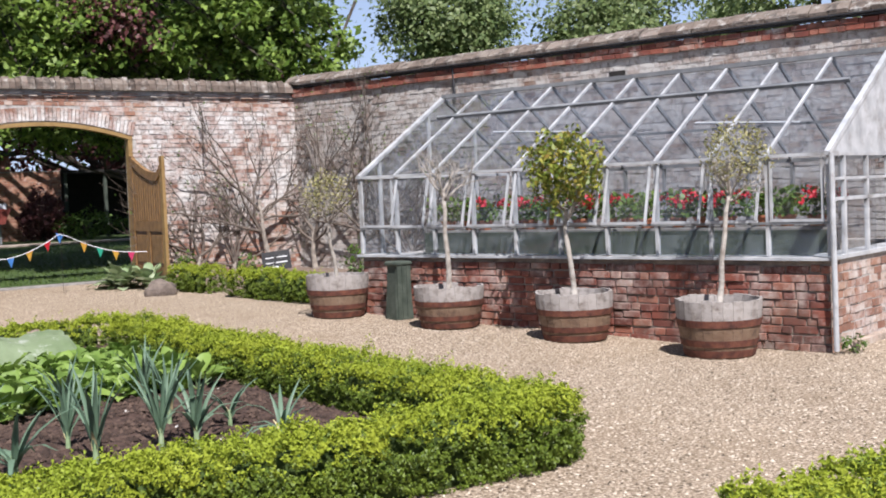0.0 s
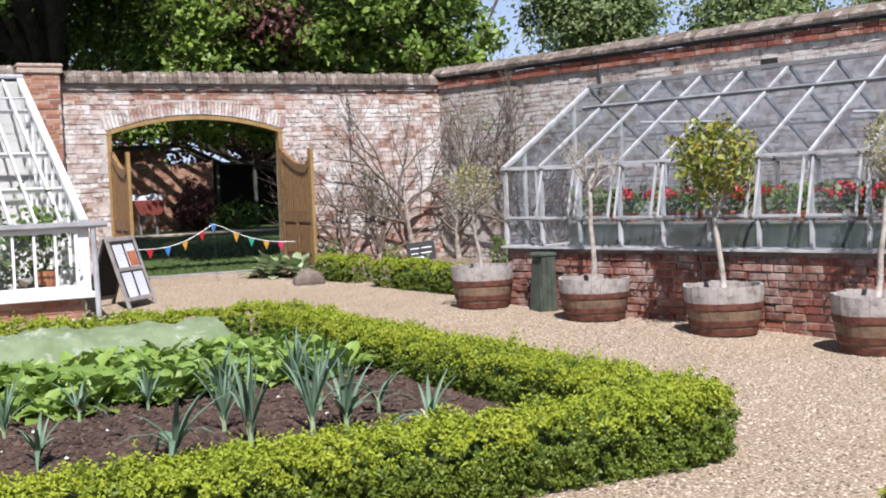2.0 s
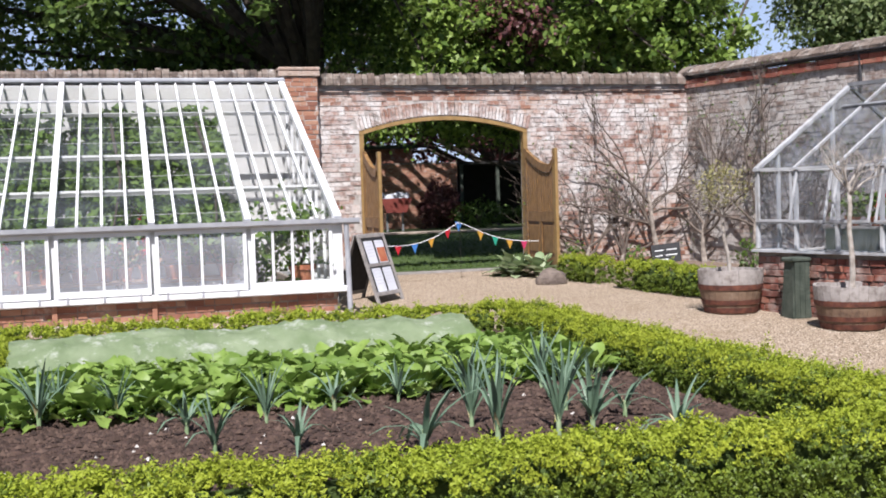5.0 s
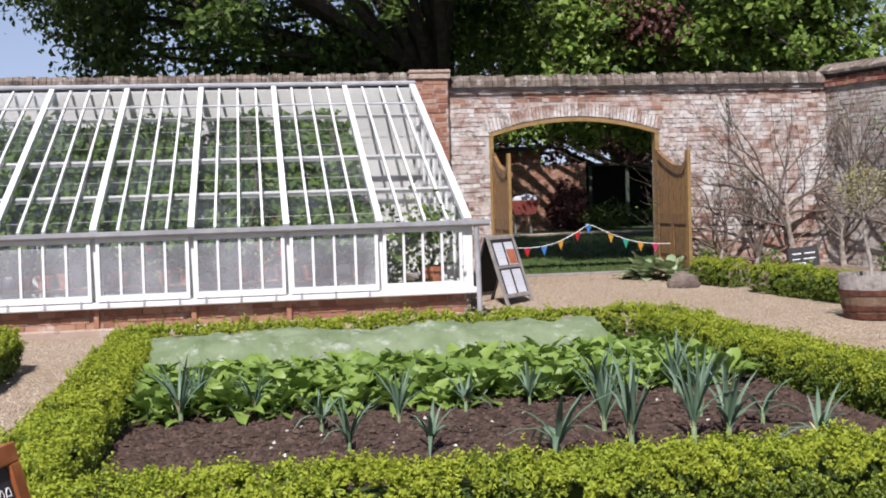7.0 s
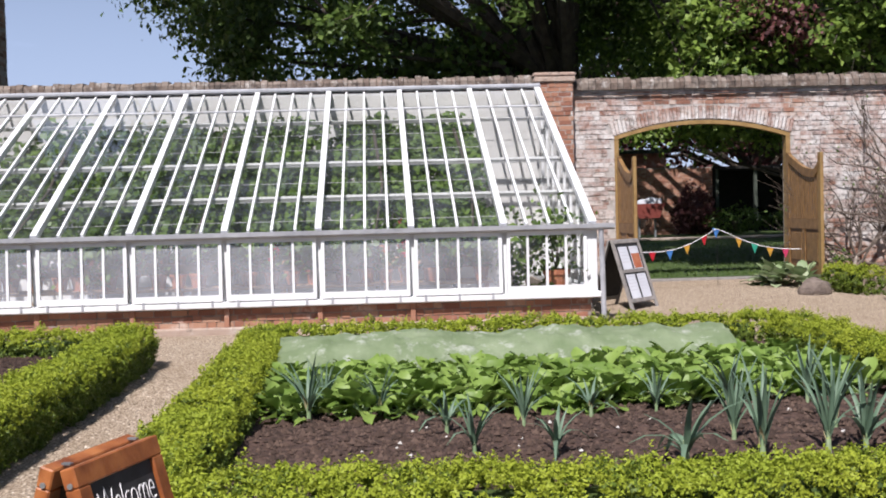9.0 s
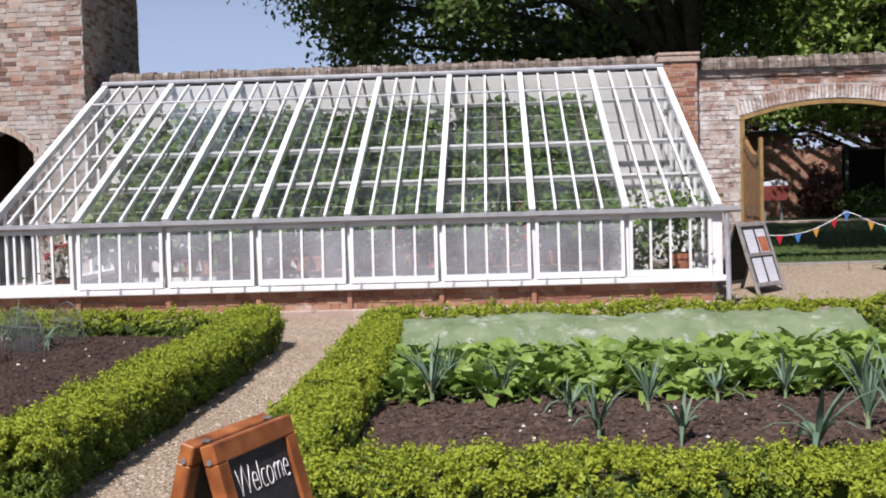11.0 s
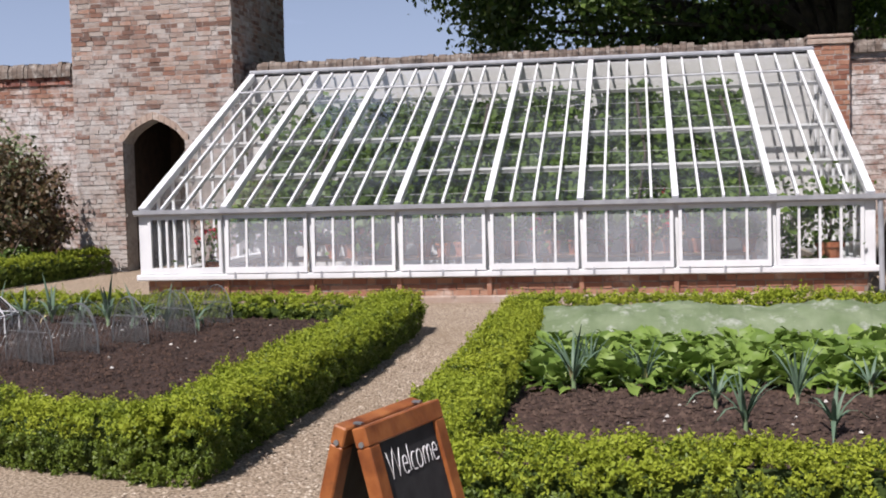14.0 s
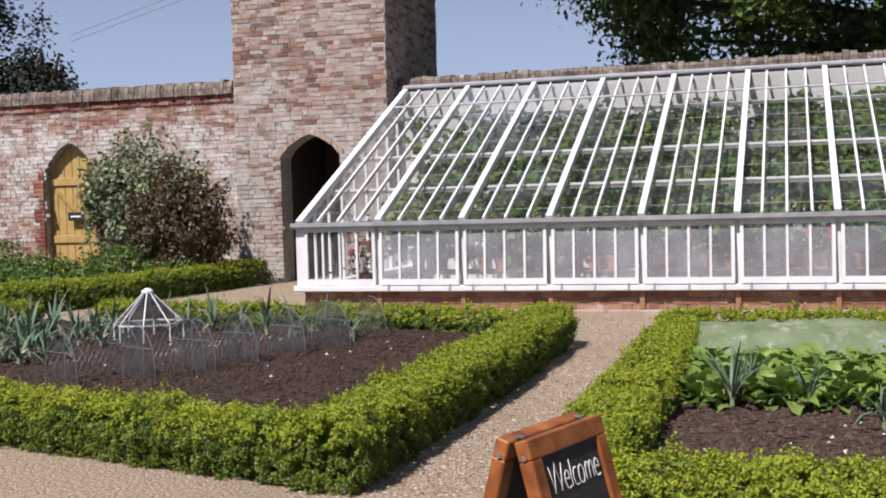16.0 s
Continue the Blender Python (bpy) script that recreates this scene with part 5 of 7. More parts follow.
def bed_soil(name, corners, z, label, seed, crumbs=5000, soil=M_SOIL, crumb=M_CRUMB):
    """A raised bed of raked soil inside a hedge."""
    r = np.random.default_rng(seed)
    c = [Vector((*p, 0)) for p in corners]
    n = 56
    bm = B()
    g = []
    for i in range(n + 1):
        row = []
        for j in range(n + 1):
            u, v = i / n, j / n
            p = (c[0] * (1 - u) + c[1] * u) * (1 - v) + (c[3] * (1 - u) + c[2] * u) * v
            hz = z + gz(p.y) + 0.022 * noise.noise((p.x * 2.1, p.y * 2.1, seed)) + 0.020 * noise.noise((p.x * 9, p.y * 9, seed)) + 0.010 * noise.noise((p.x * 21, p.y * 21, seed))
            row.append(bm.verts.new((p.x, p.y, hz)))
        g.append(row)
    for r0, r1 in zip(g, g[1:]):
        for k in range(n):
            bm.faces.new((r0[k], r1[k], r1[k + 1], r0[k + 1]))
    ob = tagged(part(name, bm, soil, smooth=True), label, "soil bed", kind="structure")
    V, F, W, K = [], [], [], []
    for i in range(crumbs):
        u, v = r.random(), r.random()
        p = (c[0] * (1 - u) + c[1] * u) * (1 - v) + (c[3] * (1 - u) + c[2] * u) * v
        pale = i % 190 == 0
        q = r.uniform(0.008, 0.022) if pale else abs(r.normal(0, 0.010)) + 0.006
        hz = z + gz(p.y) + 0.022 * noise.noise((p.x * 2.1, p.y * 2.1, seed)) + 0.020 * noise.noise((p.x * 9, p.y * 9, seed)) + 0.010 * noise.noise((p.x * 21, p.y * 21, seed))
        vv, ff = (W, K) if pale else (V, F)
        k = len(vv)
        a = r.uniform(0, 6.28)
        for j in range(4):
            vv.append((p.x + math.cos(a + j * 1.57) * q * r.uniform(0.7, 1.3), p.y + math.sin(a + j * 1.57) * q, hz + q * 0.15))
        vv.append((p.x, p.y, hz + q * r.uniform(0.6, 1.3)))
        for j in range(4):
            ff.append((k + j, k + (j + 1) % 4, k + 4))
    tagged(soup("crumbs", V, F, crumb, ob), kind="stuff")
    tagged(soup("flints", W, K, M_FLINT, ob), kind="stuff")
    return ob


hedge("box_hedge", [(-1.05, 5.20), (4.05, 5.20)], 0.38, 0.37, "low clipped box hedge with yellow-green tips edging the chard bed", seed=1)
hedge("box_hedge", [(-1.07, 5.7), (-1.07, 11.1)], 0.38, 0.37, "low clipped box hedge along the gravel path", seed=2, density=4400)
hedge("box_hedge", [(4.20, 5.35), (3.98, 11.0)], 0.42, 0.37, "broad clipped box hedge beside the gravel drive", seed=3, density=4200)
hedge("box_hedge", [(-1.0, 11.33), (3.75, 11.33)], 0.36, 0.37, "low clipped box hedge before the white greenhouse", seed=4, density=2600, leaf=0.027)
bed_soil("bed_soil_east", [(-0.95, 5.35), (3.75, 5.35), (3.68, 11.2), (-0.95, 11.2)], 0.15, "dark raked soil of the chard and leek bed", 1, 26000)
hedge("box_hedge", [(-2.50, 6.15), (-2.42, 11.62)], 0.40, 0.37, "clipped box hedge casting shade on the path", seed=5, density=4200)
hedge("box_hedge", [(-2.75, 6.20), (-6.4, 7.22)], 0.36, 0.33, "low clipped box hedge in front of the bare bed", seed=6, density=4400)
hedge("box_hedge", [(-2.6, 11.84), (-8.0, 12.57)], 0.34, 0.32, "low clipped box hedge behind the bare bed", seed=7, density=2600, leaf=0.027)
bed_soil("bed_soil_west", [(-9.4, 7.7), (-2.6, 6.15), (-2.35, 11.8), (-9.4, 12.6)], 0.13, "dark raked bare soil of the cloche bed", 2, 24000, M_SOIL_DARKER, M_CRUMB_DARKER)
hedge("box_hedge", [(3.55, 2.98), (6.5, 2.98)], 0.40, 0.36, "low clipped box hedge of a third bed", seed=8, density=4400)
hedge("box_hedge", [(-8.9, 11.4), (-11.5, 11.9)], 0.8, 0.42, "broad clipped box hedge at the far bed", seed=9, density=2200, leaf=0.029)
hedge("box_hedge", [(-8.75, 17.75), (-9.6, 15.2), (-10.6, 13.8)], 0.42, 0.38, "dark clipped box hedge edging the shrub border", seed=10, density=2200, leaf=0.029)
hedge("box_hedge", [(6.70, 16.62), (6.86, 16.22)], 0.36, 0.36, "short clipped box hedge beside the gate", seed=11, density=2600, leaf=0.027)
hedge("box_hedge", [(7.03, 15.22), (7.38, 13.8)], 0.38, 0.36, "clipped box hedge below the trained fruit trees", seed=12, density=2600, leaf=0.027)

# ---- bricks of the near dwarf wall, one by one ----
def unit_brick(name):
    me = bpy.data.meshes.new(name)
    bm = box(B(), -0.5, 0.5, -0.5, 0.5, -0.5, 0.5)
    for v in bm.verts:
        v.co += Vector([noise.noise(v.co * 3.1 + Vector((k * 9, 0, 0))) * 0.03 for k in range(3)])
    bmesh.ops.bevel(bm, geom=bm.edges[:], offset=0.06, segments=1, affect="EDGES")
    bm.to_mesh(me)
    bm.free()
    me.materials.append(M_BRICK_LOOSE)
    return me


def lay_bricks(bricks, origin, parent, limit=300):
    me = unit_brick("brick")
    rot = m_side.to_3x3()
    rest = []
    for k, (s, h, hl, hh, pr) in enumerate(bricks):
        if k >= limit:
            rest.append((s, h, hl, hh, pr))
            continue
        ob = new("brick", me)
        ob.parent = parent
        c = origin + RXV * s + Vector((0, 0, h)) - RNV * (pr * 1.6 - 0.028)
        ob.matrix_basis = Matrix.LocRotScale(c, (rot @ Euler((0, RNG.normal(0, 0.008), RNG.normal(0, 0.012))).to_matrix()).to_quaternion(), (2 * hl, 0.09, 2 * hh))
    return rest


br = sorted(courses(A1 - A0, 0.80, RNG, wob=0.007), key=lambda q: -q[0])
rest = lay_bricks(br, side(A0, E0 + 0.02), dw)
brick_soup("brickwork", rest, side(A0, E0 + 0.02), RXV, -RNV, M_BRICK_RED, dw)
brick_soup("brickwork", courses(E1 - E0, 0.80, RNG), side(A1, E0 + 0.02), RNV, RXV, M_BRICK_WALL, dw2)
brick_soup("brickwork", courses(0.2, 0.80, RNG), side(A0, E0 + 0.24), RNV, -RXV, M_BRICK_RED, dw)

# ---- border soil, kerbs and loose stones ----
bm = B()
pts = [(6.7, 17.2), (7.15, 15.6), (7.45, 13.6), (9.0, 12.6), (11.3, 13.4), (10.2, 18.75), (6.85, 18.75)]
cen = bm.verts.new((8.6, 16.0, gz(16) + 0.05))
ring = [bm.verts.new((x, y, gz(y) + 0.012)) for x, y in pts]
for k in range(len(ring)):
    bm.faces.new((cen, ring[k], ring[(k + 1) % len(ring)]))
tagged(part("border_soil", bm, M_BORDER, smooth=True), "dry brown soil of the border below the walls", "soil bed", kind="structure")
bm = B()
pts = [(-14.5, 13.2), (-10.8, 13.6), (-9.75, 15.1), (-8.85, 17.8), (-9.0, 18.75), (-18, 18.75), (-18, 13)]
cen = bm.verts.new((-12.5, 16.2, gz(16) + 0.05))
ring = [bm.verts.new((x, y, gz(y) + 0.012)) for x, y in pts]
for k in range(len(ring)):
    bm.faces.new((cen, ring[k], ring[(k + 1) % len(ring)]))
tagged(part("shrub_border_soil", bm, M_BORDER, smooth=True), "brown soil of the shrub border", "soil bed", kind="structure")


def on_gravel(x, y):
    if -1.3 < x < 4.45 and 5.0 < y < 11.55 or x < -2.3 and 6.0 < y < 12.5:
        return False
    return True


V1, F1 = pebbles(76000, -2.7, 9.6, 2.6, 10.5, on_gravel, 0.006, 0.013, True)
V2, F2 = pebbles(26000, -3.0, 8.5, 9.0, 18.5, lambda x, y: on_gravel(x, y) and not (-6.3 < x < 2.7 and y > 13.9), 0.006, 0.012)
tagged(leaf_mesh("loose_gravel", np.concatenate([V1, V2]), np.concatenate([F1, F2 + len(V1)]), M_PEBBLE, None), "loose buff and white gravel stones", "gravel", kind="stuff")

# ---- chard, fleece and leeks ----
def chard(seed):
    r = np.random.default_rng(seed)
    ob = thing("chard_plant", (0, 0, 0), "glossy bright green leafy chard plant in dark soil", "vegetable", "chard plants in the bed")
    V, F, SV = [], [], B()
    for k in range(16):
        an, el = k * 2.4 + r.uniform(-0.3, 0.3), r.uniform(0.15, 1.15)
        d = Vector((math.cos(an) * math.cos(el), math.sin(an) * math.cos(el), math.sin(el)))
        st = d * r.uniform(0.07, 0.15)
        L, W = r.uniform(0.16, 0.25), r.uniform(0.045, 0.070)
        sd = d.cross(Vector((0, 0, 1))).normalized()
        up = sd.cross(d)
        tw = r.uniform(-0.5, 0.5)
        sd, up = sd * math.cos(tw) + up * math.sin(tw), up * math.cos(tw) - sd * math.sin(tw)
        tube(SV, [(0, 0, 0), tuple(st * 0.6), tuple(st)], [0.006, 0.005, 0.004], 4)
        b0 = len(V)
        prof = [(0, 0.15), (0.22, 0.90), (0.45, 1.0), (0.75, 0.58), (1.0, 0.03)]
        for t, w in prof:
            droop = -0.34 * L * t * t
            c = st + d * (L * t) + Vector((0, 0, droop))
            rip = 0.014 * math.sin(t * 9 + k)
            V += [c + sd * (W * w) + up * (0.022 * w + rip), c, c - sd * (W * w) + up * (0.022 * w - rip)]
        for j in range(4):
            q = b0 + j * 3
            F += [(q, q + 1, q + 4, q + 3), (q + 1, q + 2, q + 5, q + 4)]
    soup("leaf_rosette", V, F, M_LEAF_CHARD, ob, smooth=True)
    part("leafstalk", SV, M_LEEK_STEM, ob)
    return ob


ch = [chard(k) for k in range(4)]
rc = np.random.default_rng(77)
SOILZ = 0.15
first = True
n_ch = 0
for j in range(10):
    for i in range(21):
        x, y = -0.68 + 0.205 * i + rc.uniform(-0.06, 0.06), 8.10 + 0.215 * j + rc.uniform(-0.06, 0.06)
        if x > 3.5 or (y > 9.75 and x < 2.7):
            continue
        if j == 0 and x > 2.3:
            continue
        m = Matrix.Translation((x, y, SOILZ - 0.01)) @ Matrix.Rotation(rc.uniform(0, 6.28), 4, "Z") @ Matrix.Scale(rc.uniform(0.76, 1.12), 4)
        if n_ch < 4:
            ch[n_ch].matrix_basis = m
        else:
            c = copy_thing(ch[int(rc.integers(0, 4))], Matrix())
            c.matrix_basis = m
        n_ch += 1

bm = B()
nx, ny = 150, 20
g = []
for i in range(nx + 1):
    row = []
    for j in range(ny + 1):
        x = -0.86 + 3.95 * i / nx
        v = j / ny
        y = 9.95 + 1.05 * v
        h = 0.31 * (math.sin(math.pi * min(1, max(0, v))) ** 0.45) * (0.88 + 0.20 * noise.noise((x * 1.6, 1.0, 0)) + 0.10 * noise.noise((x * 5, v * 3, 0)))
        row.append(bm.verts.new((x + 0.03 * noise.noise((x * 4, v * 4, 3)), y + 0.06 * noise.noise((x * 3, v * 2, 8)), SOILZ + h + 0.03 * (1 - abs(noise.noise((x * 2.2 + 2.5 * v, v * 7, 1))) * 2.6) + 0.014 * noise.noise((x * 11, v * 9, 1)) + 0.012 * noise.noise((x * 19, v * 3, 6)))))
    g.append(row)
for r0, r1 in zip(g, g[1:]):
    for k in range(ny):
        bm.faces.new((r0[k], r1[k], r1[k + 1], r0[k + 1]))
flap = B()
flap.faces.new([flap.verts.new(v.co) for v in g[0]][::-1])
fl = thing("crop_netting", (0.8, 10.4, SOILZ), "pale green crop netting draped over a vegetable row", "netting")
part("sheet", bm, M_NET, fl, smooth=True)
part("end_flap", flap, M_NET, fl)


def leek(seed, n=8, h=0.42, spread=0.5, name="leek", label="blue-green leek with strappy leaves in dark soil", group="leeks in the bed"):
    r = np.random.default_rng(seed)
    ob = thing(name, (0, 0, 0), label, "vegetable", group)
    part("stem", tube(B(), [(0, 0, -0.02), (0, 0, 0.05), (0.004, 0, 0.12)], [0.017, 0.016, 0.013], 7), M_LEEK_STEM, ob)
    for mat_, idx in ((M_LEEK, range(n)), (M_LEEK_DRY, range(n, n + 1))):
        V, F = [], []
        for k in idx:
            an = k * math.pi * 0.93 + r.uniform(-0.35, 0.35)
            L = h * r.uniform(0.7, 1.1) * (0.38 if mat_ is M_LEEK_DRY else 1)
            lean = spread * r.uniform(0.35, 1.25)
            d = Vector((math.cos(an), math.sin(an), 0))
            sd = Vector((-d.y, d.x, 0))
            b0 = len(V)
            bend = r.uniform(0.4, 1.5) if r.random() < 0.75 else 2.4
            for t, w in ((0, 0.55), (0.25, 1), (0.5, 0.92), (0.75, 0.6), (1.0, 0.06)):
                a = lean * (0.4 + bend * t)
                c = Vector((0, 0, 0.05)) + d * (L * t * math.sin(min(a, 1.9))) + Vector((0, 0, L * t * math.cos(min(a, 1.9))))
                W = 0.017 * w
                V += [c + sd * W + d * 0.008 * w, c - d * 0.004, c - sd * W + d * 0.008 * w]
            F = [(j * 3, j * 3 + 1, j * 3 + 4, j * 3 + 3) for j in range(4)] + [(j * 3 + 1, j * 3 + 2, j * 3 + 5, j * 3 + 4) for j in range(4)]
            soup("leaf" if mat_ is M_LEEK else "dry_leaf", V[b0:], F, mat_, ob, smooth=True)
    return ob


lk = [leek(1, 11, 0.42, 0.50), leek(2, 12, 0.38, 0.85), leek(3, 11, 0.50, 0.30), leek(4, 9, 0.34, 0.55)]
spots = [(1.62, 6.30, 1, 1.25), (0.53, 6.75, 0, 0.85), (2.05, 6.35, 2, 1.15), (2.47, 6.5, 2, 1.12), (3.05, 6.15, 1, 1.0), (-0.47, 7.95, 0, 1.1), (0.0, 8.05, 0, 0.85), (0.9, 7.45, 2, 0.85), (0.98, 6.65, 3, 0.95), (0.41, 7.35, 3, 0.95), (1.84, 7.86, 0, 0.8), (2.66, 6.45, 0, 1.15), (3.0, 6.75, 3, 1.0), (2.92, 8.0, 2, 0.95), (1.39, 7.8, 3, 0.9), (2.35, 7.9, 0, 1.0), (2.05, 6.85, 2, 1.0), (2.75, 7.1, 2, 1.05), (-0.38, 8.3, 2, 0.8)]
for k, (x, y, v, s) in enumerate(spots):
    m = Matrix.Translation((x, y, SOILZ)) @ Matrix.Rotation(rc.uniform(0, 6.28), 4, "Z") @ Matrix.Scale(s * 0.86, 4)
    used = [q[2] for q in spots[:k]]
    ob = lk[v] if v not in used else copy_thing(lk[v], Matrix())
    ob.matrix_basis = m
on = [leek(9, 9, 0.36, 0.8, "onion_plant", "green onion plant with drooping leaves in the bed", "onions in the cloche bed"), leek(10, 8, 0.42, 0.6, "onion_plant", "green onion plant with drooping leaves in the bed", "onions in the cloche bed")]
on_spots = [(-6.95 - 0.28 * (k % 6) + rc.uniform(-0.08, 0.08), 9.3 + 0.42 * (k // 6) + rc.uniform(-0.1, 0.1)) for k in range(36)] + [(-4.4 - 0.35 * k, 11.25 + 0.07 * k) for k in range(9)]
for k, (x, y) in enumerate(on_spots):
    m = Matrix.Translation((x, y, 0.13 + gz(y))) @ Matrix.Rotation(rc.uniform(0, 6.28), 4, "Z") @ Matrix.Scale(rc.uniform(0.8, 1.15), 4)
    ob = on[k] if k < 2 else copy_thing(on[k % 2], Matrix())
    ob.matrix_basis = m

# ---- wire cloches and the lantern cloche ----
def wire_cloche():
    ob = thing("wire_cloche", (0, 0, 0), "arched galvanised wire mesh cloche on bare soil", "cloche", "wire cloches on the bed")
    R, L, H = 0.24, 0.60, 0.45

    def p(a, l):
        return (R * math.cos(a), l, H * math.sin(a) ** 0.75 if 0 < a < math.pi else 0)

    for l in (0, L):
        bm = tube(B(), [p(a, l) for a in np.linspace(0, math.pi, 17)], [0.005] * 17, 5)
        part("hoop", bm, M_WIRE, ob)
        part("crossbar", tube(B(), [(-R * 0.96, l, H * 0.6), (R * 0.96, l, H * 0.6)], [0.004] * 2, 5), M_WIRE, ob)
    part("upright", tube(B(), [(R * 0.3, 0, -0.02), (R * 0.3, 0, H * 0.95)], [0.005] * 2, 5), M_WIRE, ob)
    V, F = [], []

    def wire(q0, q1):
        q0, q1 = Vector(q0), Vector(q1)
        d = (q1 - q0).normalized()
        s = d.cross(Vector((0.2, 0.3, 0.9))).normalized() * 0.0010
        u = d.cross(s).normalized() * 0.0010
        k = len(V)
        V.extend([q0 + s, q0 - s, q0 + u, q1 + s, q1 - s, q1 + u])
        F.extend([(k, k + 1, k + 4, k + 3), (k + 1, k + 2, k + 5, k + 4), (k + 2, k, k + 3, k + 5)])

    na, nl = 30, 22
    for i in range(na):
        for j in range(nl):
            a0, a1 = math.pi * i / na, math.pi * (i + 1) / na
            l0, l1 = L * j / nl, L * (j + 1) / nl
            if (i + j) % 2:
                wire(p(a0, l0), p(a1, l1))
            else:
                wire(p(a0, l1), p(a1, l0))
    for l in (0, L):
        for i in range(-16, 17):
            for s in (1, -1):
                x0 = R * i / 16
                prev = None
                for k in range(15):
                    x, z = x0 + s * 0.018 * k, 0.028 * k
                    if abs(x) < R and z < H * (max(0, 1 - (x / R) ** 2)) ** 0.4:
                        if prev:
                            wire(prev, (x, l, z))
                        prev = (x, l, z)
                    else:
                        prev = None
    tagged(soup("mesh", V, F, M_WIRE, ob), kind="stuff")
    return ob


wc = wire_cloche()
for k, (x, y, rz) in enumerate([(-5.81, 8.35, -24), (-5.30, 8.70, -26), (-5.17, 9.28, -24), (-4.92, 9.78, -22), (-4.72, 10.4, -24), (-4.60, 11.05, -30)]):
    m = pose(x, y, 0.125, 0, 0, rz)
    if k == 0:
        wc.matrix_basis = m
    else:
        copy_thing(wc, m)

lc = thing("lantern_cloche", (-6.62, 11.05, 0.16), "white metal-framed glass lantern cloche with a pyramid roof", "cloche")
LC = Vector((-6.62, 11.05, 0.16))
ap = LC + Vector((0, 0, 0.50))
for k in range(8):
    a0, a1 = math.radians(22.5 + 45 * k), math.radians(67.5 + 45 * k)
    p0, p1 = LC + Vector((0.36 * math.cos(a0), 0.36 * math.sin(a0), 0.18)), LC + Vector((0.36 * math.cos(a1), 0.36 * math.sin(a1), 0.18))
    t0, t1 = ap + Vector((0.05 * math.cos(a0), 0.05 * math.sin(a0), 0)), ap + Vector((0.05 * math.cos(a1), 0.05 * math.sin(a1), 0))
    part("roof_rib", beam(B(), p0, t0, 0.012, 0.010), M_WHITE, lc)
    part("eaves_bar", beam(B(), p0, p1, 0.014, 0.014), M_WHITE, lc)
    part("corner_bar", beam(B(), p0 - Vector((0, 0, 0.18)), p0, 0.012, 0.012, (1, 0, 0)), M_WHITE, lc)
    for nm, q in (("roof_pane", (p0, p1, t1, t0)), ("side_pane", (p0 - Vector((0, 0, 0.18)), p1 - Vector((0, 0, 0.18)), p1, p0))):
        bm = B()
        quadface(bm, *q)
        g_ = part(nm, bm, M_GLASS_OLD, lc)
        g_.visible_shadow = False
part("cap", tube(B(), [ap, ap + Vector((0, 0, 0.025)), ap + Vector((0, 0, 0.05))], [0.065, 0.06, 0.02], 8), M_WHITE, lc)

# ---- barrels with standard trees ----
def barrel():
    ob = thing("half_barrel", (0, 0, 0), "weathered oak half-barrel planter with rusty iron hoops on gravel", "planter", "half-barrel planters")
    H, n = 0.50, 26

    def rad(z):
        return 0.275 + 0.100 * math.sin(min(1.0, z / H * 0.88 + 0.12) * math.pi / 2)

    r = np.random.default_rng(5)
    for k in range(n):
        V, F = [], []
        a0, a1 = math.tau * (k + 0.012) / n, math.tau * (k + 0.988) / n
        b0 = len(V)
        zs = (0.0, 0.12, 0.24, 0.335, 0.42, H)
        top = r.normal(0, 0.007)
        for j, z in enumerate(zs):
            z = z + (top if j == 5 else 0)
            for a, d in ((a0, 0), (a1, 0), (a1, -0.028), (a0, -0.028)):
                q = rad(z) + d
                V.append((q * math.cos(a), q * math.sin(a), z))
        for j in range(5):
            q = b0 + j * 4
            for e in range(4):
                F.append((q + e, q + (e + 1) % 4, q + 4 + (e + 1) % 4, q + 4 + e))
        F += [(20, 21, 22, 23), (3, 2, 1, 0)]
        sv = soup("stave", V, F, [M_STAVE, M_STAVE_TOP], ob)
        for i, pg in enumerate(sv.data.polygons):
            pg.material_index = 1 if 12 <= i <= 20 else 0
    for z, h in ((0.012, 0.06), (0.105, 0.055), (0.275, 0.06)):
        bm = B()
        prev = None
        rings = []
        for zz, d in ((z, 0.003), (z, 0.008), (z + h, 0.008), (z + h, 0.003)):
            rings.append([bm.verts.new(((rad(zz) + d) * math.cos(a), (rad(zz) + d) * math.sin(a), zz)) for a in np.linspace(0, math.tau, 40, endpoint=False)])
        for r0, r1 in zip(rings, rings[1:]):
            for k in range(40):
                bm.faces.new((r0[k], r0[(k + 1) % 40], r1[(k + 1) % 40], r1[k]))
        part("hoop", bm, M_HOOP, ob, "rusty iron hoop")
    part("potting_soil", tube(B(), [(0, 0, 0.05), (0, 0, 0.40)], [0.30, 0.36], 20), M_SOIL, ob)
    return ob


BAR = [(7.82, 7.20, "d"), (7.46, 8.70, "c"), (7.10, 10.30, "b"), (6.65, 11.90, "a")]
ba = barrel()
ba.matrix_basis = pose(BAR[0][0], BAR[0][1], gz(BAR[0][1]) + bank(*BAR[0][:2]), 0, 0, 20)
for k, (x, y, _) in enumerate(BAR[1:]):
    c = copy_thing(ba, pose(x, y, gz(y) + bank(x, y), 0, 0, 65 * k) @ Matrix.Diagonal(((1, 1, 0.93, 1), (1, 1, 0.88, 1), (0.97, 0.97, 0.97, 1))[k]))
    c["label"] = ("weathered oak half-barrel planter before the red dwarf wall", "weathered half-barrel planter beside a green post", "grey half-barrel planter at the hedge's end")[k]


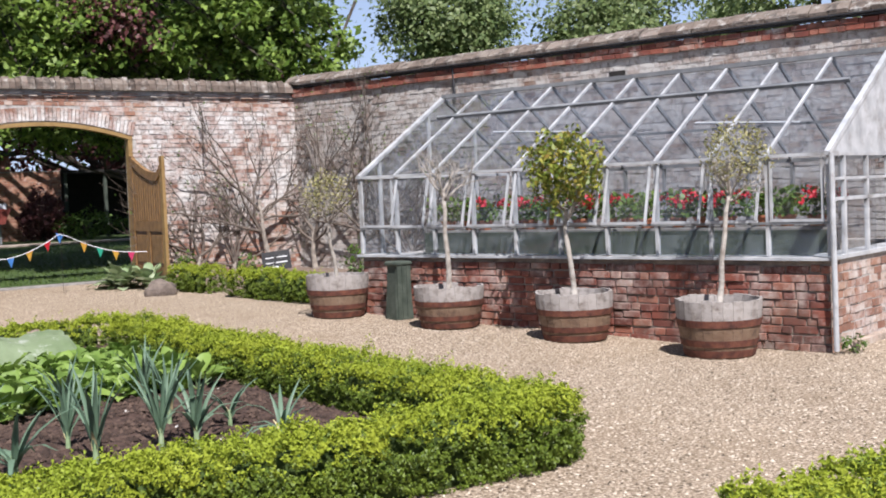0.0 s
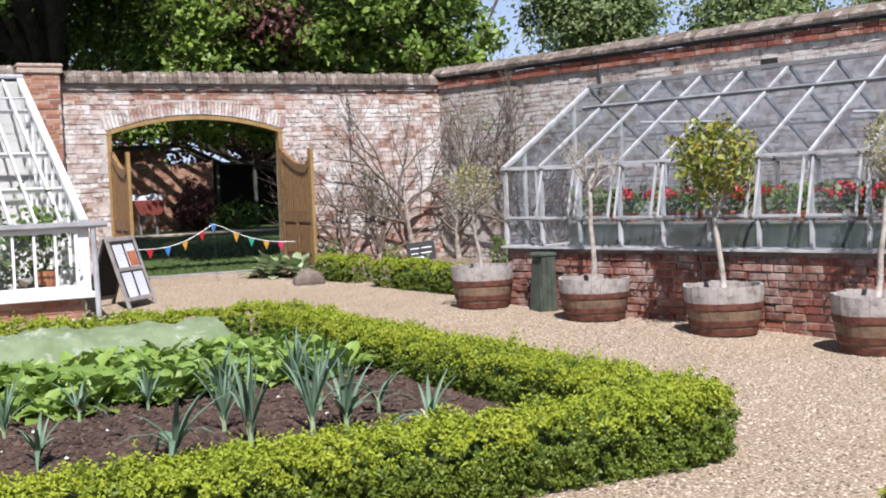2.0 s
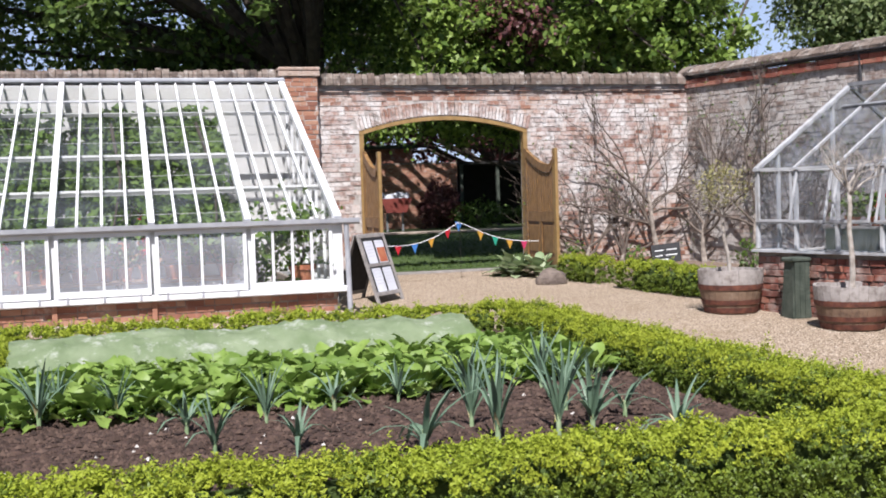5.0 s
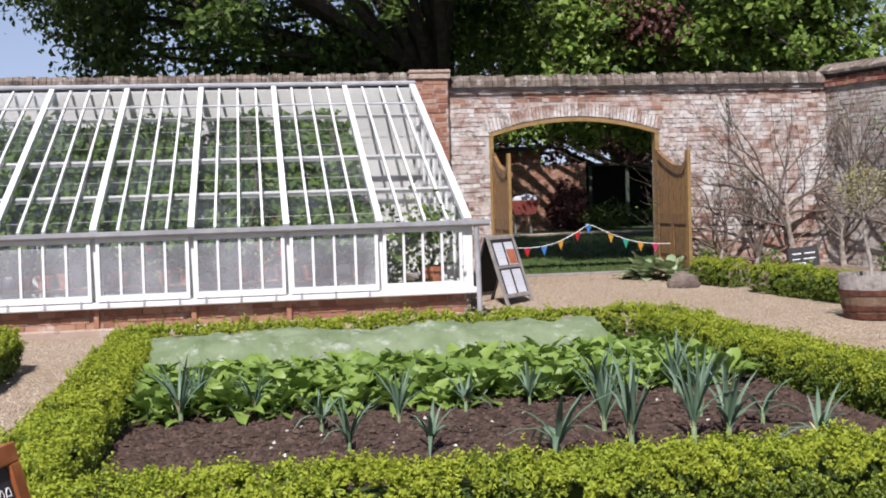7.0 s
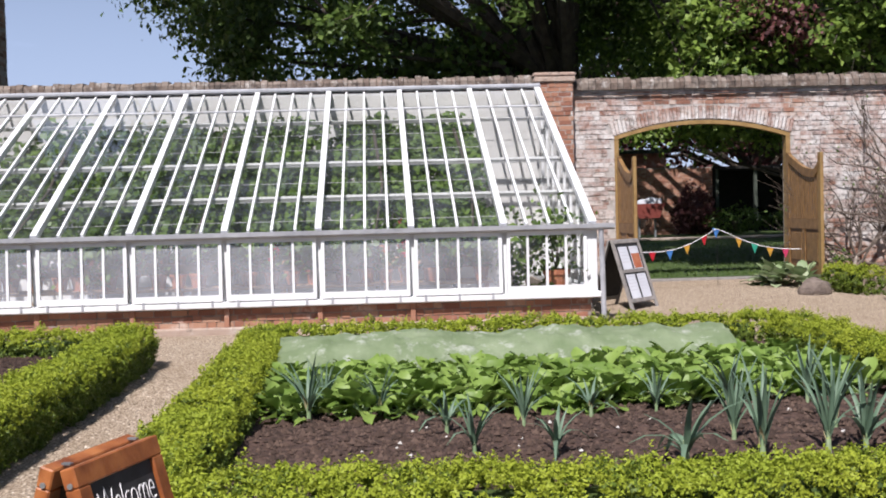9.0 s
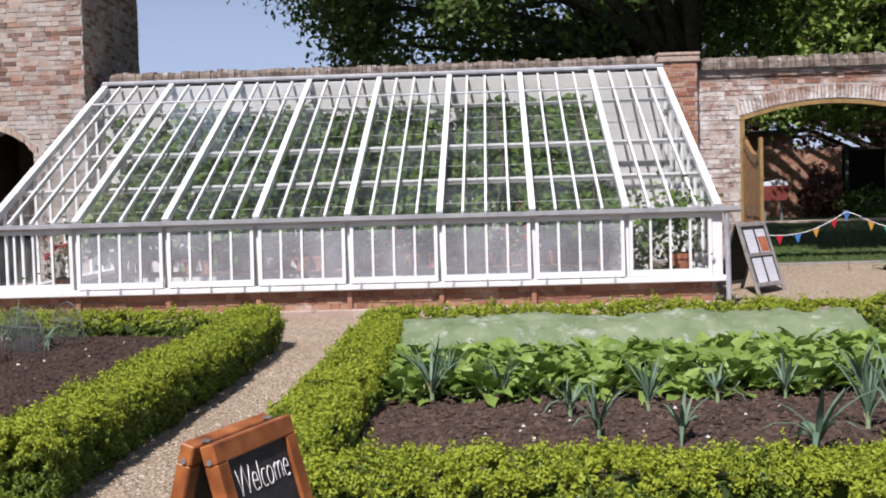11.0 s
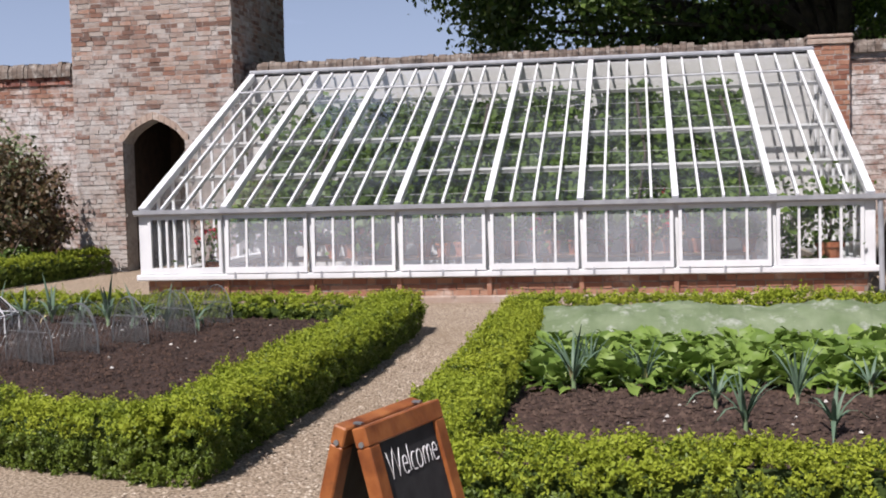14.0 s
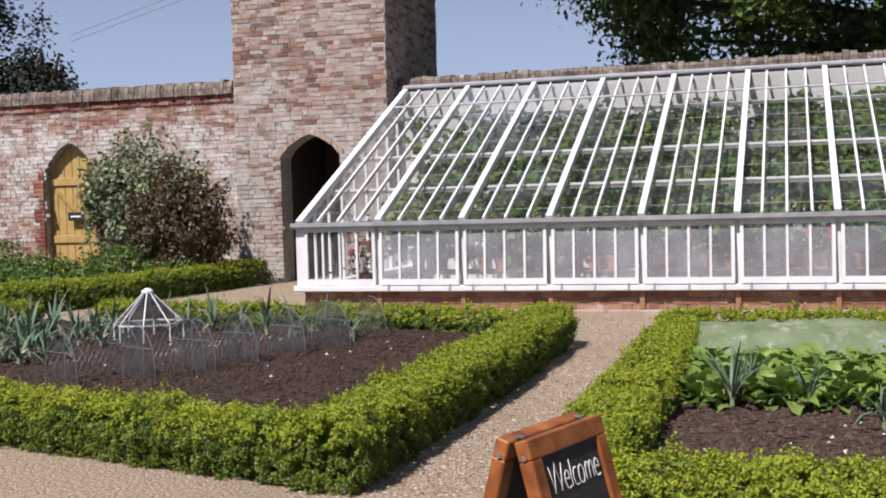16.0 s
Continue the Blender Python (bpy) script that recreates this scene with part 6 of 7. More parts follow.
def branches(bm, p, d, L, r, depth, rng, spread=0.6, up=0.15, kids=3, ends=None, plane=None, sides=5):
    """A limb that bends and forks; ends collects the tips."""
    pts, rad = [p], [r]
    n = 4
    for k in range(n):
        d = (d + Vector(rng.normal(0, 0.16, 3)) + Vector((0, 0, up * 0.3))).normalized()
        if plane is not None:
            d = (d - plane * d.dot(plane) * 0.85).normalized()
        p = p + d * (L / n)
        pts.append(p)
        rad.append(r * (1 - 0.5 * (k + 1) / n))
    tube(bm, pts, rad, sides)
    if depth == 0:
        if ends is not None:
            ends.append(p)
        return
    for k in range(kids):
        q = pts[int(rng.integers(2, n + 1))] if k else pts[-1]
        dd = (d + Vector(rng.normal(0, spread, 3)) + Vector((0, 0, up))).normalized()
        if plane is not None:
            dd = (dd - plane * dd.dot(plane) * 0.9).normalized()
        branches(bm, q, dd, L * rng.uniform(0.55, 0.85), r * 0.5, depth - 1, rng, spread, up, kids, ends, plane, max(4, sides - 1))


def standard(name, base, trunk_top, r, label, mat_leaf, nleaf, lsize, crown_c, crown_r, seed, bark=M_BARK, depth=2, blen=0.25, kids=4):
    rng = np.random.default_rng(seed)
    ob = thing(name, base, label, "tree", "standard trees in barrels")
    b, t = Vector(base), Vector(trunk_top)
    bm = B()
    pts = [b.lerp(t, k / 5) + Vector((rng.normal(0, 0.012), rng.normal(0, 0.012), 0)) * (0 < k < 5) for k in range(6)]
    tube(bm, pts, [r * (1 - 0.07 * k) for k in range(6)], 8)
    part("trunk", bm, bark, ob, smooth=True)
    bm = B()
    for k in range(7):
        an = k * 0.9 + rng.uniform(0, 0.4)
        d = Vector((math.cos(an) * 0.7, math.sin(an) * 0.7, rng.uniform(0.4, 1.0))).normalized()
        branches(bm, t - Vector((0, 0, 0.02 * k)), d, blen, r * 0.45, depth, rng, 0.55, 0.2, kids)
    part("branch_work", bm, bark, ob)
    if nleaf:
        cc = Vector(crown_c)
        v_ = rng.normal(size=(nleaf, 3))
        v_ /= np.linalg.norm(v_, axis=1)[:, None]
        lump = np.array([noise.noise(Vector(q) * 2.2 + Vector((seed, 0, 0))) for q in v_])
        c = np.array(cc) + v_ * (crown_r * (rng.uniform(0.25, 1.0, nleaf) ** 0.5) * (1 + 0.42 * lump))[:, None] * (1, 1, 0.95)
        v, f = leaves(0, c, lsize, rng, aspect=0.5, outward=v_, flat=0.6)
        leaf_mesh("crown", v, f, mat_leaf, ob)
    return ob


X, Y, _ = BAR[0]
standard("standard_tree", (X, Y, 0.40), (X + 0.13, Y - 0.05, 1.46), 0.028, "sparse olive-leaved standard tree with a pale trunk", M_SPARSE, 1100, 0.036, (X + 0.17, Y - 0.09, 1.77), 0.31, 4, depth=2, blen=0.20)
X, Y, _ = BAR[1]
standard("standard_tree", (X, Y, 0.40), (X - 0.04, Y + 0.02, 1.32), 0.032, "round-headed standard tree with yellow-green leaves and red tips", M_BAY, 1700, 0.064, (X - 0.08, Y, 1.70), 0.40, 3, depth=1, blen=0.22)
X, Y, _ = BAR[2]
standard("standard_tree", (X, Y, 0.42), (X - 0.02, Y, 1.52), 0.032, "leafless standard tree with pale bare branches", None, 0, 0, None, 0, 2, depth=3, blen=0.26, kids=3)
X, Y, _ = BAR[3]
standard("standard_tree", (X, Y, 0.48), (X - 0.10, Y, 1.30), 0.026, "thin standard tree with sparse olive leaves", M_SPARSE, 800, 0.038, (X - 0.10, Y, 1.56), 0.30, 1, depth=2, blen=0.22)

# ---- trained trees on the walls ----
def wall_tree(name, base, plane, seed, h, label, leafy=0, fan=6, trunk=0.75, lean=(0, 0, 0), bark=M_TWIG):
    rng = np.random.default_rng(seed)
    ob = thing(name, base, label, "tree", "fruit trees trained on the walls")
    b = Vector(base)
    t = b + Vector((0, 0, trunk)) + Vector(lean)
    along = plane.cross(Vector((0, 0, 1)))
    part("trunk", tube(B(), [b, b.lerp(t, 0.5) + along * 0.04, t], [0.05, 0.04, 0.026], 7), M_BARK_MID if bark is M_TWIG else bark, ob, smooth=True)
    bm, ends = B(), []
    for k in range(fan):
        an = -1.15 + 2.3 * k / (fan - 1) + rng.normal(0, 0.1)
        d = (along * math.sin(an) + Vector((0, 0, 1)) * math.cos(an)).normalized()
        branches(bm, t - Vector((0, 0, rng.uniform(0, trunk * 0.5))), d, h * rng.uniform(0.3, 0.45), 0.027, 3, rng, 0.42, 0.12, 3, ends, plane, 5)
    part("branch_work", bm, bark, ob)
    if leafy and ends:
        c = np.array([tuple(e) for e in ends])
        c = (c[rng.integers(0, len(c), leafy)] + rng.normal(0, 0.06, (leafy, 3)))
        v, f = leaves(0, c, 0.05, rng, aspect=0.6)
        leaf_mesh("leaves", v, f, M_GREEN, ob)
    return ob


PN = Vector((0, -1, 0))
wall_tree("trained_fruit_tree", (7.75, WY - 0.22, 0.25), PN, 31, 1.9, "bare fan-trained fruit tree on the limewashed wall", 90, 6, 0.35)
wall_tree("trained_fruit_tree", (9.05, WY - 0.30, 0.25), PN, 32, 2.9, "tall pale-stemmed bare fruit tree against the corner", 60, 7, 1.25, (-0.2, 0, 0))
wall_tree("trained_fruit_tree", (8.4, WY - 0.2, 0.25), PN, 36, 1.5, "low bare fan-trained shrub on the limewashed wall", 60, 6, 0.2)
for a, sd, h, tr in ((-14.9, 33, 2.6, 0.7), (-13.7, 34, 2.7, 0.9), (-12.6, 35, 2.0, 0.5)):
    q = side(a, EW - 0.22)
    wall_tree("trained_fruit_tree", (q.x, q.y, gz(q.y)), -RNV, sd, h, "bare brown fruit tree trained on the grey side wall", 110, 6, tr)

# ---- the gate ----
def gate_leaf(hinge, free, label, flip):
    """A gate leaf with two lower panels, boarded upper part and a swept top."""
    hx, fx = Vector((*hinge, gz(hinge[1]) + 0.02)), Vector((*free, gz(free[1]) + 0.0))
    d = (fx - hx)
    d.z = 0
    W = d.length
    d.normalize()
    n = Vector((-d.y, d.x, 0))
    m = Matrix((d, n, Vector((0, 0, 1)))).transposed().to_4x4()
    m.translation = hx
    ob = thing("gate_leaf", hx, label, "gate", "leaves of the garden gate")
    HH = 2.02

    def top(u):
        u = u / W
        return HH - 0.30 * math.sin(min(1, u / 0.78) * math.pi / 2) ** 1.2 + (0.22 * max(0, (u - 0.86) / 0.14))

    part("hinge_stile", box(B(), 0, 0.12, -0.025, 0.025, 0, HH, m, 0.004), M_OAK, ob)
    part("closing_stile", box(B(), W - 0.12, W, -0.025, 0.025, 0, HH - 0.06, m, 0.004), M_FRAMEWOOD, ob)
    part("bottom_rail", box(B(), 0.12, W - 0.12, -0.022, 0.022, 0, 0.24, m), M_OAK, ob)
    part("middle_rail", box(B(), 0.12, W - 0.12, -0.022, 0.022, 0.80, 0.96, m), M_OAK, ob)
    part("muntin", box(B(), W / 2 - 0.06, W / 2 + 0.06, -0.022, 0.022, 0.24, 0.80, m), M_OAK, ob)
    for a, b in ((0.12, W / 2 - 0.06), (W / 2 + 0.06, W - 0.12)):
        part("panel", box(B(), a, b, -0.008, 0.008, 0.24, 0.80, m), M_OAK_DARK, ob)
        part("panel_bead", box(B(), a + 0.05, b - 0.05, -0.014, 0.014, 0.30, 0.74, m, 0.006), M_OAK, ob)
    nb = 12
    bw = (W - 0.24) / nb
    for k in range(nb):
        a = 0.12 + bw * k
        part("board", box(B(), a + 0.008, a + bw - 0.008, -0.012, 0.012, 0.96, top(a + bw / 2) - 0.08, m, 0.003), M_OAK, ob)
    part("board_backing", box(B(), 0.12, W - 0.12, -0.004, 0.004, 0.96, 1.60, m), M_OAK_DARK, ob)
    bm = B()
    us = np.linspace(0.10, W - 0.05, 14)
    rr_ = [[bm.verts.new(m @ Vector((u, s, top(u) + z))) for s, z in ((-0.03, -0.13), (0.03, -0.13), (0.03, 0), (-0.03, 0))] for u in us]
    for r0, r1 in zip(rr_, rr_[1:]):
        for j in range(4):
            bm.faces.new((r0[j], r0[(j + 1) % 4], r1[(j + 1) % 4], r1[j]))
    bm.faces.new(rr_[0])
    bm.faces.new(rr_[-1])
    part("top_rail", bm, M_OAK, ob, "swept top rail")
    return ob


gate_leaf((GR - 0.06, WY - 0.04), (6.68, 17.25), "open golden-brown panelled gate leaf with a swept top", 1)
gate_leaf((GL + 0.06, WY - 0.04), (3.88, 17.38), "open golden-brown gate leaf seen edge-on", -1)
gf = tagged(new("gate_frame"), "ochre timber frame lining the arched gateway", "frame", kind="structure")
gf.matrix_basis = Matrix.Translation((5.3, WY, 0.3))
for x0, x1 in ((GL, GL + 0.07), (GR - 0.07, GR)):
    part("jamb", box(B(), x0, x1, WY - 0.02, WY + 0.12, 0.2, ARCH_S + 0.01), M_FRAMEWOOD, gf)
bm = B()
rr_ = []
for x in np.linspace(GL, GR, 22):
    rr_.append([bm.verts.new((x, y, arch_z(x) + z)) for y, z in ((WY - 0.025, -0.065), (WY + 0.12, -0.065), (WY + 0.12, -0.002), (WY - 0.025, -0.002))])
for r0, r1 in zip(rr_, rr_[1:]):
    for j in range(4):
        bm.faces.new((r0[j], r0[(j + 1) % 4], r1[(j + 1) % 4], r1[j]))
part("arch_head", bm, M_FRAMEWOOD, gf)
tagged(part("threshold", box(B(), GL, GR, WY - 0.02, WY + 0.30, 0.21, 0.28), M_GREYWOOD), "low dark timber threshold across the gateway", "threshold", kind="structure")

# bunting across the gateway
bun = thing("bunting", (5.3, 17.6, 0.9), "string of small coloured triangular flags across the gateway", "bunting")
P0, PK, P1 = Vector((3.95, 17.40, 0.80)), Vector((5.13, 17.45, 1.13)), Vector((6.42, 17.45, 0.78))
bm = B()
line = []
for k in range(25):
    t = k / 24
    if t < 0.55:
        u = t / 0.55
        q = P0.lerp(PK, u) - Vector((0, 0, 0.12 * math.sin(u * math.pi)))
    else:
        u = (t - 0.55) / 0.45
        q = PK.lerp(P1, u) - Vector((0, 0, 0.10 * math.sin(u * math.pi)))
    line.append(q)
tube(bm, line, [0.0045] * 25, 5)
part("string", bm, M_CHALK, bun)
for k, i in enumerate((2, 5, 8, 11, 13, 16, 18, 20, 22)):
    q, w = line[i], 0.056
    bm = B()
    d = (line[i + 1] - line[i]).normalized() * w
    tip = q + Vector((0.01, 0.03, -0.145))
    a_, b_, c_ = [bm.verts.new(p) for p in (q - d, q + d, tip)]
    a2, b2_, c2 = [bm.verts.new(p + Vector((0, 0.003, 0))) for p in (q - d, q + d, tip)]
    bm.faces.new((a_, c_, b_))
    bm.faces.new((a2, b2_, c2))
    part("flag", bm, FLAGS[(0, 1, 2, 0, 1, 2, 3, 2, 4)[k]], bun)
part("pole", tube(B(), [(5.13, 17.45, 0.25), (5.13, 17.45, 1.14)], [0.003, 0.003], 6), M_DARK, bun)

# stone holding the gate, slate sign, green post
def rock(name, at, sx, sy, sz, label, seed):
    bm = B()
    bmesh.ops.create_icosphere(bm, subdivisions=3, radius=1)
    for v in bm.verts:
        k = 1 + 0.22 * noise.noise(v.co * 1.6 + Vector((seed, 0, 0))) + 0.08 * noise.noise(v.co * 4 + Vector((seed, 0, 0)))
        v.co = Vector((v.co.x * sx * k, v.co.y * sy * k, max(-0.35, v.co.z) * sz * k)) + Vector(at)
    return tagged(part(name, bm, M_STONE, smooth=False), label, "stone")


rock("gate_stone", (6.20, 16.35, gz(16.4) + 0.05), 0.23, 0.17, 0.17, "rough grey-brown stone propping the gate open", 4)
sg = thing("slate_sign", (7.35, 15.1, gz(15.1)), "small black slate sign with chalk writing on a stake", "sign")
mS = pose(7.42, 15.02, 0.64, -12, -6, -28)
part("slate", box(B(), -0.20, 0.20, -0.01, 0.01, -0.135, 0.135, mS, 0.003), M_SLATE, sg)
part("stake", box(B(), -0.02, 0.02, 0.012, 0.03, -0.45, 0.10, mS), M_GREYWOOD, sg)
for a, b, z, h in ((-0.15, -0.03, 0.045, 0.035), (0.01, 0.15, 0.045, 0.035), (-0.15, -0.05, -0.030, 0.030), (-0.01, 0.15, -0.030, 0.035)):
    part("writing_bar", box(B(), a, b, -0.014, -0.011, z - h / 6, z + h / 6, mS), M_CHALK, sg)
bm = B()
for x0, x1, z0, z1 in ((-0.11, 0.02, -0.102, -0.082),):
    box(bm, x0, x1, -0.014, -0.011, z0, z1, mS)
bm.faces.new([bm.verts.new(mS @ Vector(p)) for p in ((-0.15, -0.013, -0.092), (-0.10, -0.013, -0.115), (-0.10, -0.013, -0.069))])
part("arrow", bm, M_CHALK, sg, "chalked arrow")

gp = thing("wooden_bollard", (7.04, 11.20, gz(11.2) + bank(7.04, 11.2)), "squat green weathered wooden post with a cap", "post")
bx, by, bz = 7.04, 11.20, gz(11.2) + bank(7.04, 11.2)
bm = B()
rr_ = [[bm.verts.new((bx + sx * w, by + sy * w, bz + z)) for sx, sy in ((-1, -1), (1, -1), (1, 1), (-1, 1))] for w, z in ((0.115, 0), (0.085, 0.60))]
for j in range(4):
    bm.faces.new((rr_[0][j], rr_[0][(j + 1) % 4], rr_[1][(j + 1) % 4], rr_[1][j]))
bm.faces.new(rr_[1])
part("post", bm, M_GREENPOST, gp)
for k in range(3):
    part("board", box(B(), bx - 0.09 + 0.061 * k, bx - 0.09 + 0.061 * k + 0.056, by - 0.125, by - 0.105, bz + 0.0, bz + 0.60), M_GREENPOST, gp)
part("cap", box(B(), bx - 0.115, bx + 0.115, by - 0.13, by + 0.115, bz + 0.60, bz + 0.65, None, 0.015), M_GREENPOST, gp)

# ---- boards ----
def a_board(name, ridge0, ridge1, foot, wood, label, fw, th):
    """A folding A-board: two hinged frames with black panels, splayed at the foot."""
    r0, r1 = Vector(ridge0), Vector(ridge1)
    d = (r1 - r0)
    d.z = 0
    W = d.length
    d.normalize()
    n = Vector((d.y, -d.x, 0))
    ob = thing(name, ((r0.x + r1.x) / 2, (r0.y + r1.y) / 2, gz(r0.y)), label, "sign board")
    mats = []
    for s in (1, -1):
        H = r0.z - gz(r0.y)
        dn = (n * s * foot - Vector((0, 0, H)))
        Ls = dn.length
        dn.normalize()
        out = d.cross(dn).normalized()
        if out.dot(n * s) < 0:
            out = -out
        m = Matrix((d, out, -dn)).transposed().to_4x4()
        m.translation = r0 + n * s * (th * 0.64)
        fr = part("front_frame" if s > 0 else "rear_frame", box(B(), 0, W, -th / 2, th / 2, -fw, 0, m, 0.004), wood, ob)
        for a in (0, W - fw):
            part("stile", box(B(), a, a + fw, -th / 2, th / 2, -Ls, -fw, m, 0.004), wood, fr)
        part("bottom_rail", box(B(), fw, W - fw, -th / 2, th / 2, -Ls + 0.10, -Ls + 0.10 + fw, m, 0.004), wood, fr)
        part("black_panel", box(B(), fw, W - fw, -th / 4, th / 4, -Ls + 0.10 + fw, -fw, m), M_SLATE, fr)
        for a in (0.012, W - 0.012):
            part("bolt", tube(B(), [m @ Vector((a - 0.016 if a < 0.1 else a + 0.003, 0, -0.045)), m @ Vector((a - 0.010 if a < 0.1 else a + 0.016, 0, -0.045))], [0.008, 0.008], 8), M_WIRE, fr)
        mats.append((m, Ls, W))
    for a in (0.05, W - 0.05):
        c = r0 + d * a
        part("hinge", beam(B(), c - n * 0.013 + Vector((0, 0, 0.002)), c + n * 0.013 + Vector((0, 0, 0.002)), 0.016, 0.005), M_WIRE, ob)
    return ob, mats


wb, wm = a_board("welcome_board", (-0.800, 3.215, 0.915), (-0.668, 3.615, 0.915), 0.25, M_CEDAR, "orange-stained wooden A-board with a chalked black panel", 0.055, 0.042)
m, Ls, W = wm[0]
tcv = bpy.data.curves.new("writing", "FONT")
tcv.body = "Welcome"
tcv.size = 0.125
tcv.offset = -0.0068
tcv.shear = 0.12
tcv.space_character = 0.92
tcv.extrude = 0.0008
tcv.align_x = "CENTER"
tx = new("writing", tcv)
tcv.materials.append(M_CHALK)
tx.matrix_basis = m @ Matrix.Translation((W / 2, 0.0125, -0.165)) @ Matrix(((0.60, 0, 0, 0), (0, 0, 1, 0), (0, 1, 0, 0), (0, 0, 0, 1)))
tx.parent = wb
tx.matrix_parent_inverse = wb.matrix_basis.inverted()
tx["label"] = "white chalk lettering"

nbd, nm_ = a_board("notice_board", (3.03, 15.20, 1.06), (3.50, 15.70, 1.06), 0.30, M_GREYWOOD, "grey timber A-board with printed notices on black", 0.055, 0.03)
m, Ls, W = nm_[0]
for k, (a, b, z0, z1, mt) in enumerate(((0.10, 0.32, -0.42, -0.10, M_PAPER), (0.37, 0.59, -0.42, -0.10, M_PAPER), (0.10, 0.32, -0.82, -0.48, M_PAPER), (0.37, 0.59, -0.82, -0.48, M_PAPER))):
    pp = part("notice", box(B(), a, b, 0.009, 0.012, z0, z1, m), mt, nbd, "printed paper notice")
    if k == 1:
        part("picture_block", box(B(), a + 0.01, b - 0.01, 0.0125, 0.014, z0 + 0.02, (z0 + z1) / 2 + 0.06, m), M_PAPER_RED, pp)
    for j in range(5):
        zz = z1 - 0.03 - j * 0.045
        if k != 1 or j == 0:
            part("writing_bar", box(B(), a + 0.02, b - 0.02 - 0.03 * (j % 2), 0.0125, 0.0135, zz - 0.004, zz + 0.004, m), M_INK, pp)
part("middle_rail", box(B(), 0.055, W - 0.055, -0.015, 0.015, -0.455, -0.41, m), M_GREYWOOD, nbd)

# ---- trees beyond the walls ----
def big_tree(name, base, h, crown, label, mat_leaf, seed, clusters=420, per=46, lsize=0.24, bark=M_BARK_DARK, cl_r=0.75, hang=0.0, trunk_r=0.42, sprays=None, roof=0, gap=None):
    """A broad tree: trunk, forking limbs and a crown of leaf clusters with gaps."""
    rng = np.random.default_rng(seed)
    b = Vector(base)
    cx, cy, cz, rx, ry, rz = crown
    ob = thing(name, base, label, "tree", "trees beyond the garden walls")
    part("trunk", tube(B(), [b - Vector((0, 0, 0.2)), b + Vector((0.1, 0, h * 0.5)), b + Vector((0, 0.1, h))], [trunk_r * 1.25, trunk_r, trunk_r * 0.85], 10), bark, ob, smooth=True)
    c0 = Vector((cx, cy, cz))
    cs = []
    for k in range(clusters * 5):
        v = Vector(rng.normal(size=3)).normalized()
        q = rng.uniform(0.45, 1.0) ** 0.5 * (1 + 0.24 * noise.noise(v * 2.1 + Vector((seed * 3.3, 0, 0))) + 0.12 * noise.noise(v * 5 + Vector((seed, 0, 0))))
        p = c0 + Vector((v.x * rx * q, v.y * ry * q, v.z * rz * q))
        if p.z < 1.6 or noise.noise(p * 0.42 + Vector((seed, 5, 0))) < 0.02:
            continue
        if gap and gap[0] < p.x < gap[1] and p.y < gap[2] and p.z < gap[3]:
            continue
        cs.append(p)
        if len(cs) >= clusters:
            break
    # unseen leaf clusters added above the view, to shade the crown's front
    for k in range(roof):
        v = Vector(rng.normal(size=3)).normalized() * rng.uniform(0.2, 1.0) ** 0.5
        cs.append(c0 + Vector((v.x * rx - 1.5, v.y * 3.6 - 6.0, v.z * 1.0 + rz * 0.28)))
    t = b + Vector((0, 0.1, h))
    for k in range(0, len(cs), max(1, len(cs) // 34)):
        p = cs[k]
        mid = t.lerp(p, 0.5) + Vector(rng.normal(0, 0.4, 3)) + Vector((0, 0, 0.3))
        st = b + Vector((0, 0, h * rng.uniform(0.6, 1.0)))
        bm = tube(B(), [st, st.lerp(mid, 0.5), mid, mid.lerp(p, 0.6), p], [trunk_r * 0.38, trunk_r * 0.30, trunk_r * 0.2, trunk_r * 0.1, 0.02], 6)
        part("limb", bm, bark, ob)
    c = np.array([tuple(p) for p in cs])
    if sprays:
        # drooping outer branches, each with a row of tight leaf clumps
        n, x0, x1, y0, y1, z0, z1 = sprays
        tight = []
        for k in range(n):
            p = Vector((rng.uniform(x0, x1), rng.uniform(y0, y1), rng.uniform(z0, z1)))
            d = Vector((rng.normal(0, 0.5), rng.normal(-0.1, 0.25), -0.22)).normalized()
            L = rng.uniform(0.5, 1.3)
            st = p - d * L + Vector((0, 1.4, 0.7))
            part("twig", tube(B(), [st, p, p + d * L], [0.035, 0.022, 0.008], 5), bark, ob)
            for j in range(int(4 + 5 * L)):
                tight.append(tuple(p + d * (L * rng.uniform(-0.6, 1.05)) + Vector(rng.normal(0, 0.10, 3))))
        tight = np.array(tight)
        far = np.repeat(tight, 24, 0) + rng.normal(size=(len(tight) * 24, 3)) * (0.13, 0.13, 0.09)
        v, f = leaves(0, far, lsize * 1.0, rng, aspect=0.55, outward=np.array([[-0.1, -0.35, 0.8]]), flat=1.1)
        tagged(leaf_mesh("outer_foliage", v, f, mat_leaf, ob), kind="stuff")
    pts = np.repeat(c, per, 0) + rng.normal(size=(len(c) * per, 3)) * (cl_r * 0.55, cl_r * 0.55, cl_r * (0.36 + hang))
    if hang:
        pts[:, 2] -= np.abs(rng.normal(0, hang, len(pts)))
    out = pts - np.array(c0)
    out /= np.linalg.norm(out, axis=1)[:, None]
    out[:, 2] += 0.7
    v, f = leaves(0, pts, lsize, rng, aspect=0.6, outward=out, flat=0.9)
    tagged(leaf_mesh("crown", v, f, mat_leaf, ob), kind="stuff")
    return ob


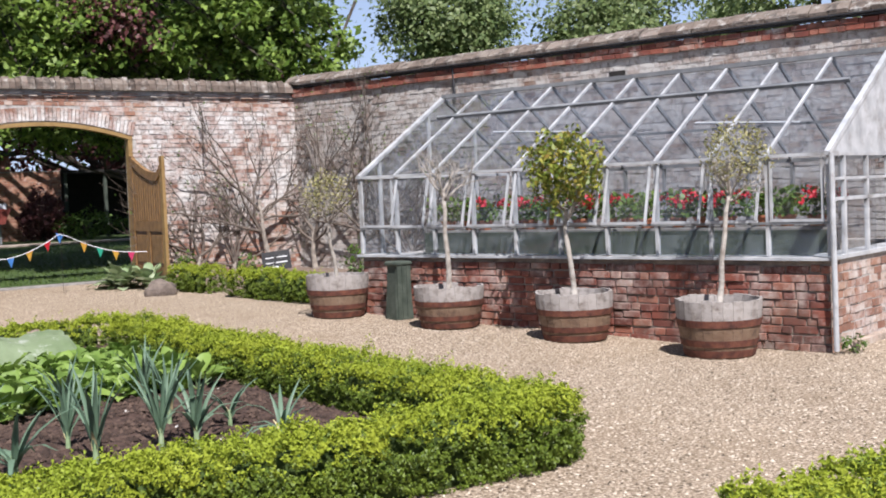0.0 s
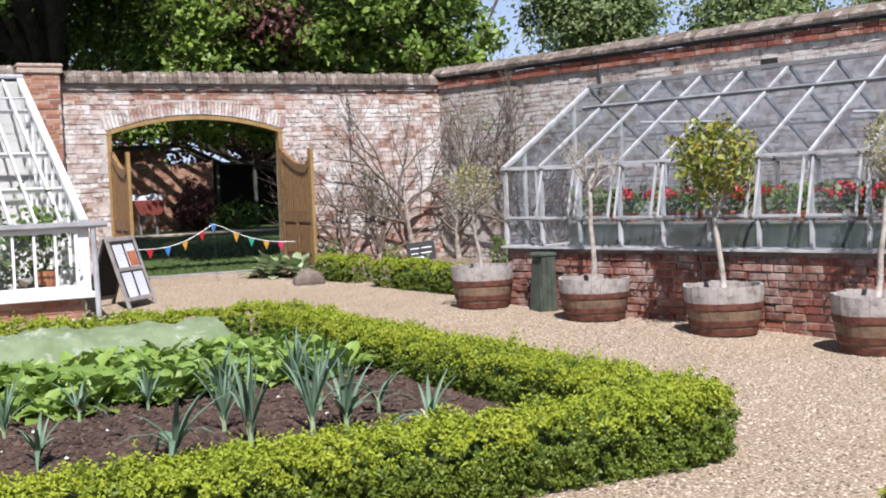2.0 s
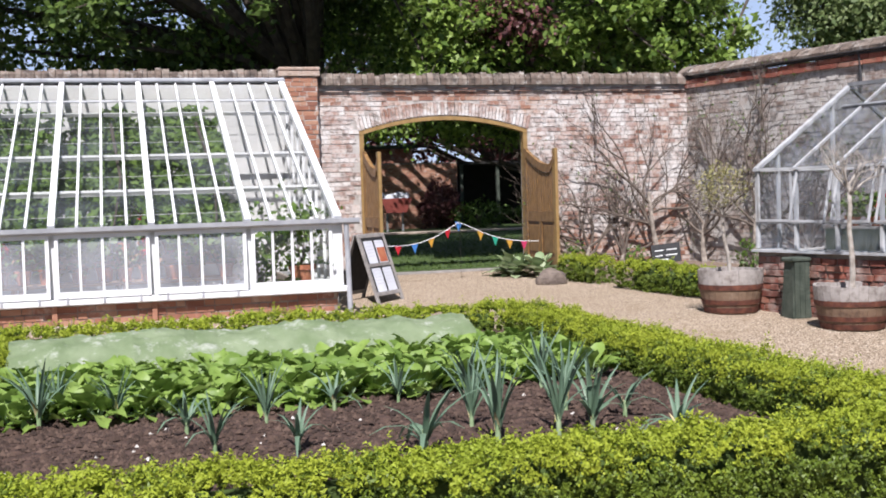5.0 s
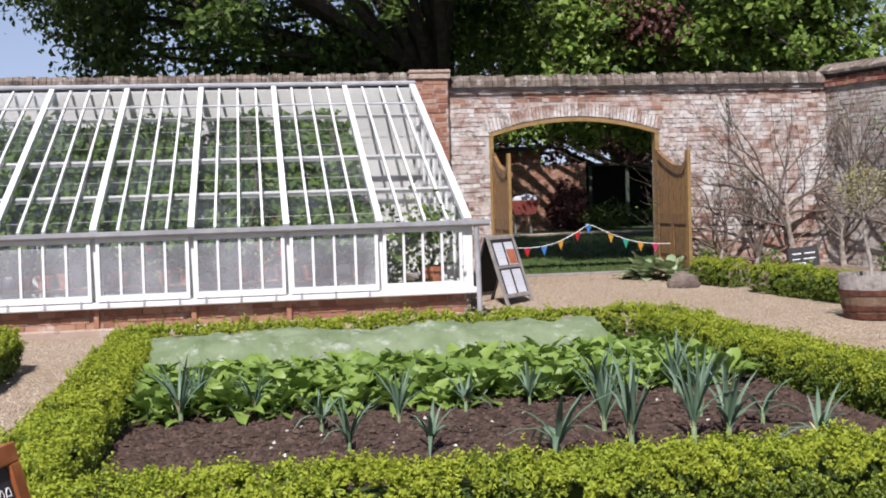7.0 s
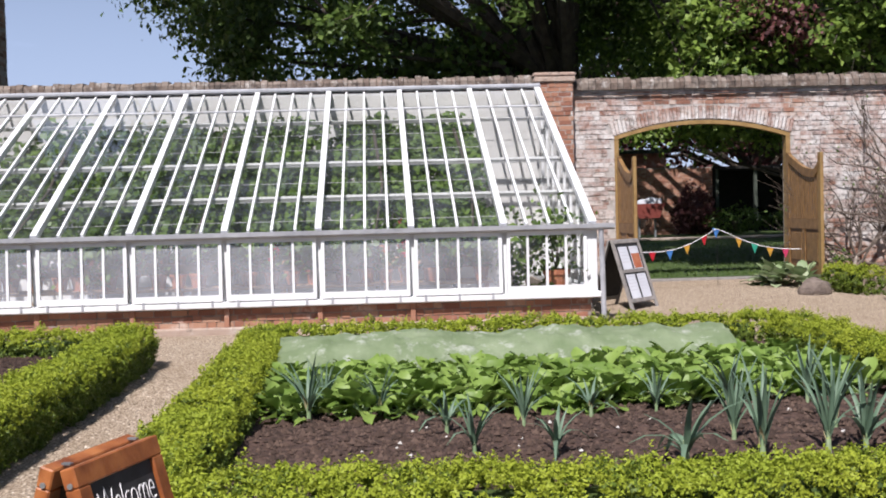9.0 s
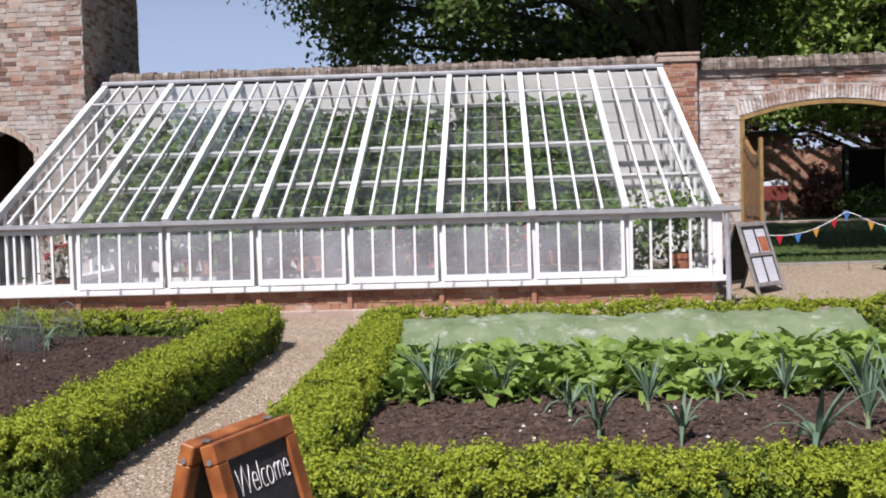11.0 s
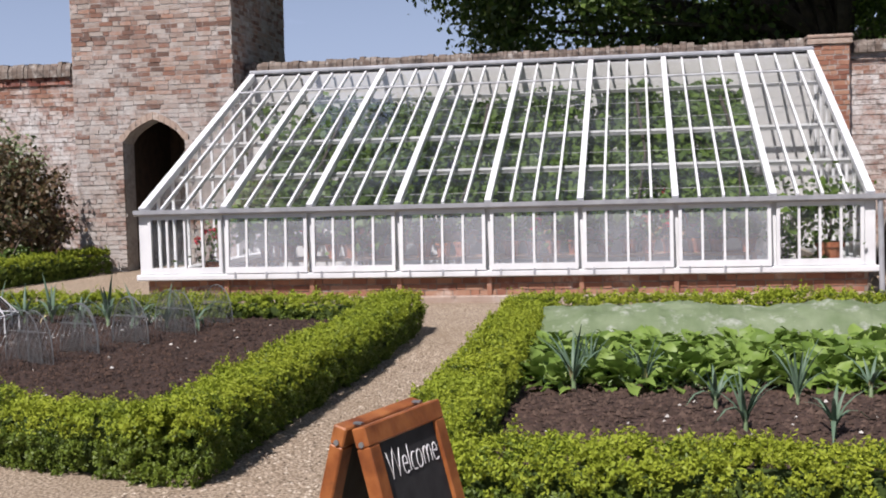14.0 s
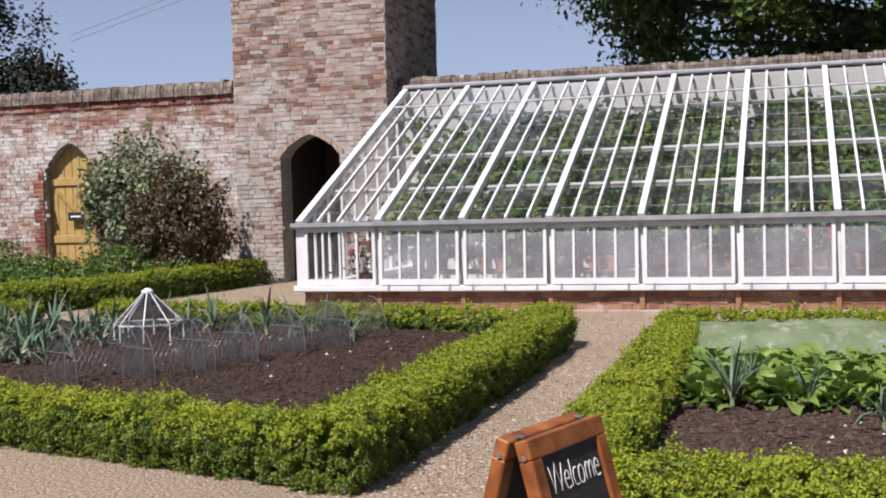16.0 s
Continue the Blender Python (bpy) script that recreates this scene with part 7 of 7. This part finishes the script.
big_tree("chestnut_tree", (4.5, 26.6, 0), 4.4, (0.9, 27.4, 8.2, 6.7, 5.8, 5.2), "huge spreading green tree behind the garden wall", M_LEAF_TREE, 1, 600, 120, 0.165, cl_r=0.72, sprays=(8, -3.0, 3.0, 20.2, 21.6, 4.8, 6.0), roof=300, gap=(2.6, 6.2, 26.6, 6.4))
big_tree("chestnut_tree", (13.0, 29.6, 0), 3.6, (8.4, 26.4, 8.4, 5.6, 5.6, 4.6), "broad green tree overhanging the gateway", M_LEAF_SUNLIT, 2, 360, 110, 0.16, cl_r=0.66, roof=150, sprays=(54, 5.6, 11.7, 20.2, 21.6, 3.9, 5.5))
big_tree("chestnut_tree", (16.2, 34.0, 0), 3.4, (13.6, 32.6, 7.8, 3.2, 4.4, 4.0), "leafy green tree beyond the corner of the walls", M_LEAF_SUNLIT, 3, 300, 110, 0.17, cl_r=0.7, sprays=(24, 11.8, 15.8, 27.6, 28.8, 4.5, 7.0))
# this tree is added to shade the lawn; its green also shows in the gateway
big_tree("chestnut_tree", (6.0, 46.0, 0), 3.6, (11.2, 40.5, 7.4, 5.6, 5.6, 3.5), "spreading green tree shading the lawn beyond the gate", M_LEAF_TREE, 11, 230, 90, 0.18, cl_r=0.75)
big_tree("chestnut_tree", (10.2, 25.0, 0), 2.6, (6.4, 22.6, 3.05, 2.1, 0.9, 0.42), "low leafy branches hanging behind the gateway", M_LEAF_SUNLIT, 13, 34, 90, 0.13, cl_r=0.45, trunk_r=0.16)
big_tree("copper_beech", (10.6, 25.5, 0), 3.2, (7.9, 20.7, 4.9, 1.5, 0.5, 0.75), "dark copper-leaved branches among the green trees", M_LEAF_COPPER, 12, 20, 60, 0.11, cl_r=0.42, trunk_r=0.2)
big_tree("copper_beech", (17.0, 51.0, 0), 3.0, (16.5, 50.0, 8.0, 9.0, 3.6, 8.0), "dark copper-leaved beech behind the green trees", M_LEAF_COPPER, 4, 420, 50, 0.30)
big_tree("distant_tree", (25.2, 36.4, 0), 4.0, (25.2, 36.0, 7.2, 2.2, 2.6, 2.9), "pale green tree beyond the side wall", M_LEAF_ASH, 5, 330, 48, 0.20)
big_tree("distant_tree", (34.0, 34.0, 0), 4.0, (33.0, 33.5, 6.4, 5.0, 4.0, 3.6), "pale green tree far behind the side wall", M_LEAF_ASH, 6, 360, 48, 0.22)
big_tree("distant_tree", (33.5, 24.0, 0), 4.0, (33.5, 24.0, 6.6, 5.5, 4.5, 4.2), "olive green tree behind the side wall", M_LEAF_ASH, 7, 360, 48, 0.22)
big_tree("weeping_conifer", (-32.1, 45.0, 0), 8.0, (-32.1, 45.0, 6.8, 1.15, 1.15, 3.1), "dark drooping conifer beyond the wall", M_LEAF_CONIFER, 8, 260, 60, 0.24, cl_r=0.6, hang=0.45)
big_tree("dark_conifer", (-36.4, 45.0, 0), 9.0, (-36.4, 45.0, 7.5, 2.4, 2.2, 4.6), "dark conifer beyond the wall", M_LEAF_CONIFER, 9, 300, 60, 0.26, cl_r=0.7, hang=0.3)
bm = tube(B(), [(-34, 50, 10.2), (-26, 47, 11.2), (-14, 44, 13.2)], [0.012] * 3, 4)
tube(bm, [(-34, 50, 9.9), (-26, 47, 10.9), (-14, 44, 12.9)], [0.012] * 3, 4)
tagged(part("overhead_cable", bm, M_GREYBAR), "thin overhead cable far beyond the wall", "cable", kind="structure")

# ---- what shows through the gateway ----
bm = B()
for x0, x1, y0, y1 in ((-8, 60, 19.14, 80),):
    n = 24
    g = [[bm.verts.new((x0 + (x1 - x0) * i / n, y0 + (y1 - y0) * j / n, 0.262 + 0.02 + 0.02 * noise.noise((i * 0.8, j * 0.8, 4)))) for i in range(n + 1)] for j in range(n + 1)]
    for r0, r1 in zip(g, g[1:]):
        for k in range(n):
            bm.faces.new((r0[k], r0[k + 1], r1[k + 1], r1[k]))
lawn = tagged(part("lawn", bm, M_GRASS, smooth=True), "mown grass lawn in the shade beyond the gate", "lawn", kind="structure")
rl = np.random.default_rng(9)
nb_ = 26000
c = np.stack([rl.uniform(3.0, 16.5, nb_), 19.2 + 20.0 * rl.random(nb_) ** 1.6, np.full(nb_, 0.305)], 1)
v, f = leaves(0, c, 0.075, rl, aspect=0.16, outward=np.array([[0, -0.4, 0.2]]), flat=0.6)
tagged(leaf_mesh("grass_blades", v, f, M_BLADE, None), "short mown grass blades on the lawn", "grass", kind="stuff")
ob = tagged(part("outbuilding_wall", box(B(), 7.0, 12.9, 44.0, 44.3, 0.3, 2.85), M_MORTAR_DARK), "low red brick wall across the lawn", "wall", kind="structure")
brick_soup("brickwork", courses(5.9, 2.5, RNG), (7.0, 44.0, 0.3), (1, 0, 0), (0, -1, 0), M_BRICK_ORANGE, ob)
ob = thing("brick_outbuilding", (9.6, 47.0, 0.3), "low brick outbuilding behind the far wall", "building")
part("wall", box(B(), 6.5, 11.6, 46.0, 46.3, 0.3, 3.5), M_BRICK_RED, ob)
part("roof", box(B(), 6.3, 11.8, 45.8, 49.0, 3.5, 3.65), M_GREENPOST, ob)
part("side_wall", box(B(), 11.3, 11.6, 46.3, 49, 0.3, 3.5), M_BRICK_RED, ob)
ob = thing("dark_shed", (14.9, 44.4, 0.3), "dark open-fronted timber shed across the lawn", "shed")
part("back", box(B(), 13.0, 17.6, 46.6, 46.7, 0.3, 2.75), M_DARK, ob)
part("roof", box(B(), 12.9, 17.8, 43.8, 46.8, 2.75, 2.85), M_DARK, ob)
for x in (13.0, 17.5):
    part("side", box(B(), x, x + 0.06, 44.0, 46.6, 0.3, 2.75), M_DARK, ob)
for x in (13.0, 14.5, 16.0, 17.4):
    part("post", box(B(), x, x + 0.12, 43.9, 44.02, 0.3, 2.75), M_GREENPOST, ob)


def shrub(name, at, r, label, mat_leaf, seed, n=1500, lsize=0.06, squash=(1, 1, 1), group="", cat="shrub"):
    rng = np.random.default_rng(seed)
    ob = thing(name, at, label, cat, group)
    bm = B()
    for k in range(7):
        an = k * 0.9
        d = Vector((math.cos(an) * 0.45, math.sin(an) * 0.45, 1)).normalized()
        branches(bm, Vector(at), d, r * squash[2] * 0.8, 0.018, 1, rng, 0.5, 0.2, 3)
    part("stem", bm, M_TWIG, ob)
    v_ = rng.normal(size=(n, 3))
    v_ /= np.linalg.norm(v_, axis=1)[:, None]
    lump = np.array([noise.noise(Vector(q) * 2.4 + Vector((seed, 2, 0))) + 0.6 * noise.noise(Vector(q) * 5.5 + Vector((seed, 2, 0))) for q in v_])
    q = v_ * (r * rng.uniform(0.3, 1.0, n) ** 0.4 * (1 + 0.38 * lump))[:, None] * np.array(squash) + np.array(at) + (0, 0, r * squash[2])
    lump = np.array([noise.noise((float(a) * 2.4 + seed, float(b) * 2.4, float(c) * 2.4)) for a, b, c in v_])
    q = np.array(at) + (q - np.array(at)) * (1 + 0.32 * lump)[:, None]
    q[:, 2] = np.maximum(q[:, 2], at[2] + 0.02)
    out = v_.copy()
    out[:, 2] += 0.5
    v, f = leaves(0, q, lsize, rng, aspect=0.55, outward=out, flat=0.8)
    tagged(leaf_mesh("foliage", v, f, mat_leaf, ob), kind="stuff")
    return ob


shrub("copper_shrub", (11.9, 43.0, 0.3), 0.85, "dark copper-leaved shrub before the brick wall", M_LEAF_COPPER, 51, 2200, 0.16)
shrub("green_shrub", (13.3, 42.4, 0.3), 0.55, "low dark green shrub on the far lawn", M_GREEN, 52, 1000, 0.13, (2.2, 1, 0.9))
shrub("green_shrub", (15.6, 42.4, 0.3), 0.55, "low dark green shrub before the shed", M_GREEN, 53, 1000, 0.13, (2.2, 1, 0.9))
shrub("green_shrub", (18.0, 42.2, 0.3), 0.7, "low dark green shrub at the lawn's edge", M_GREEN, 54, 1000, 0.13, (2.0, 1, 0.9))
tagged(part("far_path", box(B(), 6, 26, 37.5, 38.6, 0.3, 0.35), M_CAP), "pale path crossing the far lawn", "path", kind="structure")
ob = thing("red_trolley", (9.4, 40.0, 0.3), "red garden trolley heaped with white paper", "trolley")
bm = B()
rr_ = [[bm.verts.new((9.38 + sx * w, 40.0 + sy * 0.4, z)) for sx, sy in ((-1, -1), (1, -1), (1, 1), (-1, 1))] for w, z in ((0.36, 1.0), (0.56, 1.5))]
for j in range(4):
    bm.faces.new((rr_[0][j], rr_[0][(j + 1) % 4], rr_[1][(j + 1) % 4], rr_[1][j]))
bm.faces.new(rr_[0])
part("tray", bm, M_TRAY, ob)
for x in (9.1, 9.66):
    part("leg", box(B(), x - 0.03, x + 0.03, 39.9, 40.0, 0.33, 1.0), M_GREYBAR, ob)
for k in range(8):
    x = 8.86 + 0.125 * k
    part("paper", box(B(), x, x + 0.14, 39.8, 40.1, 1.46, 1.60 + 0.14 * rl.random(), None, 0.02), M_PAPER, ob)

# ---- hostas, border plants ----
def hosta(at, n, label, seed, size=0.2, mt=M_HOSTA):
    r = np.random.default_rng(seed)
    ob = thing("hosta", at, label, "plant", "leafy plants at the wall's foot")
    V, F = [], []
    for k in range(n):
        an, el = r.uniform(0, 6.28), r.uniform(0.15, 1.2)
        d = Vector((math.cos(an) * math.cos(el), math.sin(an) * math.cos(el), math.sin(el)))
        sd = d.cross(Vector((0, 0, 1))).normalized()
        o_ = Vector(at) + d * r.uniform(0.08, 0.30)
        L, W = size * r.uniform(0.8, 1.2), size * 0.36
        b0 = len(V)
        for t, w in ((0, 0.2), (0.3, 1), (0.65, 0.8), (1, 0.05)):
            cc = o_ + d * (L * t) - Vector((0, 0, 0.35 * L * t * t))
            V += [cc + sd * W * w, cc - Vector((0, 0, 0.012)), cc - sd * W * w]
        for j in range(3):
            q = b0 + j * 3
            F += [(q, q + 1, q + 4, q + 3), (q + 1, q + 2, q + 5, q + 4)]
    soup("leaves", V, F, mt, ob, smooth=True)
    return ob


hosta((6.12, 17.75, 0.22), 90, "pale grey-green hosta clump at the gate's foot", 61, 0.24)
hosta((6.38, 17.35, 0.22), 60, "pale hosta clump beside the gate post", 62, 0.22)
hosta((6.95, 17.6, 0.22), 14, "small green seedling at the foot of the wall", 63, 0.16, M_GREEN)
shrub("wall_weed", (7.3, 18.1, 0.23), 0.16, "small leafy weed below the wall", M_VINE, 64, 160, 0.07, (1, 1, 1.4))
shrub("wall_weed", (8.3, 17.9, 0.23), 0.16, "small leafy weed by the trained tree", M_VINE, 65, 130, 0.07, (1, 1, 1.2))
shrub("wall_weed", (9.4, 16.2, 0.19), 0.20, "leafy green weed at the border's back", M_VINE, 66, 180, 0.08, (1, 1, 1.3))
shrub("corner_weed", side(-3.85, 10.0, 0), 0.08, "tuft of weeds at the dwarf wall's foot", M_VINE, 67, 120, 0.04, (2.0, 1.2, 1))
shrub("wall_shrub", (-11.05, 18.2, 0.23), 1.15, "tall silvery flowering shrub trained on the wall", M_SILVER, 71, 6500, 0.10, (0.98, 0.42, 1.14))
shrub("wall_shrub", (-11.7, 18.2, 1.1), 0.55, "silvery shrub against the brick wall", M_SILVER, 75, 2200, 0.10, (0.8, 0.42, 1.1))
shrub("bronze_shrub", (-9.75, 17.2, 0.23), 0.88, "rounded bronze-leaved shrub beside the tower", M_BRONZE, 72, 6500, 0.085, (0.98, 0.75, 1.16))
for k, (x, y, r_, mt, sq, sd) in enumerate(((-13.2, 16.6, 0.75, M_GREEN, (1.3, 0.9, 0.62), 81), (-14.6, 16.0, 0.8, M_BRONZE, (1.2, 0.9, 0.5), 82), (-12.0, 16.2, 0.6, M_VINE, (1.5, 1, 0.55), 83), (-10.9, 15.6, 0.55, M_VINE, (1.4, 1, 0.55), 84), (-10.4, 16.6, 0.6, M_GREEN, (1.3, 1, 0.6), 85), (-12.6, 15.0, 0.55, M_VINE, (1.6, 1, 0.5), 86), (-11.3, 14.6, 0.45, M_VINE, (1.6, 1, 0.5), 87), (-9.7, 16.9, 0.4, M_GREEN, (1.2, 1, 0.7), 88))):
    shrub("border_plant", (x, y, gz(y)), r_, "low mounded green herb in the shrub border", mt, sd, 3000, 0.075, sq, "herbs in the border", "plant")
